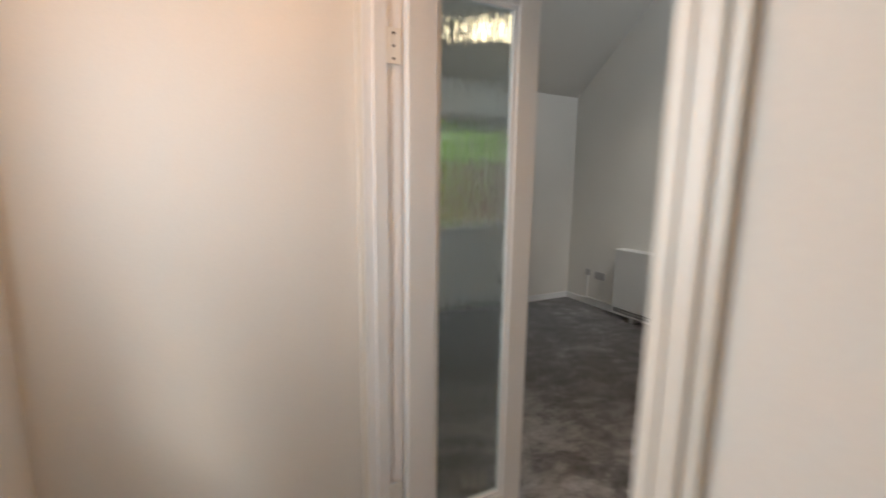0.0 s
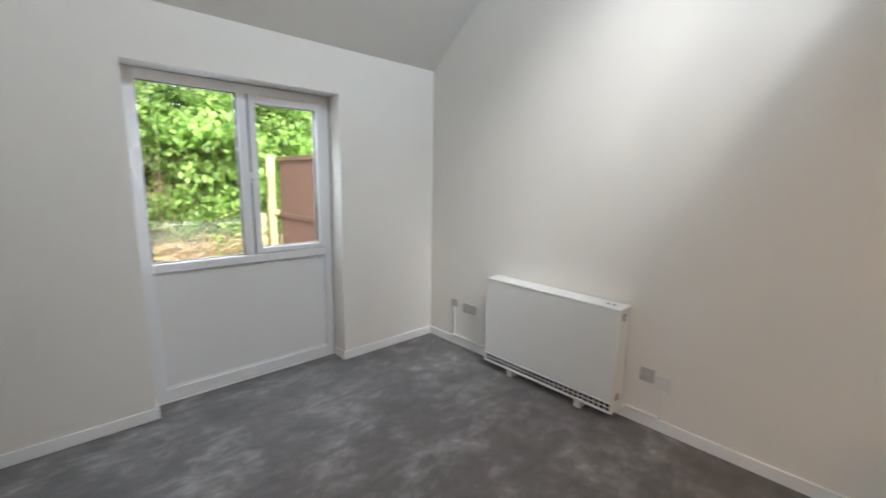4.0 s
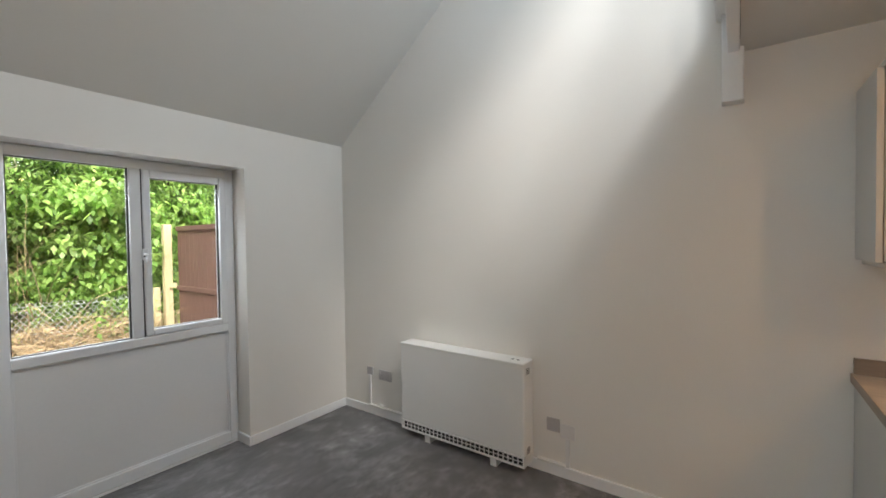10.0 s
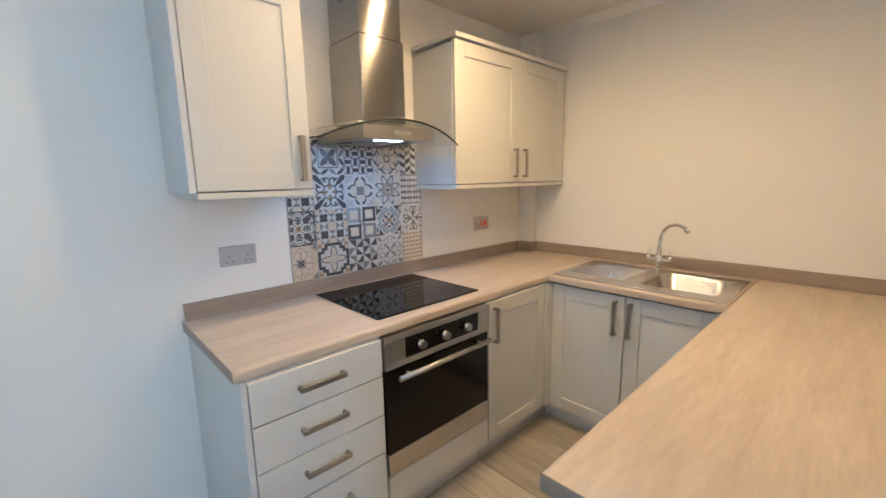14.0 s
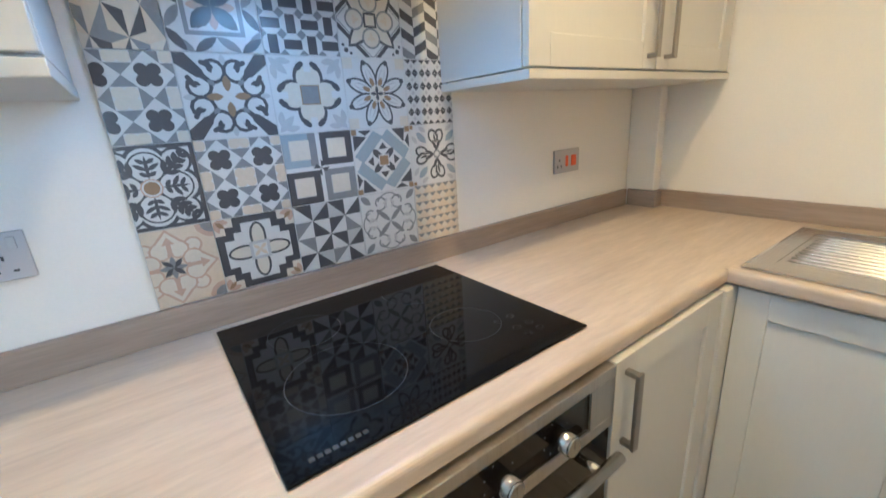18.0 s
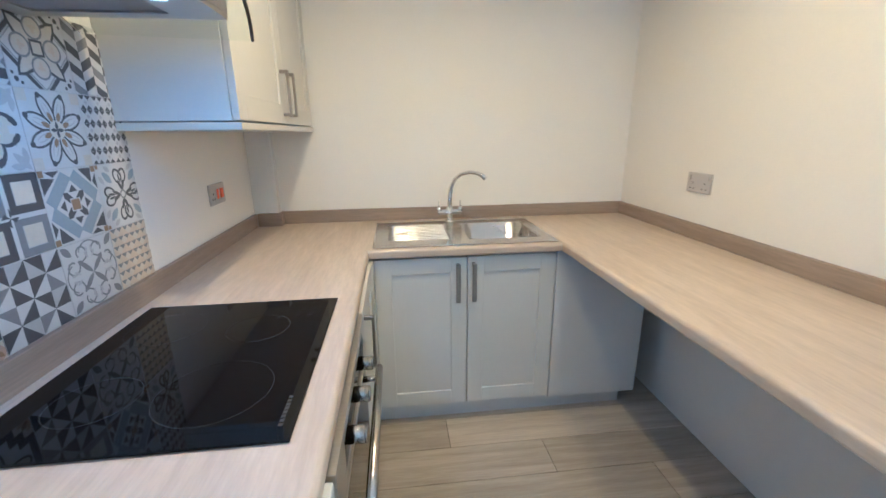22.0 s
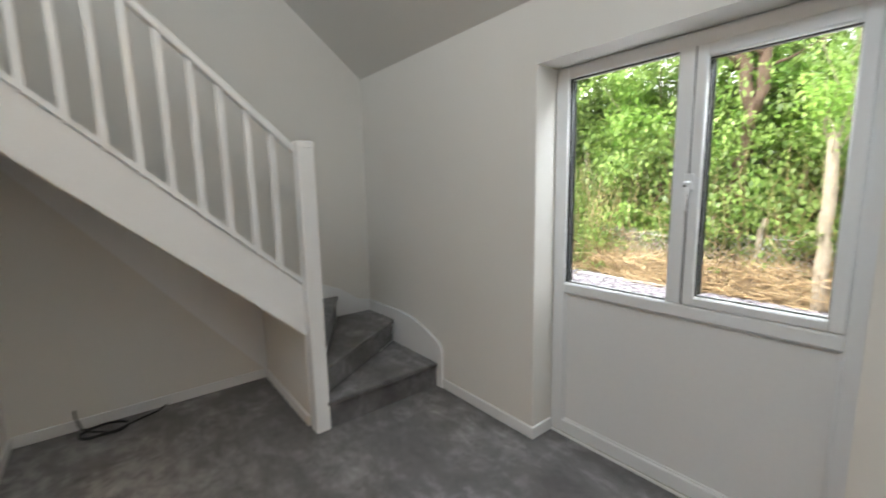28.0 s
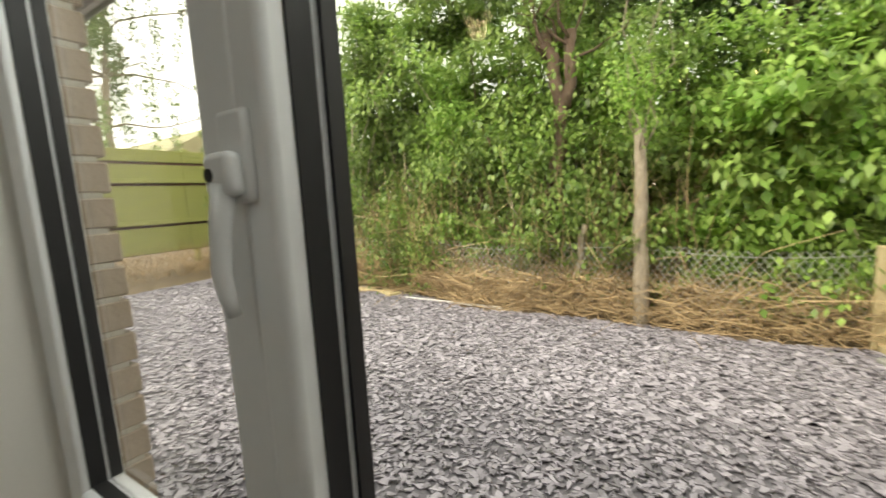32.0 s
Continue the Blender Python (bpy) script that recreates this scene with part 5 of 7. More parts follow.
def pat_leafy():
    out = [rect(0, 0, 1, 1, K), rect(0.045, 0.045, 0.955, 0.955, W)]
    out += spread([disc(0.5, 0.80, 0.215, K, 20), disc(0.80, 0.80, 0.165, K, 16)])
    out += spread([disc(0.5, 0.79, 0.18, W, 20), disc(0.79, 0.79, 0.14, W, 16)]) + [rect(0.25, 0.25, 0.75, 0.75, W)]
    out += spread([disc(0.5, 0.745, 0.185, K, 20), disc(0.5, 0.745, 0.165, W, 20)])
    flake = [petal(0.5, 0.60, 0.29, 0.02, 90, K)]
    for k, l in ((0.64, 0.10), (0.71, 0.15), (0.79, 0.11)):
        flake += [petal(0.5, k, l, 0.026, d, K) for d in (32, 148)]
    frond = [petal(0.63, 0.63, 0.34, 0.028, 45, K)]
    for k in range(4):
        q = 0.66 + 0.062 * k
        frond += [petal(q, q, 0.17 - 0.025 * k, 0.034, d, K) for d in (4, 86)]
    out += spread(flake + frond)
    return out + [disc(0.5, 0.5, 0.115, T, 10), disc(0.5, 0.5, 0.10, W, 10), disc(0.5, 0.5, 0.08, N)]


def pat_windows():
    out = [rect(0, 0, 1, 1, W)]
    for x, y, a, b in ((0.0, 0.53, B, G), (0.53, 0.53, K, K), (0.0, 0.0, K, K), (0.53, 0.0, G, G)):
        out += [rect(x, y, x + 0.47, y + 0.47, a), rect(x + 0.36, y, x + 0.47, y + 0.47, b), rect(x + 0.09, y + 0.10, x + 0.37, y + 0.38, P), rect(x + 0.10, y + 0.11, x + 0.37, y + 0.38, C)]
    return out + spread([([(0.5, 0.5), (0.56, 0.44), (0.62, 0.5)], K)]) + [rect(0.0, 0.47, 0.09, 0.53, W), rect(0.91, 0.47, 1, 0.53, W)]


def pat_octagon():
    out = [rect(0, 0, 1, 1, W)]
    out += four([(0.02, 0.60), (0.36, 0.97), (0.52, 0.87), (0.15, 0.48)], B)
    out += spread([rect(0, 0, 0.085, 0.085, N), ([(0.09, 0.02), (0.32, 0.02), (0.12, 0.24)], K), ([(0.02, 0.10), (0.10, 0.22), (0.02, 0.34)], K)])
    out += [rect(0.32, 0.32, 0.68, 0.68, K)] + four([(0.32, 0.39), (0.32, 0.61), (0.43, 0.5)], W) + four([(0.32, 0.42), (0.32, 0.58), (0.22, 0.5)], K)
    return out + [rect(0.41, 0.41, 0.59, 0.59, W), rect(0.425, 0.425, 0.575, 0.575, N)]


def pat_knot():
    out = [rect(0, 0, 1, 1, W)] + spread([petal(0.30, 0.30, 0.26, 0.06, 225, B), petal(0.30, 0.12, 0.16, 0.04, 215, P), petal(0.12, 0.30, 0.16, 0.04, 235, P), rect(0, 0, 0.06, 0.06, N)])
    for s in (1, -1):
        out += spread([disc(0.5 + s * 0.06, 0.80, 0.095, K, 16, 0.13, s * -20), disc(0.5 + s * 0.06, 0.795, 0.06, W, 16, 0.095, s * -20)])
    out += spread([([(0.42, 0.80), (0.5, 0.56), (0.58, 0.80)], W), petal(0.5, 0.56, 0.20, 0.03, 68, K), petal(0.5, 0.56, 0.20, 0.03, 112, K)])
    for s in (1, -1):
        out += spread([petal(0.5 + s * 0.012, 0.68, 0.17, 0.02, 90 - s * 10, K)])
    return out + [disc(0.5, 0.5, 0.075, G), disc(0.5, 0.5, 0.045, W)]


def pat_hearts():
    out = [rect(0, 0, 1, 1, S)] + spread([disc(0.0, 0.0, 0.19, T), disc(0.0, 0.0, 0.13, G)])
    for d in (45, 135, 225, 315):
        out += [(turn2(p, d), i) for p, i in [disc(0.5, 0.86, 0.105, T), disc(0.5, 0.86, 0.08, C), disc(0.5, 0.70, 0.055, G)]]
    for d in (0, 90, 180, 270):
        for ink, k in ((T, 1.16), (C, 0.95)):
            hs = [disc(0.41, 0.73, 0.105 * k, ink), disc(0.59, 0.73, 0.105 * k, ink), ([(0.5 - 0.19 * k, 0.755), (0.5, 0.64), (0.5 + 0.19 * k, 0.755), (0.5, 0.78 + 0.19 * k)], ink)]
            out += [(turn2(p, d), i) for p, i in hs]
        out += [(turn2(p, d), i) for p, i in [([(0.5, 0.90), (0.43, 0.80), (0.57, 0.80)], T), rect(0.475, 0.69, 0.525, 0.81, T), disc(0.5, 0.665, 0.035, T)]]
    return out + [petal(0.5, 0.5, 0.15, 0.032, d, K if d % 90 else G) for d in range(0, 360, 45)]


def pat_quatrefoil():
    out = [rect(0, 0, 1, 1, C), rect(0.22, 0.0, 0.78, 1.0, K), rect(0.0, 0.22, 1.0, 0.78, K), rect(0.12, 0.12, 0.88, 0.88, K)]
    out += spread([rect(0, 0, 0.12, 0.22, C), rect(0, 0, 0.22, 0.12, C)])
    out += [rect(0.31, 0.09, 0.69, 0.91, W), rect(0.09, 0.31, 0.91, 0.69, W), rect(0.21, 0.21, 0.79, 0.79, W)]
    out += [disc(0.5 + dx, 0.5 + dy, 0.20 if dx else 0.105, K, 22, 0.105 if dx else 0.20) for dx, dy in ((0.2, 0), (-0.2, 0), (0, 0.2), (0, -0.2))]
    out += [disc(0.5 + dx, 0.5 + dy, 0.17 if dx else 0.075, C, 22, 0.075 if dx else 0.17) for dx, dy in ((0.2, 0), (-0.2, 0), (0, 0.2), (0, -0.2))]
    out += [rect(0.37, 0.37, 0.63, 0.63, P), rect(0.41, 0.41, 0.59, 0.59, W)] + [petal(0.5, 0.5, 0.115, 0.026, d, S) for d in (45, 135, 225, 315)]
    return out + spread([petal(0.02, 0.02, 0.16, 0.04, 12, T), petal(0.02, 0.02, 0.16, 0.04, 78, T), petal(0.03, 0.03, 0.13, 0.03, 45, N)])


def pat_pinwheel():
    out = [rect(0, 0, 1, 1, W)]
    rim = [(1, 0), (1, 1), (0, 1), (-1, 1), (-1, 0), (-1, -1), (0, -1), (1, -1)]
    for i in range(2):
        for j in range(2):
            cx, cy = 0.25 + 0.5 * i, 0.25 + 0.5 * j
            for k, ink in enumerate((K, W, G, W, K, W, K, P)):
                a, b = rim[(k + 2 * (i + j)) % 8], rim[(k + 1 + 2 * (i + j)) % 8]
                out.append(([(cx, cy), (cx + 0.25 * a[0], cy + 0.25 * a[1]), (cx + 0.25 * b[0], cy + 0.25 * b[1])], ink))
    return out


def pat_vines():
    out = [rect(0, 0, 1, 1, P), rect(0.01, 0.01, 0.99, 0.99, W)]
    arm = curl(0.34, 0.17, 0.13, 125, -215, 0.028, G, 0.45) + [petal(0.40, 0.16, 0.13, 0.022, 60, P), petal(0.46, 0.10, 0.10, 0.022, 100, P)]
    out += spread(mirrored(arm) + [petal(0.5, 0.5, 0.32, 0.042, 225, G), petal(0.02, 0.02, 0.22, 0.055, 45, G)] + curl(0.5, 0.24, 0.22, 205, 335, 0.02, G, 0.0))
    return out


def pat_tris():
    out, u = [rect(0, 0, 1, 1, C)], 1 / 7
    for i in range(7):
        for j in range(7):
            x, y = i * u, j * u
            flip = (i + j) % 2
            out += [([(x, y), (x + u, y), (x + (u if flip else 0), y + u)], S), ([(x, y + u), (x + u / 2, y + u / 2), (x + u, y + u)], G)]
    return out


def clipped(pts, x0, x1, y0, y1):
    """An outline kept inside the tile's own rectangle."""
    for axis, v, s in ((0, x0, 1), (0, x1, -1), (1, y0, 1), (1, y1, -1)):
        out = []
        for p, q in zip(pts, pts[1:] + pts[:1]):
            a, b = s * (p[axis] - v), s * (q[axis] - v)
            if a >= 0:
                out.append(p)
            if (a < 0) != (b < 0):
                t = a / (a - b)
                out.append((p[0] + t * (q[0] - p[0]), p[1] + t * (q[1] - p[1])))
        pts = out
        if len(pts) < 3:
            return []
    return pts


sb = thing("tiled_splashback", (-0.005, 1.51, 0.982), "patterned grey and sand encaustic-style splashback tiles", "tiles")
part("grout_bed", boxes(((-0.0055, 1.098, 0.981), (-0.001, 1.906, 1.652))), surface("grout", (0.5, 0.5, 0.48), 0.8, 0.03, 20, 150, 0.1), sb)
TILES = [[pat_hearts, pat_quatrefoil, pat_pinwheel, pat_vines, pat_tris], [pat_leafy, pat_crosses, pat_windows, pat_octagon, pat_knot],
         [lambda: pat_crosses(C), pat_scrolls, pat_square_flower, pat_rosette, pat_bows], [pat_diamonds, pat_leaf4, pat_weave, pat_flower, pat_herring]]
cols = [(1.905, 1.776, 0.07), (1.774, 1.602, 0), (1.600, 1.428, 0), (1.426, 1.254, 0), (1.252, 1.100, 0)]
for r, names in enumerate(TILES):
    z0 = 0.983 + 0.1675 * r
    for c, (ya, yb_, cut) in enumerate(cols):
        size = 0.172
        x_cut0, x_cut1 = (1 - (ya - yb_) / size, 1.0) if c == 0 else (0.0, (ya - yb_) / size)
        left = ya if c else yb_ + size
        bm = bmesh.new()
        for layer, (pts, ink) in enumerate(TILES[r][c]()):
            poly = clipped(list(pts), x_cut0, min(1.0, x_cut1), 0.0, 1.0)
            if len(poly) < 3:
                continue
            vs = [bm.verts.new((-0.009 - 0.000012 * layer, left - u * size, z0 + v * 0.1655)) for u, v in poly]
            f = bm.faces.new(vs)
            f.material_index = ink
        box(bm, (-0.0088, yb_, z0), (-0.0056, ya, z0 + 0.1655), 0.0006, mat=W)
        bmesh.ops.recalc_face_normals(bm, faces=[f for f in bm.faces if len(f.verts) == 4 and abs(f.normal.x) < 0.5])
        for f in bm.faces:
            if f.normal.x > 0.5 and f.calc_center_median().x < -0.0089:
                f.normal_flip()
        part("tile", bm, INK, sb)


# ---- storage heaters ----
def storage_heater(label, length, D=0.155, z0=0.065, z1=0.728):
    """Built along x from 0 to length, its back at y = 0 and its front towards -y; turned and moved afterwards."""
    h = thing("storage_heater", (0, 0, 0), label, "storage heater")
    part("casing", boxes(((0, -D, z0 + 0.065), (length, -0.012, z1)), bevel=0.012, seg=3), HEATER, h)
    part("top_lid", boxes(((-0.002, -D - 0.003, z1 - 0.012), (length + 0.002, -0.010, z1 + 0.006)), bevel=0.006, seg=2), HEATER, h)
    part("base_tray", boxes(((0.016, -D + 0.006, z0 + 0.004), (length - 0.016, -0.014, z0 + 0.066))), GRILLE, h)
    for xe in (0.0, length - 0.015):
        part("end_cap", boxes(((xe, -D - 0.001, z0 - 0.004), (xe + 0.015, -0.013, z0 + 0.066)), bevel=0.003), HEATER, h)
    gr = bmesh.new()
    box(gr, (0.0, -D - 0.002, z0 - 0.006), (length, -D + 0.008, z0 + 0.008), 0.002)
    box(gr, (0.0, -D - 0.002, z0 + 0.056), (length, -D + 0.008, z0 + 0.066), 0.002)
    gr = part("outlet_frame", gr, HEATER, h)
    x = 0.02
    while x < length - 0.03:
        part("grille_bar", boxes(((x, -D + 0.002, z0 + 0.008), (x + 0.0065, -D + 0.007, z0 + 0.056))), HEATER, gr)
        x += 0.036
    part("grille_wire", boxes(((0.01, -D + 0.0022, z0 + 0.030), (length - 0.01, -D + 0.0062, z0 + 0.034))), HEATER, gr)
    for xf in (0.22, length - 0.26):
        part("foot", boxes(((xf, -D + 0.012, 0.0), (xf + 0.05, -0.03, z0 + 0.002)), bevel=0.003), HEATER, h)
    for xe, s in ((0, -1), (length, 1)):
        for zc in (z1 - 0.055, z0 + 0.09):
            for j in range(4):
                z = zc - 0.018 + 0.011 * j
                bm = bmesh.new()
                box(bm, (xe - 0.0006, -D + 0.035, z), (xe + s * 0.0012, -D + 0.085, z + 0.005))
                part("vent_slot", bm, GRILLE, h)
    bm = bmesh.new()
    for xk in (length - 0.11, length - 0.07):
        box(bm, (xk - 0.01, -0.10, z1 + 0.0062), (xk + 0.01, -0.08, z1 + 0.0072))
    part("control_marks", bm, PRINT, h)
    return h


h1 = storage_heater("white storage heater on the tall living room wall", 1.043)
h1.matrix_basis = pose(-0.002, 4.92, 0, 0, 0, -90)
h2 = storage_heater("white storage heater beside the glazed doors", 0.725, 0.108, 0.10, 0.758)
h2.matrix_basis = pose(-2.235, PART_Y + 0.001, 0, 0, 0, 180)


# ---- electrical plates ----
def plate(name, centre, normal, w, h, label, category, material=SOCKET, kind="socket", parts=1):
    """A wall plate facing +y before it is turned; kind: socket, switch, spur or box."""
    p = thing(name, (0, 0, 0), label, category)
    part("plate", boxes(((-w / 2, 0, -h / 2), (w / 2, 0.009, h / 2)), bevel=0.0025, seg=2), material, p)
    if kind == "socket":
        for g in range(parts):
            cx = (g - (parts - 1) / 2) * w / parts
            bm = bmesh.new()
            for dx, dz, a, b in ((0, -0.002, 0.0035, 0.009), (-0.012, -0.026, 0.008, 0.004), (0.012, -0.026, 0.008, 0.004)):
                box(bm, (cx + dx - a / 2, 0.0088, dz - b / 2), (cx + dx + a / 2, 0.0095, dz + b / 2))
            part("pin_slots", bm, SLOT, p)
            part("rocker", boxes(((cx - 0.006 + 0.018 * (1 if g else -1), 0.0085, 0.012), (cx + 0.006 + 0.018 * (1 if g else -1), 0.013, 0.034)), bevel=0.001), RED if material == SOCKET_GREY and parts == 1 else material, p)
    elif kind == "cooker":
        bm = bmesh.new()
        for dx, dz in ((0.045, 0.004), (0.055, -0.018), (0.035, -0.018)):
            box(bm, (dx - 0.003, 0.0088, dz - 0.005), (dx + 0.003, 0.0095, dz + 0.005))
        part("pin_slots", bm, SLOT, p)
        for cx, a in ((0.005, 0.007), (-0.035, 0.014)):
            part("red_rocker", boxes(((cx - a, 0.0085, -0.02), (cx + a, 0.014, 0.02)), bevel=0.002), RED, p, "red rocker switch")
    elif kind == "switch":
        part("rocker", boxes(((-0.006, 0.0085, -0.013), (0.006, 0.013, 0.013)), bevel=0.001), material, p)
    elif kind == "dial":
        part("display", boxes(((-0.018, 0.0085, -0.004), (0.018, 0.011, 0.022))), SOCKET_GREY, p)
        part("rocker", boxes(((-0.012, 0.0085, -0.034), (0.012, 0.013, -0.016)), bevel=0.001), SOCKET_GREY, p)
    p.matrix_basis = pose(*centre, 0, 0, normal)
    return p


EAST, NORTH_F, WEST_F = 90, 0, -90                   # the way a plate faces: 90 is -x, 0 is +y, -90 is +x
plate("double_socket", (0, 2.135, 1.148), EAST, 0.146, 0.086, "satin grey double socket above the worktop", "socket", SOCKET_GREY, "socket", 2)
plate("cooker_switch", (0, 0.56, 1.148), EAST, 0.146, 0.086, "satin grey cooker plate with red rockers and a socket", "switch", SOCKET_GREY, "cooker")
plate("double_socket", (PART_X, 0.70, 1.16), WEST_F, 0.146, 0.086, "satin grey double socket over the breakfast worktop", "socket", SOCKET_GREY, "socket", 2)
plate("blank_plate", (PART_X, 1.775, 1.156), WEST_F, 0.088, 0.088, "square blank grey wall plate over the breakfast worktop", "wall plate", SOCKET_GREY, "blank")
plate("light_switch", (-2.39, PART_Y, 1.41), NORTH_F, 0.086, 0.115, "pale grey heating control plate on the partition", "switch", SOCKET_GREY, "dial")
plate("single_socket", (0, 3.745, 0.325), EAST, 0.086, 0.086, "satin grey fused spur beside the heater", "socket", SOCKET_GREY, "switch")
plate("heater_spur", (0, 3.65, 0.30), EAST, 0.092, 0.09, "white heater connection box with trunking below", "spur", SOCKET, "switch")
plate("single_socket", (0, 5.42, 0.38), EAST, 0.07, 0.07, "small satin grey aerial socket near the corner", "socket", SOCKET_GREY, "blank")
plate("double_socket", (0, 5.24, 0.365), EAST, 0.146, 0.086, "satin grey double socket near the corner", "socket", SOCKET_GREY, "socket", 2)
for yk, z1 in ((3.65, 0.256), (5.42, 0.346)):
    bm = bmesh.new()
    box(bm, (-0.014, yk - 0.012, 0.073), (-0.001, yk + 0.012, z1), 0.001)
    box(bm, (-0.027, yk + 0.012, 0.073), (-0.001, yk + (0.20 if yk < 4 else -0.45), 0.088), 0.001)
    solid("cable_trunking", bm, TRUNKING, "white plastic cable trunking above the skirting", "trunking")

# coiled cable under the stairs
pts = []
for k in range(60):
    a = k / 59 * math.tau * 2.1
    pts.append((-3.98 + 0.075 * math.cos(a + 0.4) * (1 + 0.1 * math.sin(3 * a)), 3.79 + 0.12 * math.sin(a + 0.4), 0.007 + 0.010 * (k / 59)))
pts += [(-4.0, 4.00, 0.012), (-4.03, 4.07, 0.010), (-4.05, 4.12, 0.03)]
pts = [(-4.06, 3.66, 0.15), (-4.06, 3.66, 0.10), (-4.04, 3.68, 0.03), (-4.0, 3.73, 0.012)] + pts
bm = bmesh.new()
tube(bm, pts, 0.0062, 8)
solid("cable_coil", bm, BLACK, "loose coil of black cable on the carpet under the stairs", "cable")


# ---- lamps ----
def downlight(x, y):
    f = thing("recessed_downlight", (x, y, CEIL_Z), "small round recessed ceiling downlight with a warm glow", "ceiling light", "kitchen downlights")
    bm = bmesh.new()
    n = 24
    rings = [[bm.verts.new((x + r * math.cos(k * math.tau / n), y + r * math.sin(k * math.tau / n), z)) for k in range(n)] for r, z in ((0.044, CEIL_Z - 0.0005), (0.042, CEIL_Z - 0.005), (0.032, CEIL_Z - 0.006), (0.030, CEIL_Z - 0.001))]
    for a, b in zip(rings, rings[1:]):
        for k in range(n):
            bm.faces.new((a[k], a[(k + 1) % n], b[(k + 1) % n], b[k])).smooth = True
    part("bezel", bm, GLOSS, f)
    bm = bmesh.new()
    cyl(bm, (x, y, CEIL_Z - 0.0035), (x, y, CEIL_Z - 0.0005), 0.0295, n=n)
    part("bulb", bm, BULB, f, "glowing warm bulb")


for x, y, power in DOWNLIGHTS:
    downlight(x, y)
PX, PY, PZ = -2.20, 4.17, 2.31
pd = thing("pendant_light", (PX, PY, PZ), "bare pendant lamp with two warm bulbs on a thin flex", "pendant light")
bm = bmesh.new()
tube(bm, [(PX, PY, PZ + 0.10), (PX, PY, roof_z(PY) - 0.01)], 0.003, 6)
part("flex", bm, GLOSS, pd)
bm = bmesh.new()
cyl(bm, (PX, PY, roof_z(PY) - 0.04), (PX, PY, roof_z(PY) + 0.03), 0.04, n=18)
part("ceiling_rose", bm, GLOSS, pd)
bm = bmesh.new()
cyl(bm, (PX, PY, PZ + 0.05), (PX, PY, PZ + 0.11), 0.018, 0.014, 14)
tube(bm, [(PX - 0.06, PY, PZ + 0.05), (PX + 0.06, PY, PZ + 0.05)], 0.012, 10)
part("lamp_holder", bm, GLOSS, pd)
for xb in (PX - 0.055, PX + 0.055):
    bm = bmesh.new()
    bmesh.ops.create_icosphere(bm, subdivisions=2, radius=0.026, matrix=Matrix.Translation((xb, PY, PZ + 0.015)))
    part("bulb", bm, BULB, pd, "glowing warm bulb")
lobby = thing("lobby_light", (-3.5, 2.45, 2.24), "round lobby ceiling light with a warm glow", "ceiling light")
bm = bmesh.new()
cyl(bm, (-3.5, 2.45, 2.28), (-3.5, 2.45, 2.2995), 0.11, n=28)
part("base", bm, GLOSS, lobby)
bm = bmesh.new()
bmesh.ops.create_uvsphere(bm, u_segments=24, v_segments=10, radius=0.1, matrix=Matrix.Translation((-3.5, 2.45, 2.275)) @ Matrix.Diagonal((1, 1, 0.45, 1)))
part("diffuser", bm, plain("lobby_glow", (1, 0.9, 0.7), 0.4, 0, 4.0, (1.0, 0.68, 0.34)), lobby, "glowing warm diffuser")


# ---- outside ----
GZ = -0.12
SLATE = surface("slate_chips", (0.33, 0.31, 0.345), 0.5, 0.18, 6, 120, 0.25, island=True)
# darker than the chips: the shade in their gaps is in its colour
SLATE_BED_SHADED = surface("slate_bed_shaded", (0.15, 0.143, 0.157), 0.85, 0.35, 14, 90, 0.9)
SOIL = surface("dry_soil", (0.20, 0.15, 0.095), 0.95, 0.3, 4, 60, 0.8)
STRAW = surface("dry_stalks", (0.46, 0.33, 0.18), 0.8, 0.25, 20, 100, 0.1, island=True)
TWIG = surface("brown_twigs", (0.17, 0.12, 0.075), 0.85, 0.25, 20, 100, 0.2, island=True)
BARK = surface("bark", (0.135, 0.09, 0.062), 0.9, 0.5, 9, 60, 0.9, stretch=(3, 3, 0.6))
PALE_BARK = surface("pale_bark", (0.34, 0.285, 0.21), 0.9, 0.55, 12, 70, 0.8, stretch=(3, 3, 0.7))
LEAF = leaf_material("leaves_bright", (0.17, 0.32, 0.06), (0.50, 0.68, 0.19))
LEAF_MID = leaf_material("leaves_mid", (0.14, 0.25, 0.055), (0.44, 0.58, 0.17))
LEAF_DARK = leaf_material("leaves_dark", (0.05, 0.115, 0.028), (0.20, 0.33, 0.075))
FENCE_G = wood_material("weathered_fence", (0.33, 0.34, 0.10), (0.22, 0.23, 0.07), "y", 0.85)
FENCE_B = wood_material("brown_fence", (0.13, 0.065, 0.045), (0.085, 0.042, 0.03), "y", 0.75)
PALE_POST = wood_material("pale_timber", (0.62, 0.52, 0.30), (0.48, 0.39, 0.21), "z", 0.8)
WIRE = plain("galvanised_wire", (0.62, 0.62, 0.60), 0.45, 0.2)


def ground_z(x, y):
    """Flat near the house; a bank rises at the back and to the west."""
    return GZ + 0.30 * max(0.0, min(1.0, (y - 10.9) / 2.5)) + 0.55 * max(0.0, min(1.0, (-10.0 - x) / 1.6))


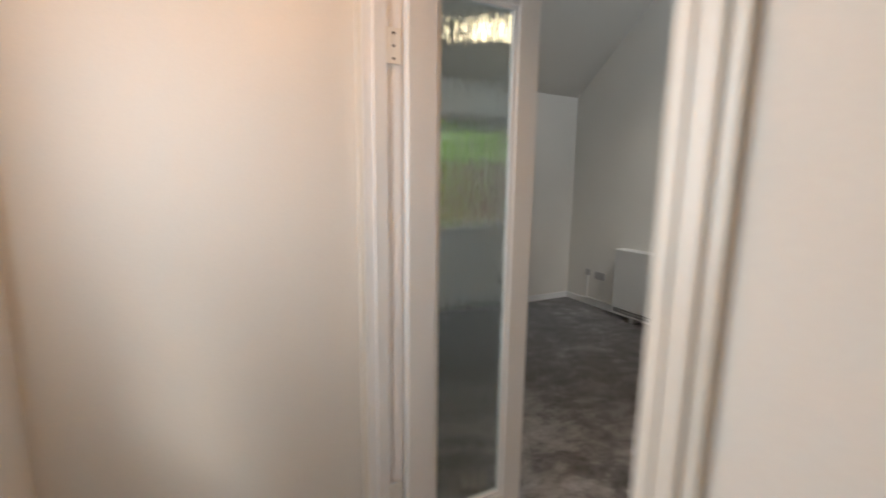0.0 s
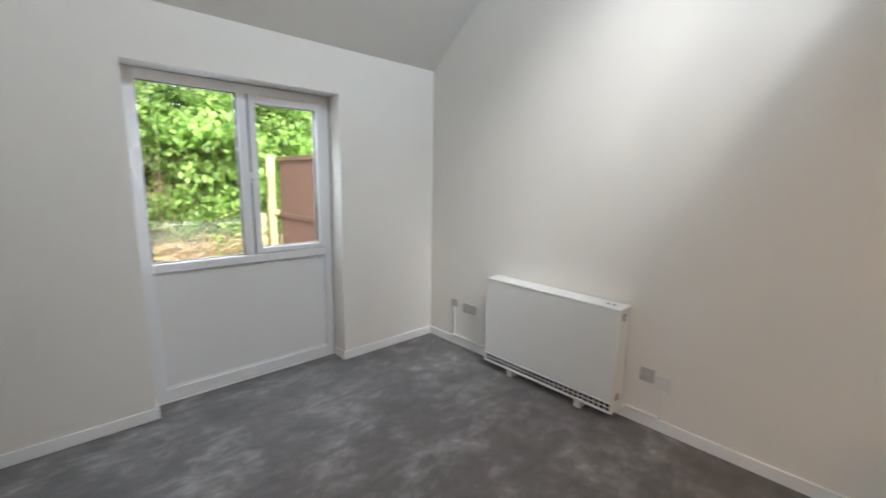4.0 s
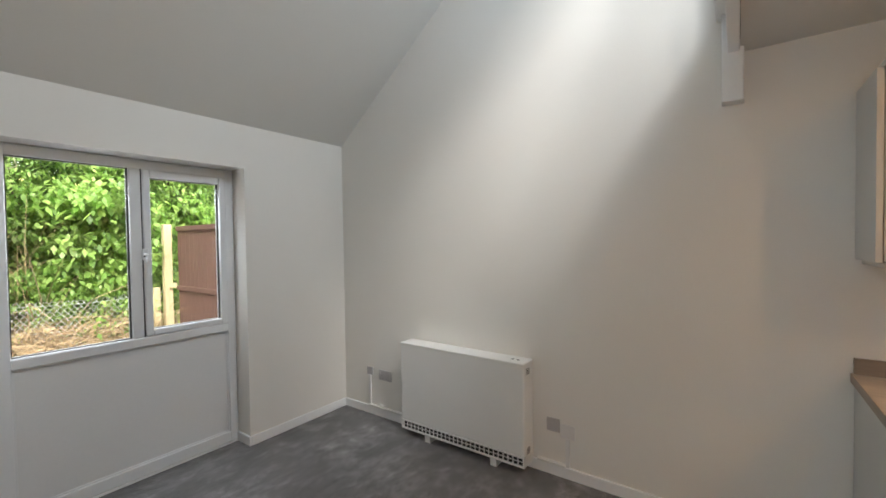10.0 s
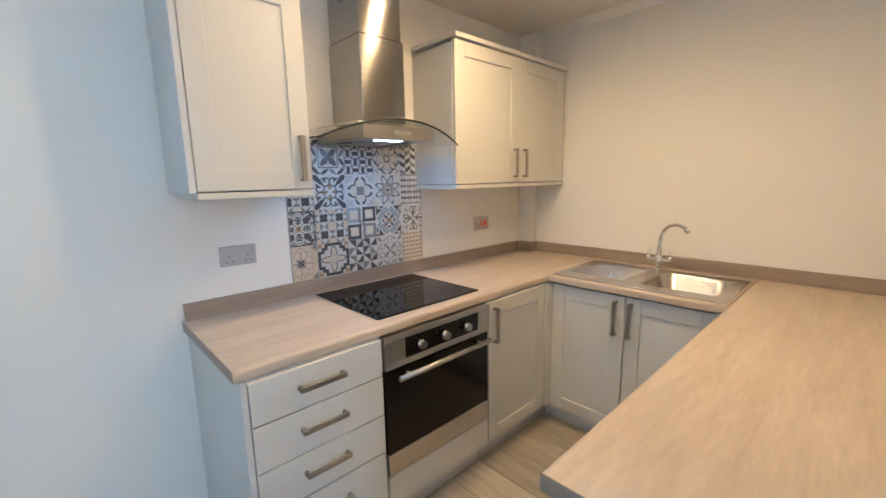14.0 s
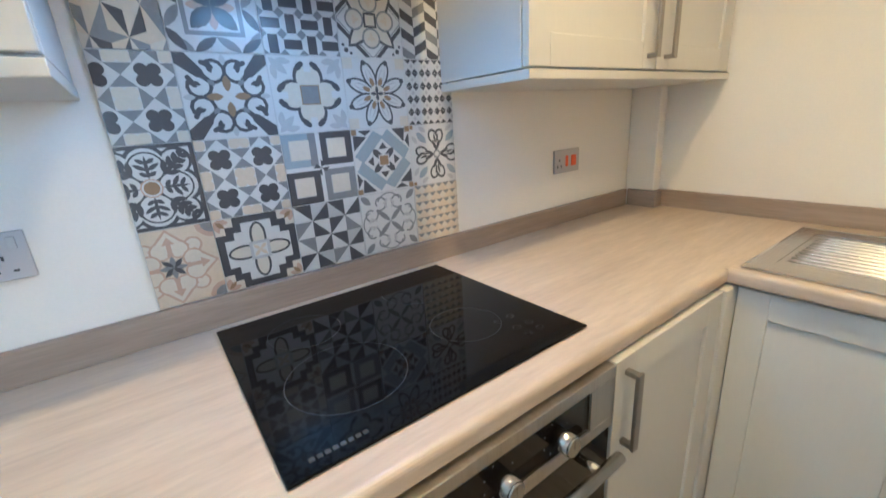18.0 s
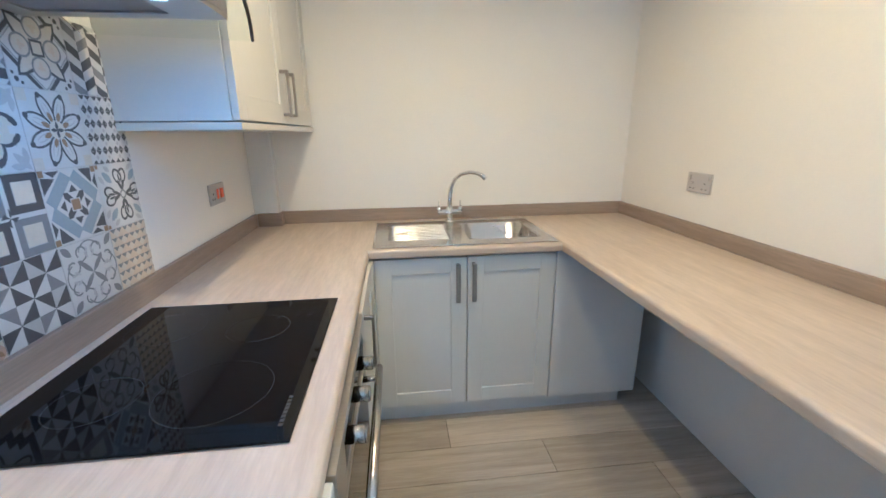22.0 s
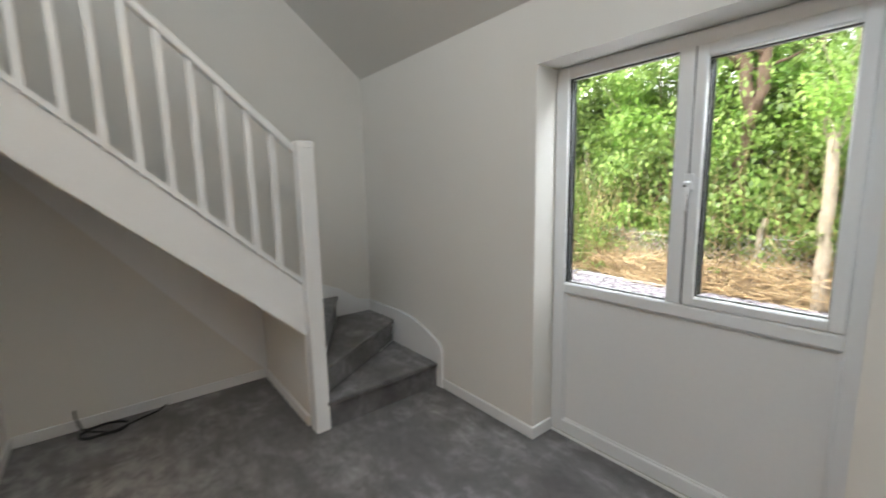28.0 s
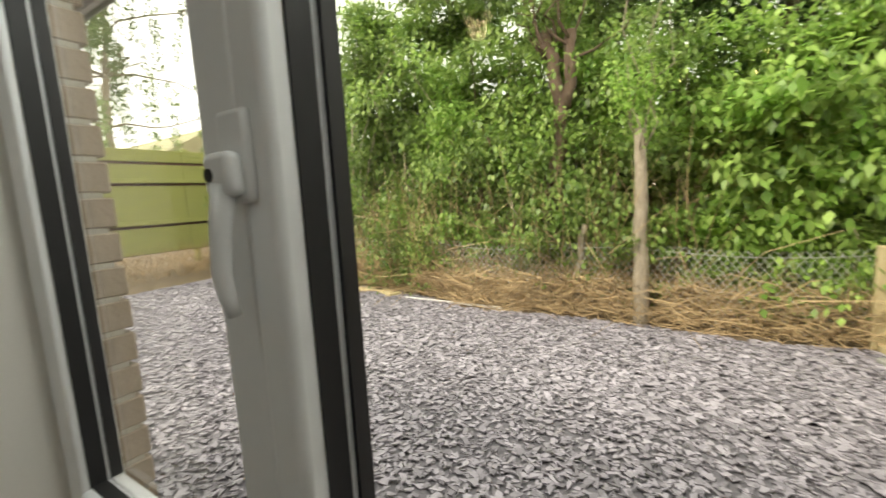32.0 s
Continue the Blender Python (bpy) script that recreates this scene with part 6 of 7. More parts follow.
gm = bmesh.new()
xs = [-5000, -400, -80, -40, -25] + [-18 + 0.8 * k for k in range(31)] + [12, 25, 80, 400, 5000]
ys = [6.06, 7, 8, 9, 9.6, 10, 10.4, 11, 11.6, 12.2, 13, 15, 20, 40, 120, 600, 5000]
grid = [[gm.verts.new((x, y, ground_z(x, y) - 0.02)) for x in xs] for y in ys]
for a, b in zip(grid, grid[1:]):
    for k in range(len(xs) - 1):
        gm.faces.new((a[k], a[k + 1], b[k + 1], b[k])).smooth = True
box(gm, (-5000, -5000, GZ - 0.4), (W_IN - 0.3, 6.06, GZ - 0.02))
box(gm, (0.35, -5000, GZ - 0.4), (5000, 6.06, GZ - 0.02))
box(gm, (W_IN - 0.3, -5000, GZ - 0.4), (0.35, S_IN - 0.3, GZ - 0.02))
structure("ground", gm, SOIL, "dry brown soil reaching away from the house", "ground")


def gravel_edge(x):
    """The back edge of the slate chippings."""
    return 10.5 + 0.06 * math.sin(2.1 * x) + (0.25 * (-x - 3.9) ** 0.8 if x < -3.9 else 0) - 0.05 * max(0, x)


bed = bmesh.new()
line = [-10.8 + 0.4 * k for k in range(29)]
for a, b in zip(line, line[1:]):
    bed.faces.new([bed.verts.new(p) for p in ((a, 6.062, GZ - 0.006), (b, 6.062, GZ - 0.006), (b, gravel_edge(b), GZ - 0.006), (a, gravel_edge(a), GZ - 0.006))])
structure("gravel_bed", bed, SLATE_BED_SHADED, "bed of purple-grey slate, darkened for the shade between chippings", "gravel")


def chips(name, count, inside, size, material, label):
    """Thin flakes strewn over an area, as one mesh."""
    rng = np.random.default_rng(5)
    verts, faces = [], []
    made = 0
    while made < count:
        x, y = rng.uniform(-10.8, 0.42), 6.07 + 5.9 * rng.random()
        if not inside(x, y):
            continue
        made += 1
        s = rng.uniform(*size) * (1.0 if y < 8.5 else 1.25)
        n = rng.integers(4, 7)
        ang = np.sort(rng.uniform(0, math.tau, n))
        rad = s * rng.uniform(0.6, 1.0, n)
        el = rng.uniform(0.5, 0.9)
        tilt, tw = rng.normal(0, 0.17), rng.normal(0, 0.17)
        yaw = rng.uniform(0, math.tau)
        px, py = rad * np.cos(ang), el * rad * np.sin(ang)
        qx, qy = px * math.cos(yaw) - py * math.sin(yaw), px * math.sin(yaw) + py * math.cos(yaw)
        z = GZ + rng.uniform(0.0, 0.014)
        k = len(verts)
        h = rng.uniform(0.004, 0.009)
        for up in (0, h):
            for i in range(n):
                verts.append((x + qx[i], y + qy[i], z + up + tilt * qx[i] + tw * qy[i]))
        faces.append(tuple(range(k + n, k + 2 * n)))
        for i in range(n):
            j = (i + 1) % n
            faces.append((k + i, k + j, k + n + j, k + n + i))
    me = bpy.data.meshes.new(name)
    me.from_pydata(verts, [], faces)
    me.materials.append(material)
    return tagged(new(name, me), label, "gravel", kind="stuff")


chips("slate_chippings", 50000, lambda x, y: y < gravel_edge(x) and x > -3.4 - (y - 6) * 3.4, (0.022, 0.048), SLATE, "loose purple-grey slate chippings")


def leaves_mesh(name, centres, size, material, parent, rng, per=1.0, flat=0.6, label=""):
    """Leaves as small folded quads about the given places (x, y, z, spread, count)."""
    cen = np.array([c[:3] for c in centres], float)
    spread = np.array([c[3] for c in centres], float)
    num = (np.array([c[4] for c in centres], float) * per).astype(int)
    cen, spread = np.repeat(cen, num, axis=0), np.repeat(spread, num)
    c = len(cen)
    pos = rng.normal(0, 1, (c, 3))
    pos /= np.maximum(np.linalg.norm(pos, axis=1, keepdims=True), 0.3)
    pos *= (rng.random((c, 1)) ** 0.4) * spread[:, None]
    yaw, pit = rng.normal(-math.pi / 2, 1.15, c), rng.normal(0.62, 0.5, c)
    s = (rng.uniform(0.55, 1.25, c) * size)[:, None]
    d = np.stack((np.cos(yaw) * np.cos(pit), np.sin(yaw) * np.cos(pit), -np.sin(pit)), 1)
    side = np.stack((-np.sin(yaw), np.cos(yaw), 0.25 * np.sin(pit * 3)), 1) * 0.6
    o = cen + pos * np.array((1, 1, max(flat, 0.75)))
    drop = np.array((0, 0, 0.12)) * s
    v = np.stack((o, o + 0.45 * s * (d + side), o + s * d - drop, o + 0.45 * s * (d - side)), 1).reshape(-1, 3)
    me = bpy.data.meshes.new(name)
    me.vertices.add(4 * c)
    me.vertices.foreach_set("co", v.ravel())
    me.loops.add(4 * c)
    me.loops.foreach_set("vertex_index", np.arange(4 * c))
    me.polygons.add(c)
    me.polygons.foreach_set("loop_start", np.arange(0, 4 * c, 4))
    me.update(calc_edges=True)
    me.materials.append(material)
    ob = new(name, me)
    ob.parent = parent
    ob.matrix_parent_inverse = Matrix.Translation(-parent.location)
    if label:
        ob["label"] = label
    return ob


def limb(bm, rng, a, b, r0, r1, bend=0.12, n=6):
    a, b = np.array(a, float), np.array(b, float)
    pts = [a + (b - a) * t + (rng.normal(0, bend, 3) if 0 < t < 1 else 0) for t in np.linspace(0, 1, n)]
    tube(bm, [tuple(p) for p in pts], r0, 7, [r0 + (r1 - r0) * k / (n - 1) for k in range(n)])
    return pts


def shrub(seed, x, y, w, h, material, label, leaf=0.07, clumps=26, per=105, stems=9, base=0.0, category="shrub", lean=0.0):
    rng = np.random.default_rng(seed)
    z0 = ground_z(x, y)
    t = thing("shrub", (x, y, z0), label, category, "hedgerow shrubs")
    bm = bmesh.new()
    tips = []
    for k in range(stems):
        a = rng.uniform(0, math.tau)
        bx, by = x + 0.15 * w * math.cos(a), y + 0.1 * w * math.sin(a)
        tx, ty = x + rng.uniform(-0.5, 0.5) * w + lean, y + rng.uniform(-0.35, 0.35) * w
        tz = z0 + h * rng.uniform(0.55, 1.0)
        pts = limb(bm, rng, (bx, by, z0 - 0.05), (tx, ty, tz), rng.uniform(0.012, 0.028), 0.006, 0.05 * h)
        tips += [tuple(p) for p in pts[2:]]
    part("stems", bm, BARK if seed % 2 else PALE_BARK, t)
    cl = []
    for k in range(clumps):
        if k < len(tips) and rng.random() < 0.7:
            c = tips[k]
        else:
            c = (x + rng.normal(0, 0.28) * w, y + rng.normal(0, 0.2) * w, z0 + base + (h - base) * rng.random() ** 0.75)
        cl.append((c[0], c[1], max(c[2], z0 + 0.1), rng.uniform(0.16, 0.34) * min(1.5, w) , per))
    leaves_mesh("foliage", cl, leaf, material, t, rng)
    return t


def tree(seed, x, y, h, crown_w, crown_lo, material, label, r=0.09, clumps=40, per=110, leaf=0.075, bark=None, leanx=0.0):
    rng = np.random.default_rng(seed)
    z0 = ground_z(x, y)
    t = thing("tree", (x, y, z0), label, "tree", "hedgerow trees")
    bm = bmesh.new()
    trunk = limb(bm, rng, (x, y, z0 - 0.1), (x + leanx, y + 0.1, z0 + h * 0.85), r, r * 0.35, 0.025, 8)
    part("trunk", bm, bark or BARK, t)
    tips = []
    bm = bmesh.new()
    for k in range(11):
        p = trunk[rng.integers(3, 8)]
        a = rng.uniform(0, math.tau)
        q = (p[0] + math.cos(a) * crown_w * rng.uniform(0.4, 0.95), p[1] + math.sin(a) * crown_w * rng.uniform(0.3, 0.8), min(z0 + h, p[2] + rng.uniform(0.1, 0.9)))
        pts = limb(bm, rng, tuple(p), q, r * 0.35, 0.008, 0.07)
        tips += [tuple(v) for v in pts[2:]]
    part("limbs", bm, bark or BARK, t)
    cl = []
    for k in range(clumps):
        c = tips[rng.integers(0, len(tips))] if rng.random() < 0.6 else (x + leanx + rng.normal(0, 0.4) * crown_w, y + rng.normal(0, 0.35) * crown_w, z0 + crown_lo + (h - crown_lo) * rng.random())
        cl.append((c[0] + rng.normal(0, 0.15), c[1] + rng.normal(0, 0.15), max(c[2], z0 + crown_lo), rng.uniform(0.2, 0.42), per))
    leaves_mesh("crown", cl, leaf, material, t, rng)
    return t


# hedgerow beyond the wire fence
rng = np.random.default_rng(11)
pt = thing("tree", (-1.72, 10.6, GZ), "pale broken trunk with thin leafy shoots at the gravel edge", "tree", "hedgerow trees")
bm = bmesh.new()
limb(bm, rng, (-1.71, 10.6, GZ - 0.1), (-1.75, 10.62, 2.02), 0.090, 0.055, 0.012, 9)
part("trunk", bm, PALE_BARK, pt)
bm, tips = bmesh.new(), []
for k in range(6):
    a = rng.uniform(0, math.tau)
    tips += [tuple(v) for v in limb(bm, rng, (-1.75 + 0.04 * math.cos(a), 10.62, 1.7 + 0.25 * rng.random()), (-1.75 + 0.28 * math.cos(a), 10.65 + 0.25 * math.sin(a), rng.uniform(2.6, 3.9)), 0.010, 0.004, 0.07)[2:]]
part("limbs", bm, PALE_BARK, pt)
leaves_mesh("crown", [(p[0], p[1], p[2], 0.24, 70) for p in tips] + [(-1.74, 10.75, 1.9 + 0.08 * k, 0.22, 30) for k in range(16)], 0.06, LEAF, pt, rng)
rng = np.random.default_rng(12)
ft = thing("tree", (-3.05, 11.1, GZ), "gnarled brown forked tree with broken tops", "tree", "hedgerow trees")
bm = bmesh.new()
limb(bm, rng, (-3.08, 11.1, GZ - 0.1), (-2.71, 11.2, 2.60), 0.11, 0.085, 0.025, 9)
limb(bm, rng, (-2.73, 11.2, 2.45), (-2.93, 11.25, 3.45), 0.085, 0.085, 0.025, 7)
limb(bm, rng, (-2.69, 11.2, 2.45), (-2.62, 11.25, 3.40), 0.08, 0.075, 0.025, 7)
part("trunk", bm, BARK, ft)
bm, tips = bmesh.new(), []
for k in range(14):
    a, x0, z0 = rng.uniform(0, math.tau), (-2.97, -2.63)[k % 2], 3.0 + 0.3 * rng.random()
    tips += [tuple(v) for v in limb(bm, rng, (x0, 11.25, z0), (x0 + 0.7 * math.cos(a), 11.3 + 0.6 * math.sin(a), z0 + rng.uniform(0.4, 2.0)), 0.022, 0.006, 0.08)[2:]]
part("limbs", bm, BARK, ft)
leaves_mesh("crown", [(p[0], p[1] + 0.2, p[2] + 0.1, 0.3, 70) for p in tips] + [(-2.8 + rng.normal(0, 0.28), 11.0 + 0.1 * rng.random(), 0.7 + 0.075 * k, 0.17, 26) for k in range(26)], 0.085, LEAF_MID, ft, rng)
tree(13, -3.1, 13.00, 6.0, 2.0, 2.2, LEAF_MID, "tall leafy tree behind the hedgerow", 0.12, 120, 160, 0.085, BARK, -0.3)
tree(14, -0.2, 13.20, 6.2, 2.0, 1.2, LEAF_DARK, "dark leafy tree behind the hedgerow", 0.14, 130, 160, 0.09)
tree(15, 0.72, 11.85, 6.0, 1.3, 2.4, LEAF, "brown-trunked tree beside the timber fence", 0.15, 90, 150, 0.085, BARK, 0.05)
tree(16, -5.2, 12.60, 5.6, 1.8, 1.6, LEAF_MID, "leafy hedgerow tree with thin limbs", 0.09, 200, 150, 0.09)
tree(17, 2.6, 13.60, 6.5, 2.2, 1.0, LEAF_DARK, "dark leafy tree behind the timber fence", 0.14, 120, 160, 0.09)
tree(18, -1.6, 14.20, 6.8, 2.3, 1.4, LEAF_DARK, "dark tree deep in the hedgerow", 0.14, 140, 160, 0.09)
shrub(21, -0.55, 11.50, 1.5, 2.5, LEAF, "bright green leafy shrub behind the wire fence", 0.145, 120, 100, 9)
shrub(22, 0.45, 11.60, 1.2, 2.0, LEAF, "bright green bramble by the timber fence", 0.11, 90, 120, 7)
shrub(23, -1.9, 11.40, 1.4, 2.2, LEAF_MID, "mid-green shrub with bare stems", 0.095, 85, 110, 12, 0.15)
shrub(24, -2.9, 11.30, 1.5, 2.3, LEAF_MID, "twiggy green shrub with pale stems", 0.09, 80, 105, 20, 0.2)
shrub(25, -3.9, 11.40, 1.6, 2.4, LEAF_MID, "tall twiggy shrub with pale stems", 0.09, 85, 105, 20, 0.2)
shrub(26, -4.9, 11.70, 1.6, 2.5, LEAF, "leafy green hedgerow shrub", 0.095, 90, 110, 14, 0.1)
shrub(27, -5.0, 11.20, 0.8, 0.9, LEAF_MID, "low dense green bush at the gravel edge", 0.05, 60, 160, 6)
shrub(28, -6.3, 12.00, 2.0, 4.8, LEAF_MID, "leafy green hedgerow shrub", 0.10, 190, 150, 10, 0.2)
shrub(29, -7.8, 12.40, 2.0, 4.0, LEAF, "leafy green shrub beside the weathered fence", 0.09, 150, 140, 10, 0.2)
shrub(30, 1.5, 11.50, 1.4, 2.4, LEAF, "green leafy shrub beyond the timber fence", 0.11, 80, 120, 8)
shrub(31, -9.5, 13.00, 1.7, 3.4, LEAF, "overhanging green shrub by the weathered fence", 0.085, 70, 130, 8, 1.0)
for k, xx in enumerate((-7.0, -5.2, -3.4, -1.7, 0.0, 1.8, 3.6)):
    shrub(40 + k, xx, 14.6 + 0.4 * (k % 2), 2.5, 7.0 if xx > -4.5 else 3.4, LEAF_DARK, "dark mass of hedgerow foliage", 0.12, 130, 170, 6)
shrub(50, 4.4, 12.10, 2.2, 3.4, LEAF_MID, "green foliage beyond the timber fence", 0.09, 110, 140, 8)

for k, (xx, yy, ww, hh, mat) in enumerate(((-4.4, 11.7, 1.5, 3.4, LEAF), (-3.4, 11.9, 1.5, 3.6, LEAF_MID), (-2.3, 11.8, 1.4, 3.2, LEAF), (-1.2, 11.9, 1.5, 3.2, LEAF), (-0.2, 11.8, 1.4, 2.9, LEAF), (0.9, 12.0, 1.5, 3.2, LEAF_MID), (-5.6, 12.3, 1.6, 3.4, LEAF_MID), (2.2, 12.2, 1.7, 3.4, LEAF))):
    shrub(60 + k, xx, yy, ww, hh, mat, "tall leafy shrub filling the hedgerow", 0.105, 95, 120, 14, 0.05)

shrub(70, -10.2, 11.8, 1.5, 3.1, LEAF_MID, "overhanging green shrub against the weathered fence", 0.08, 60, 130, 8, 1.3)
shrub(71, -8.2, 2.3, 2.6, 2.3, LEAF, "green hedge outside the front door", 0.08, 110, 120, 8)
shrub(72, -7.9, 3.9, 2.2, 2.2, LEAF, "green hedge outside the front door", 0.08, 90, 120, 8)

for k, xx in enumerate((-5.2, -4.0, -2.4, -0.9, 0.2)):
    shrub(80 + k, xx, 11.25 + 0.1 * (k % 2), 1.2, 1.3, LEAF if k % 2 else LEAF_MID, "low leafy growth behind the wire fence", 0.085, 46, 100, 8, 0.1)

# broken stump and a forked branch
rng = np.random.default_rng(77)
bm = bmesh.new()
limb(bm, rng, (-2.52, 10.85, GZ), (-2.36, 10.82, 0.98), 0.055, 0.04, 0.02)
solid("tree_stump", bm, PALE_BARK, "broken pale tree stump leaning in the hedgerow", "stump")

# dry stalks under the fence
def stalks(name, count, x0, x1, y0, y1, length, rise, material, label, r=0.0045, seed=9, edge=True):
    rng = np.random.default_rng(seed)
    verts, faces = [], []
    for _ in range(count):
        x, y = rng.uniform(x0, x1), rng.uniform(y0, y1)
        if edge and y < gravel_edge(x) - 0.02:
            y = gravel_edge(x) + 0.02 + 0.1 * rng.random()
        a, p, l = rng.uniform(0, math.tau), abs(rng.normal(0, rise)), length * rng.uniform(0.4, 1.2)
        d = np.array((math.cos(a) * math.cos(p), math.sin(a) * math.cos(p) * 0.6, math.sin(p)))
        o = np.array((x, y, ground_z(x, y) + 0.42 * rng.random() ** 1.6))
        s = np.array((-d[1], d[0], 0.0)) * r / max(1e-3, math.hypot(d[0], d[1]))
        m = o + 0.55 * l * d + rng.normal(0, 0.06 * l, 3)
        e = o + l * d + np.array((0, 0, -0.2 * l * rng.random()))
        k = len(verts)
        up = np.array((0, 0, r))
        for c, w in ((o, 1.0), (m, 0.8), (e, 0.3)):
            verts += [tuple(c + s * w), tuple(c - s * w), tuple(c + up * 1.6 * w)]
        for j in (0, 3):
            faces += [(k + j, k + j + 1, k + j + 4, k + j + 3), (k + j + 1, k + j + 2, k + j + 5, k + j + 4), (k + j + 2, k + j, k + j + 3, k + j + 5)]
    me = bpy.data.meshes.new(name)
    me.from_pydata(verts, [], faces)
    me.materials.append(material)
    return tagged(new(name, me), label, "dry stalks", kind="stuff")


stalks("dry_grass", 20000, -10.4, 0.4, 10.45, 11.8, 0.42, 0.75, STRAW, "matted dry brown stalks under the wire fence")
stalks("bare_twigs", 1500, -10.4, 0.4, 10.7, 11.8, 0.8, 0.85, TWIG, "bare brown twigs tangled in the wire fence", 0.004, 10)
stalks("tall_stems", 1300, -6.4, -1.2, 10.8, 11.5, 1.9, 1.25, STRAW, "tall pale dead stems in the hedgerow", 0.006, 12)

stalks("bank_grass", 2600, -10.95, -10.3, 7.0, 13.5, 0.3, 0.9, STRAW, "dry tufts of grass below the weathered fence", 0.004, 13, False)
weeds = thing("weeds", (-3, 10.95, GZ), "low green weeds among the dry stalks", "weeds", kind="stuff")
rng = np.random.default_rng(33)
leaves_mesh("foliage", [(rng.uniform(-9.0, 0.3), rng.uniform(10.7, 11.4), rng.uniform(0.0, 0.55), rng.uniform(0.06, 0.16), 34) for k in range(130)], 0.055, LEAF_MID, weeds, rng)

# wire mesh fence
wf = thing("wire_fence", (-3, 10.75, GZ), "sagging galvanised chain-link fence along the hedgerow", "fence")
bm = bmesh.new()
FX_A, FX_B, FZ = -9.6, 0.33, 0.86
def fence_y(x):
    return 10.76 + 0.05 * math.sin(1.7 * x) + (0.25 * (-x - 3.9) ** 0.8 if x < -3.9 else 0)
def wire(bm, p, q, w=0.0022):
    p, q = Vector(p), Vector(q)
    s = (q - p).cross(Vector((0, 1, 0.2))).normalized() * w
    d = Vector((0, w, 0))
    v = [bm.verts.new(c) for c in (p + s, p - s, p + d, q + s, q - s, q + d)]
    for a, b in ((0, 1), (1, 2), (2, 0)):
        bm.faces.new((v[a], v[b], v[b + 3], v[a + 3]))
pitch = 0.075
k = FX_A
while k < FX_B + 0.9:
    for s in (1, -1):
        x0 = k if s > 0 else k
        x1 = x0 - s * (FZ - 0.02) * 0.75
        z_a, z_b, xa, xb = GZ + 0.02, GZ + FZ, x0, x1
        n = 6
        prev = None
        for j in range(n + 1):
            t = j / n
            xx = xa + (xb - xa) * t
            pt = (xx, fence_y(xx) + 0.02 * math.sin(9 * xx), z_a + (z_b - z_a) * t + 0.03 * math.sin(2.3 * xx) * t)
            if prev and FX_A < xx < FX_B and FX_A < prev[0] < FX_B:
                wire(bm, prev, pt)
            prev = pt
    k += pitch
part("mesh", bm, WIRE, wf, "diamond wire mesh")
bm = bmesh.new()
for z in (GZ + 0.8, GZ + 0.42):
    xx = FX_A
    while xx < FX_B:
        wire(bm, (xx, fence_y(xx), z + 0.03 * math.sin(2.3 * xx)), (xx + 0.25, fence_y(xx + 0.25), z + 0.03 * math.sin(2.3 * (xx + 0.25))), 0.003)
        xx += 0.25
part("line_wire", bm, WIRE, wf)
part("post", boxes(((0.11, 10.56, GZ - 0.1), (0.20, 10.65, 0.80)), bevel=0.006), PALE_POST, wf, "pale new timber post")

# brown timber fence running back to the house
bf = thing("timber_fence", (0.5, 8.5, GZ), "dark brown boarded timber fence with pale posts", "fence")
FXP = 0.47
part("post", boxes(((FXP - 0.20, 10.56, GZ - 0.1), (FXP - 0.08, 10.67, 1.85)), bevel=0.006), PALE_POST, bf, "tall pale timber post")
part("post", boxes(((FXP - 0.04, 8.3, GZ - 0.1), (FXP + 0.06, 8.4, 1.80)), bevel=0.006), FENCE_B, bf)
part("block", boxes(((FXP - 0.32, 10.46, GZ - 0.02), (FXP - 0.05, 10.55, GZ + 0.07)), bevel=0.004), PALE_POST, bf)
part("block", boxes(((FXP - 0.14, 10.51, 0.78), (FXP - 0.04, 10.559, 0.86)), bevel=0.004), PALE_POST, bf)
y = 6.2
while y < 10.45:
    if not 8.22 < y < 8.42:
        bm = boxes(((FXP, y, GZ + 0.05), (FXP + 0.016, y + 0.143, 1.74)), bevel=0.002)
        part("board", bm, FENCE_B, bf)
    y += 0.15
for z in (0.05, 0.74, 1.74):
    part("rail", boxes(((FXP - 0.035, 6.2, z), (FXP - 0.0005, 10.53, z + 0.075)), bevel=0.003), FENCE_B, bf)

# weathered boarded fence to the west
gf = thing("boarded_fence", (-10.98, 9.8, 0.3), "weathered green-tinged boarded fence on the bank", "fence")
for z0, z1 in ((0.52, 1.06), (1.12, 1.93), (1.99, 2.37), (2.43, 2.68)):
    for k in range(5):
        part("board", boxes(((-11.0, 6.2 + 2.16 * k, z0), (-10.97, 8.354 + 2.16 * k, z1)), bevel=0.004), FENCE_G, gf)
for z in (1.12, 1.99):
    part("rail", boxes(((-10.969, 6.2, z), (-10.92, 17.0, z + 0.09)), bevel=0.004), FENCE_G, gf)
# dark sheet added behind the boards to give the gaps their shade
part("gap_shade", boxes(((-11.005, 6.2, 0.5), (-11.0005, 17.0, 2.6))), FENCE_B, gf, "added dark sheet standing in for shade in the gaps")
for y in (6.3, 8.4, 10.6, 12.8):
    part("post", boxes(((-11.1, y, 0.1), (-11.005, y + 0.1, 2.74)), bevel=0.005), FENCE_G, gf)

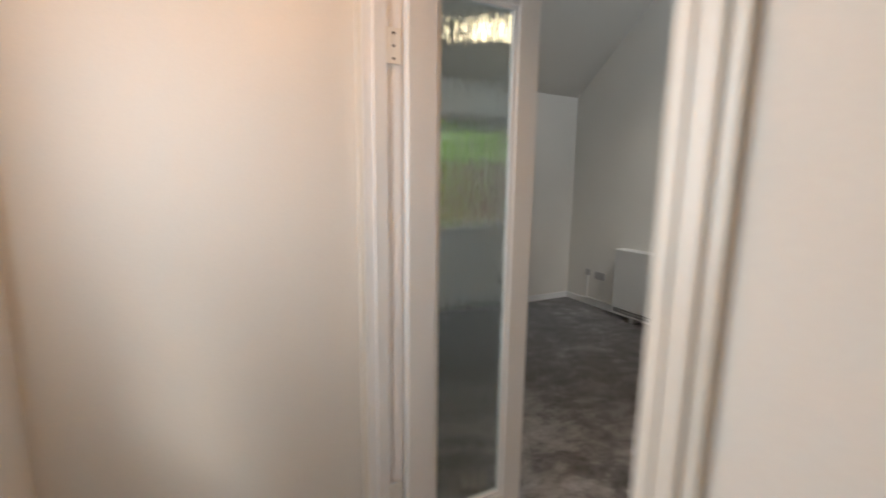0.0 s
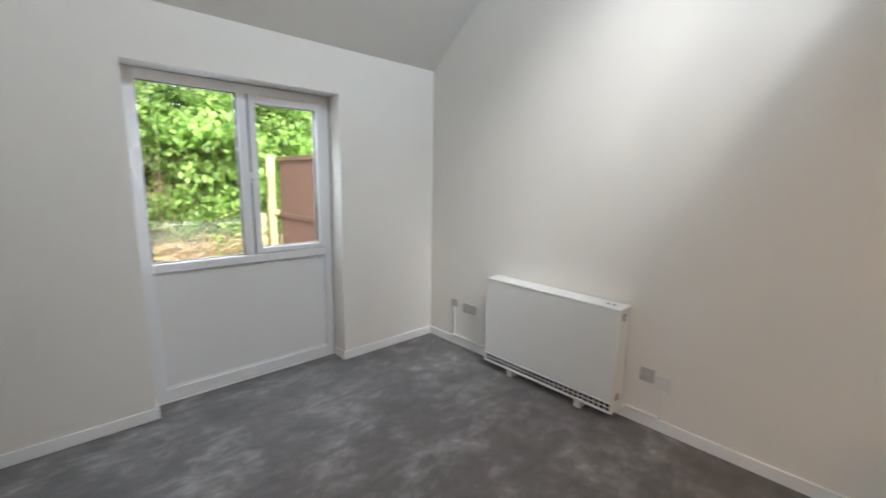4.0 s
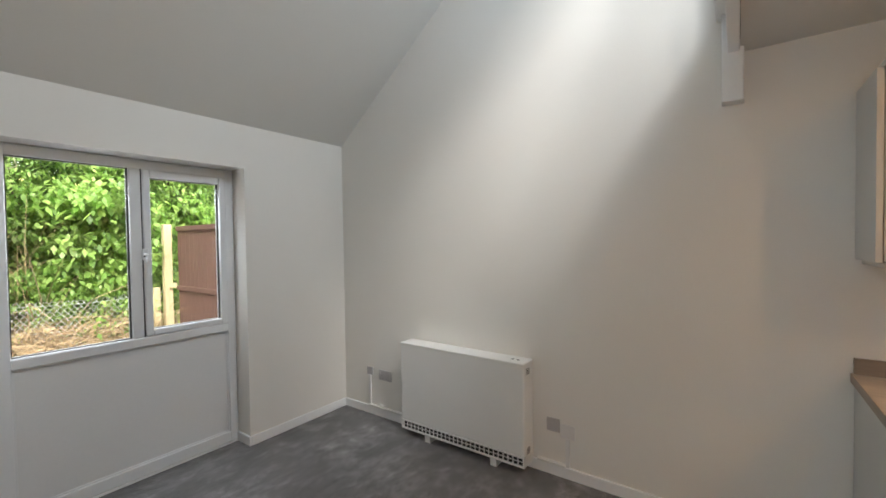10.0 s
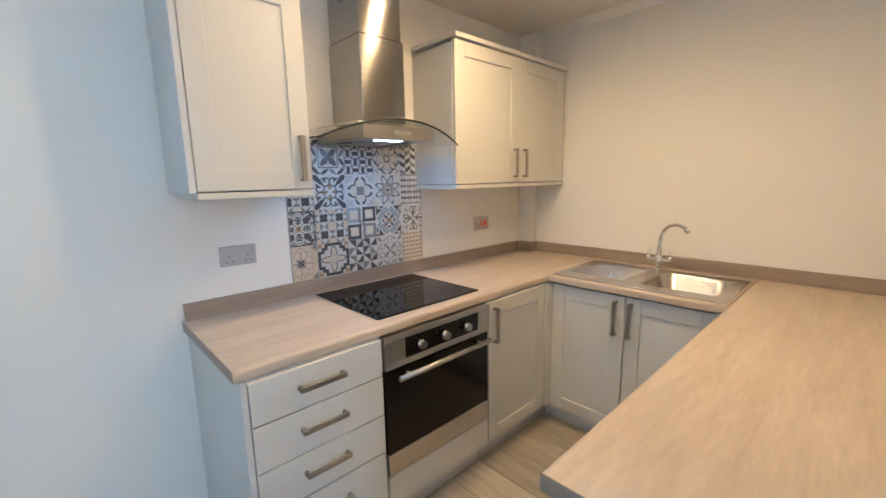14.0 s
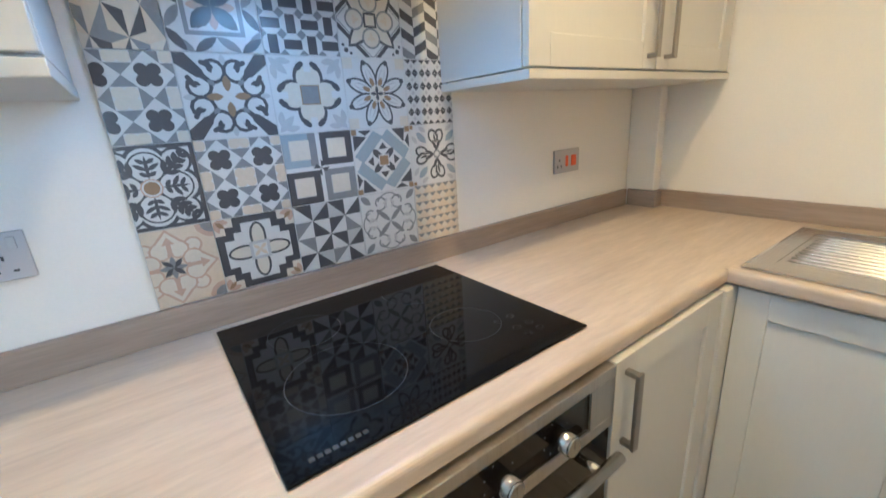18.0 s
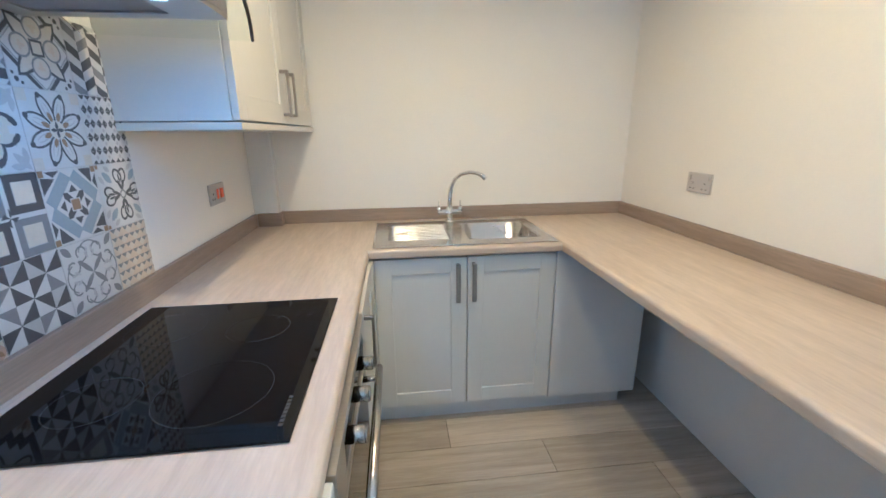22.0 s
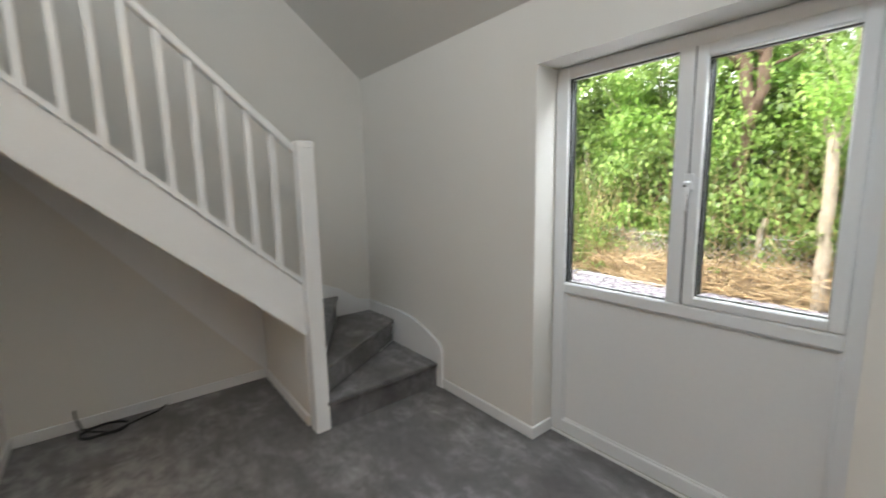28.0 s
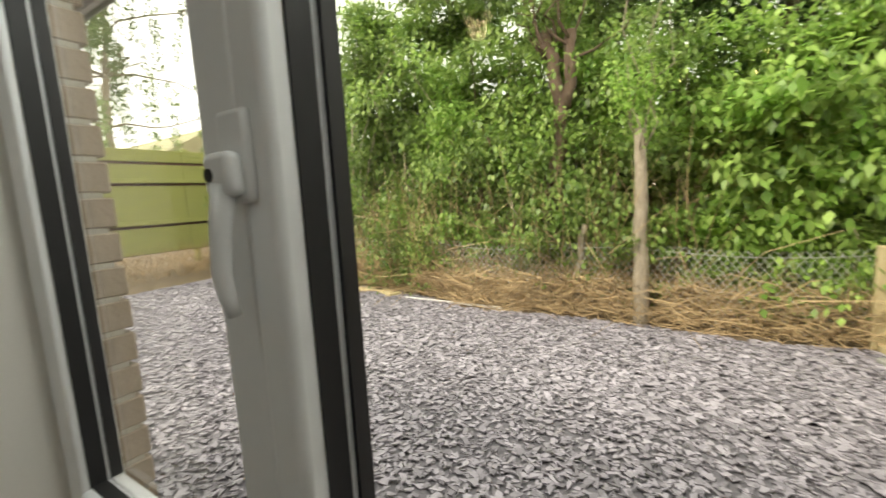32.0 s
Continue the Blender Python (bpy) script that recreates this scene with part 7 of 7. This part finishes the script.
# planks and slab left on the gravel
for (x, y, a, l, w) in ((-6.0, 10.75, 18, 0.75, 0.2), (-5.5, 10.75, -25, 0.6, 0.22), (-6.5, 11.15, 40, 0.85, 0.18), (-7.2, 11.4, 8, 0.75, 0.22)):
    bm = boxes(((-l / 2, -w / 2, 0), (l / 2, w / 2, 0.035)), bevel=0.004)
    o = solid("loose_plank", bm, PALE_POST, "loose timber offcut lying on the slate", "plank")
    o.matrix_basis = pose(x, y, GZ + 0.012, 0, 0, a)
bm = boxes(((-0.18, -0.13, 0), (0.18, 0.13, 0.04)), bevel=0.008)
solid("stone_slab", bm, surface("slab_stone", (0.30, 0.30, 0.27), 0.9, 0.2, 8, 70, 0.5), "small grey stone slab by the fence post", "stone").matrix_basis = pose(0.26, 10.15, GZ + 0.012, 0, 0, 12)
bm = bmesh.new()
box(bm, (-5.0, 10.56, GZ), (-3.4, 10.59, GZ + 0.03), 0.003)
solid("edging_strip", bm, TRUNKING, "white plastic edging strip at the back of the gravel", "edging")

# neighbouring house and birch
nh = thing("house", (-26, 17, 0), "distant bungalow with a mossy tiled roof", "house")
part("wall", boxes(((-31, 13, -0.2), (-21, 21, 2.5))), BRICK, nh)
bm = prism_bm([(12.3, 2.6), (17, 5.2), (21.7, 2.6)], "x", -31.6, -20.4)
part("roof", bm, surface("mossy_tiles", (0.32, 0.30, 0.17), 0.9, 0.25, 3, 30, 0.4), nh, "mossy yellow-green tiled roof")
for xw in (-30, -25.5):
    part("window", boxes(((xw, 12.9, 1.0), (xw + 1.8, 12.99, 2.2))), UPVC, nh)
rng = np.random.default_rng(91)
bt = thing("tree", (-15.5, 10.8, 0), "weeping birch with hanging thin twigs", "tree", "hedgerow trees")
bm = bmesh.new()
tr = limb(bm, rng, (-15.5, 10.8, 0), (-15.2, 11.0, 9.0), 0.14, 0.045, 0.12, 8)
part("trunk", bm, PALE_BARK, bt)
bm = bmesh.new()
cl = []
for k in range(40):
    p = tr[rng.integers(3, 8)]
    q = np.array((p[0] + rng.uniform(-2.8, 2.8), p[1] + rng.uniform(-2.2, 2.2), p[2] + rng.uniform(-0.2, 1.4)))
    pts = limb(bm, rng, tuple(p), tuple(q), 0.035, 0.01, 0.12)
    for j in range(3):
        s = np.array(pts[2 + j]) + rng.normal(0, 0.1, 3)
        e = s - np.array((rng.normal(0, 0.2), rng.normal(0, 0.2), rng.uniform(1.2, 2.8)))
        for t in np.linspace(0.1, 1, 6):
            c = s + (e - s) * t
            cl.append((c[0], c[1], c[2], 0.16, 34))
part("limbs", bm, PALE_BARK, bt)
leaves_mesh("crown", cl, 0.10, leaf_material("birch_leaves", (0.16, 0.24, 0.08), (0.36, 0.46, 0.18)), bt, rng, 1.0, 0.9)

# brick outer skin round the window, eaves and gutter
BX0, BX1 = -2.27, -0.88
skin = thing("brick_wall", (-1.5, 6.0, GZ), "buff brick outer wall round the window", "brick wall", kind="structure")
bm = bmesh.new()
cells(bm, "y", 5.995, 6.07, [W_IN - 0.3, BX0 - 0.003, BX1 + 0.003, 0.34], [GZ - 0.1, 0.0, 2.13, 2.3], {(1, 1)})
part("mortar_bed", bm, MORTAR, skin)
me_full = {}
zc, course = GZ + 0.01, 0
while zc < 2.1:
    for side in (-1, 1):
        edge = BX0 if side < 0 else BX1
        x = edge
        n = 0
        while n < 5:
            w = 0.215 if (course + n) % 2 or n else 0.1025
            if n == 0:
                w = 0.215 if course % 2 else 0.1025
            lo, hi = (x - w, x) if side < 0 else (x, x + w)
            key = (round(w, 4),)
            if key not in me_full:
                b = boxes(((0, 0, 0), (w, 0.1025, 0.065)), bevel=0.004)
                mm = bpy.data.meshes.new("brick")
                b.to_mesh(mm)
                b.free()
                mm.materials.append(BRICK)
                me_full[key] = mm
            o = new("brick", me_full[key])
            o.parent = skin
            o.matrix_parent_inverse = Matrix.Translation(-skin.location)
            o.location = (lo, 5.985 + 0.002 * math.sin(7 * zc + 3 * x), zc)
            x += side * (w + 0.01)
            n += 1
    zc += 0.075
    course += 1
structure("lintel", boxes(((BX0 - 0.15, N_IN + 0.182, 2.135), (BX1 + 0.15, 6.075, 2.29))), SOFFIT, "pale lintel over the window", "lintel")
structure("window_sill", boxes(((BX0, 5.992, -0.03), (BX1, 6.10, -0.005)), bevel=0.004), SOFFIT, "pale outer threshold below the window panel", "sill")
structure("soffit", boxes(((W_IN - 0.6, 6.09, 2.20), (0.6, 6.345, 2.22))), SOFFIT, "white boarded eaves soffit", "soffit")
structure("fascia", boxes(((W_IN - 0.6, 6.347, 2.12), (0.6, 6.365, 2.32))), SOFFIT, "white fascia board", "fascia")
bm = bmesh.new()
n = 10
prev = None
for x in (W_IN - 0.6, 0.6):
    ringv = [bm.verts.new((x, 6.425 + 0.055 * math.cos(math.pi + math.pi * k / n), 2.235 + 0.055 * math.sin(math.pi + math.pi * k / n))) for k in range(n + 1)]
    if prev:
        for k in range(n):
            bm.faces.new((prev[k], prev[k + 1], ringv[k + 1], ringv[k])).smooth = True
    prev = ringv
gut = solid("gutter", bm, BLACK, "black half-round rain gutter along the eaves", "gutter", "structure")
sol = gut.modifiers.new("thickness", "SOLIDIFY")
sol.thickness = 0.004
bm = prism_bm([(6.367, 2.30), (6.367, 2.34), (RIDGE_Y, RIDGE_Z + 0.42), (S_IN - 0.6, 2.30), (S_IN - 0.6, 2.26), (RIDGE_Y, RIDGE_Z + 0.36)], "x", W_IN - 0.6, SKY[0][0])
prism(bm, [(6.367, 2.30), (6.367, 2.34), (RIDGE_Y, RIDGE_Z + 0.42), (S_IN - 0.6, 2.30), (S_IN - 0.6, 2.26), (RIDGE_Y, RIDGE_Z + 0.36)], "x", SKY[0][1], 0.6)
prism(bm, [(6.367, 2.30), (6.367, 2.34), (RIDGE_Y, RIDGE_Z + 0.42), (SKY[1][1], roof_z(SKY[1][1]) + 0.44), (SKY[1][1], roof_z(SKY[1][1]) + 0.38), (RIDGE_Y, RIDGE_Z + 0.36)], "x", SKY[0][0], SKY[0][1])
structure("roof", bm, surface("roof_tiles", (0.16, 0.10, 0.075), 0.9, 0.2, 4, 40, 0.4), "brown tiled roof over the house", "roof")
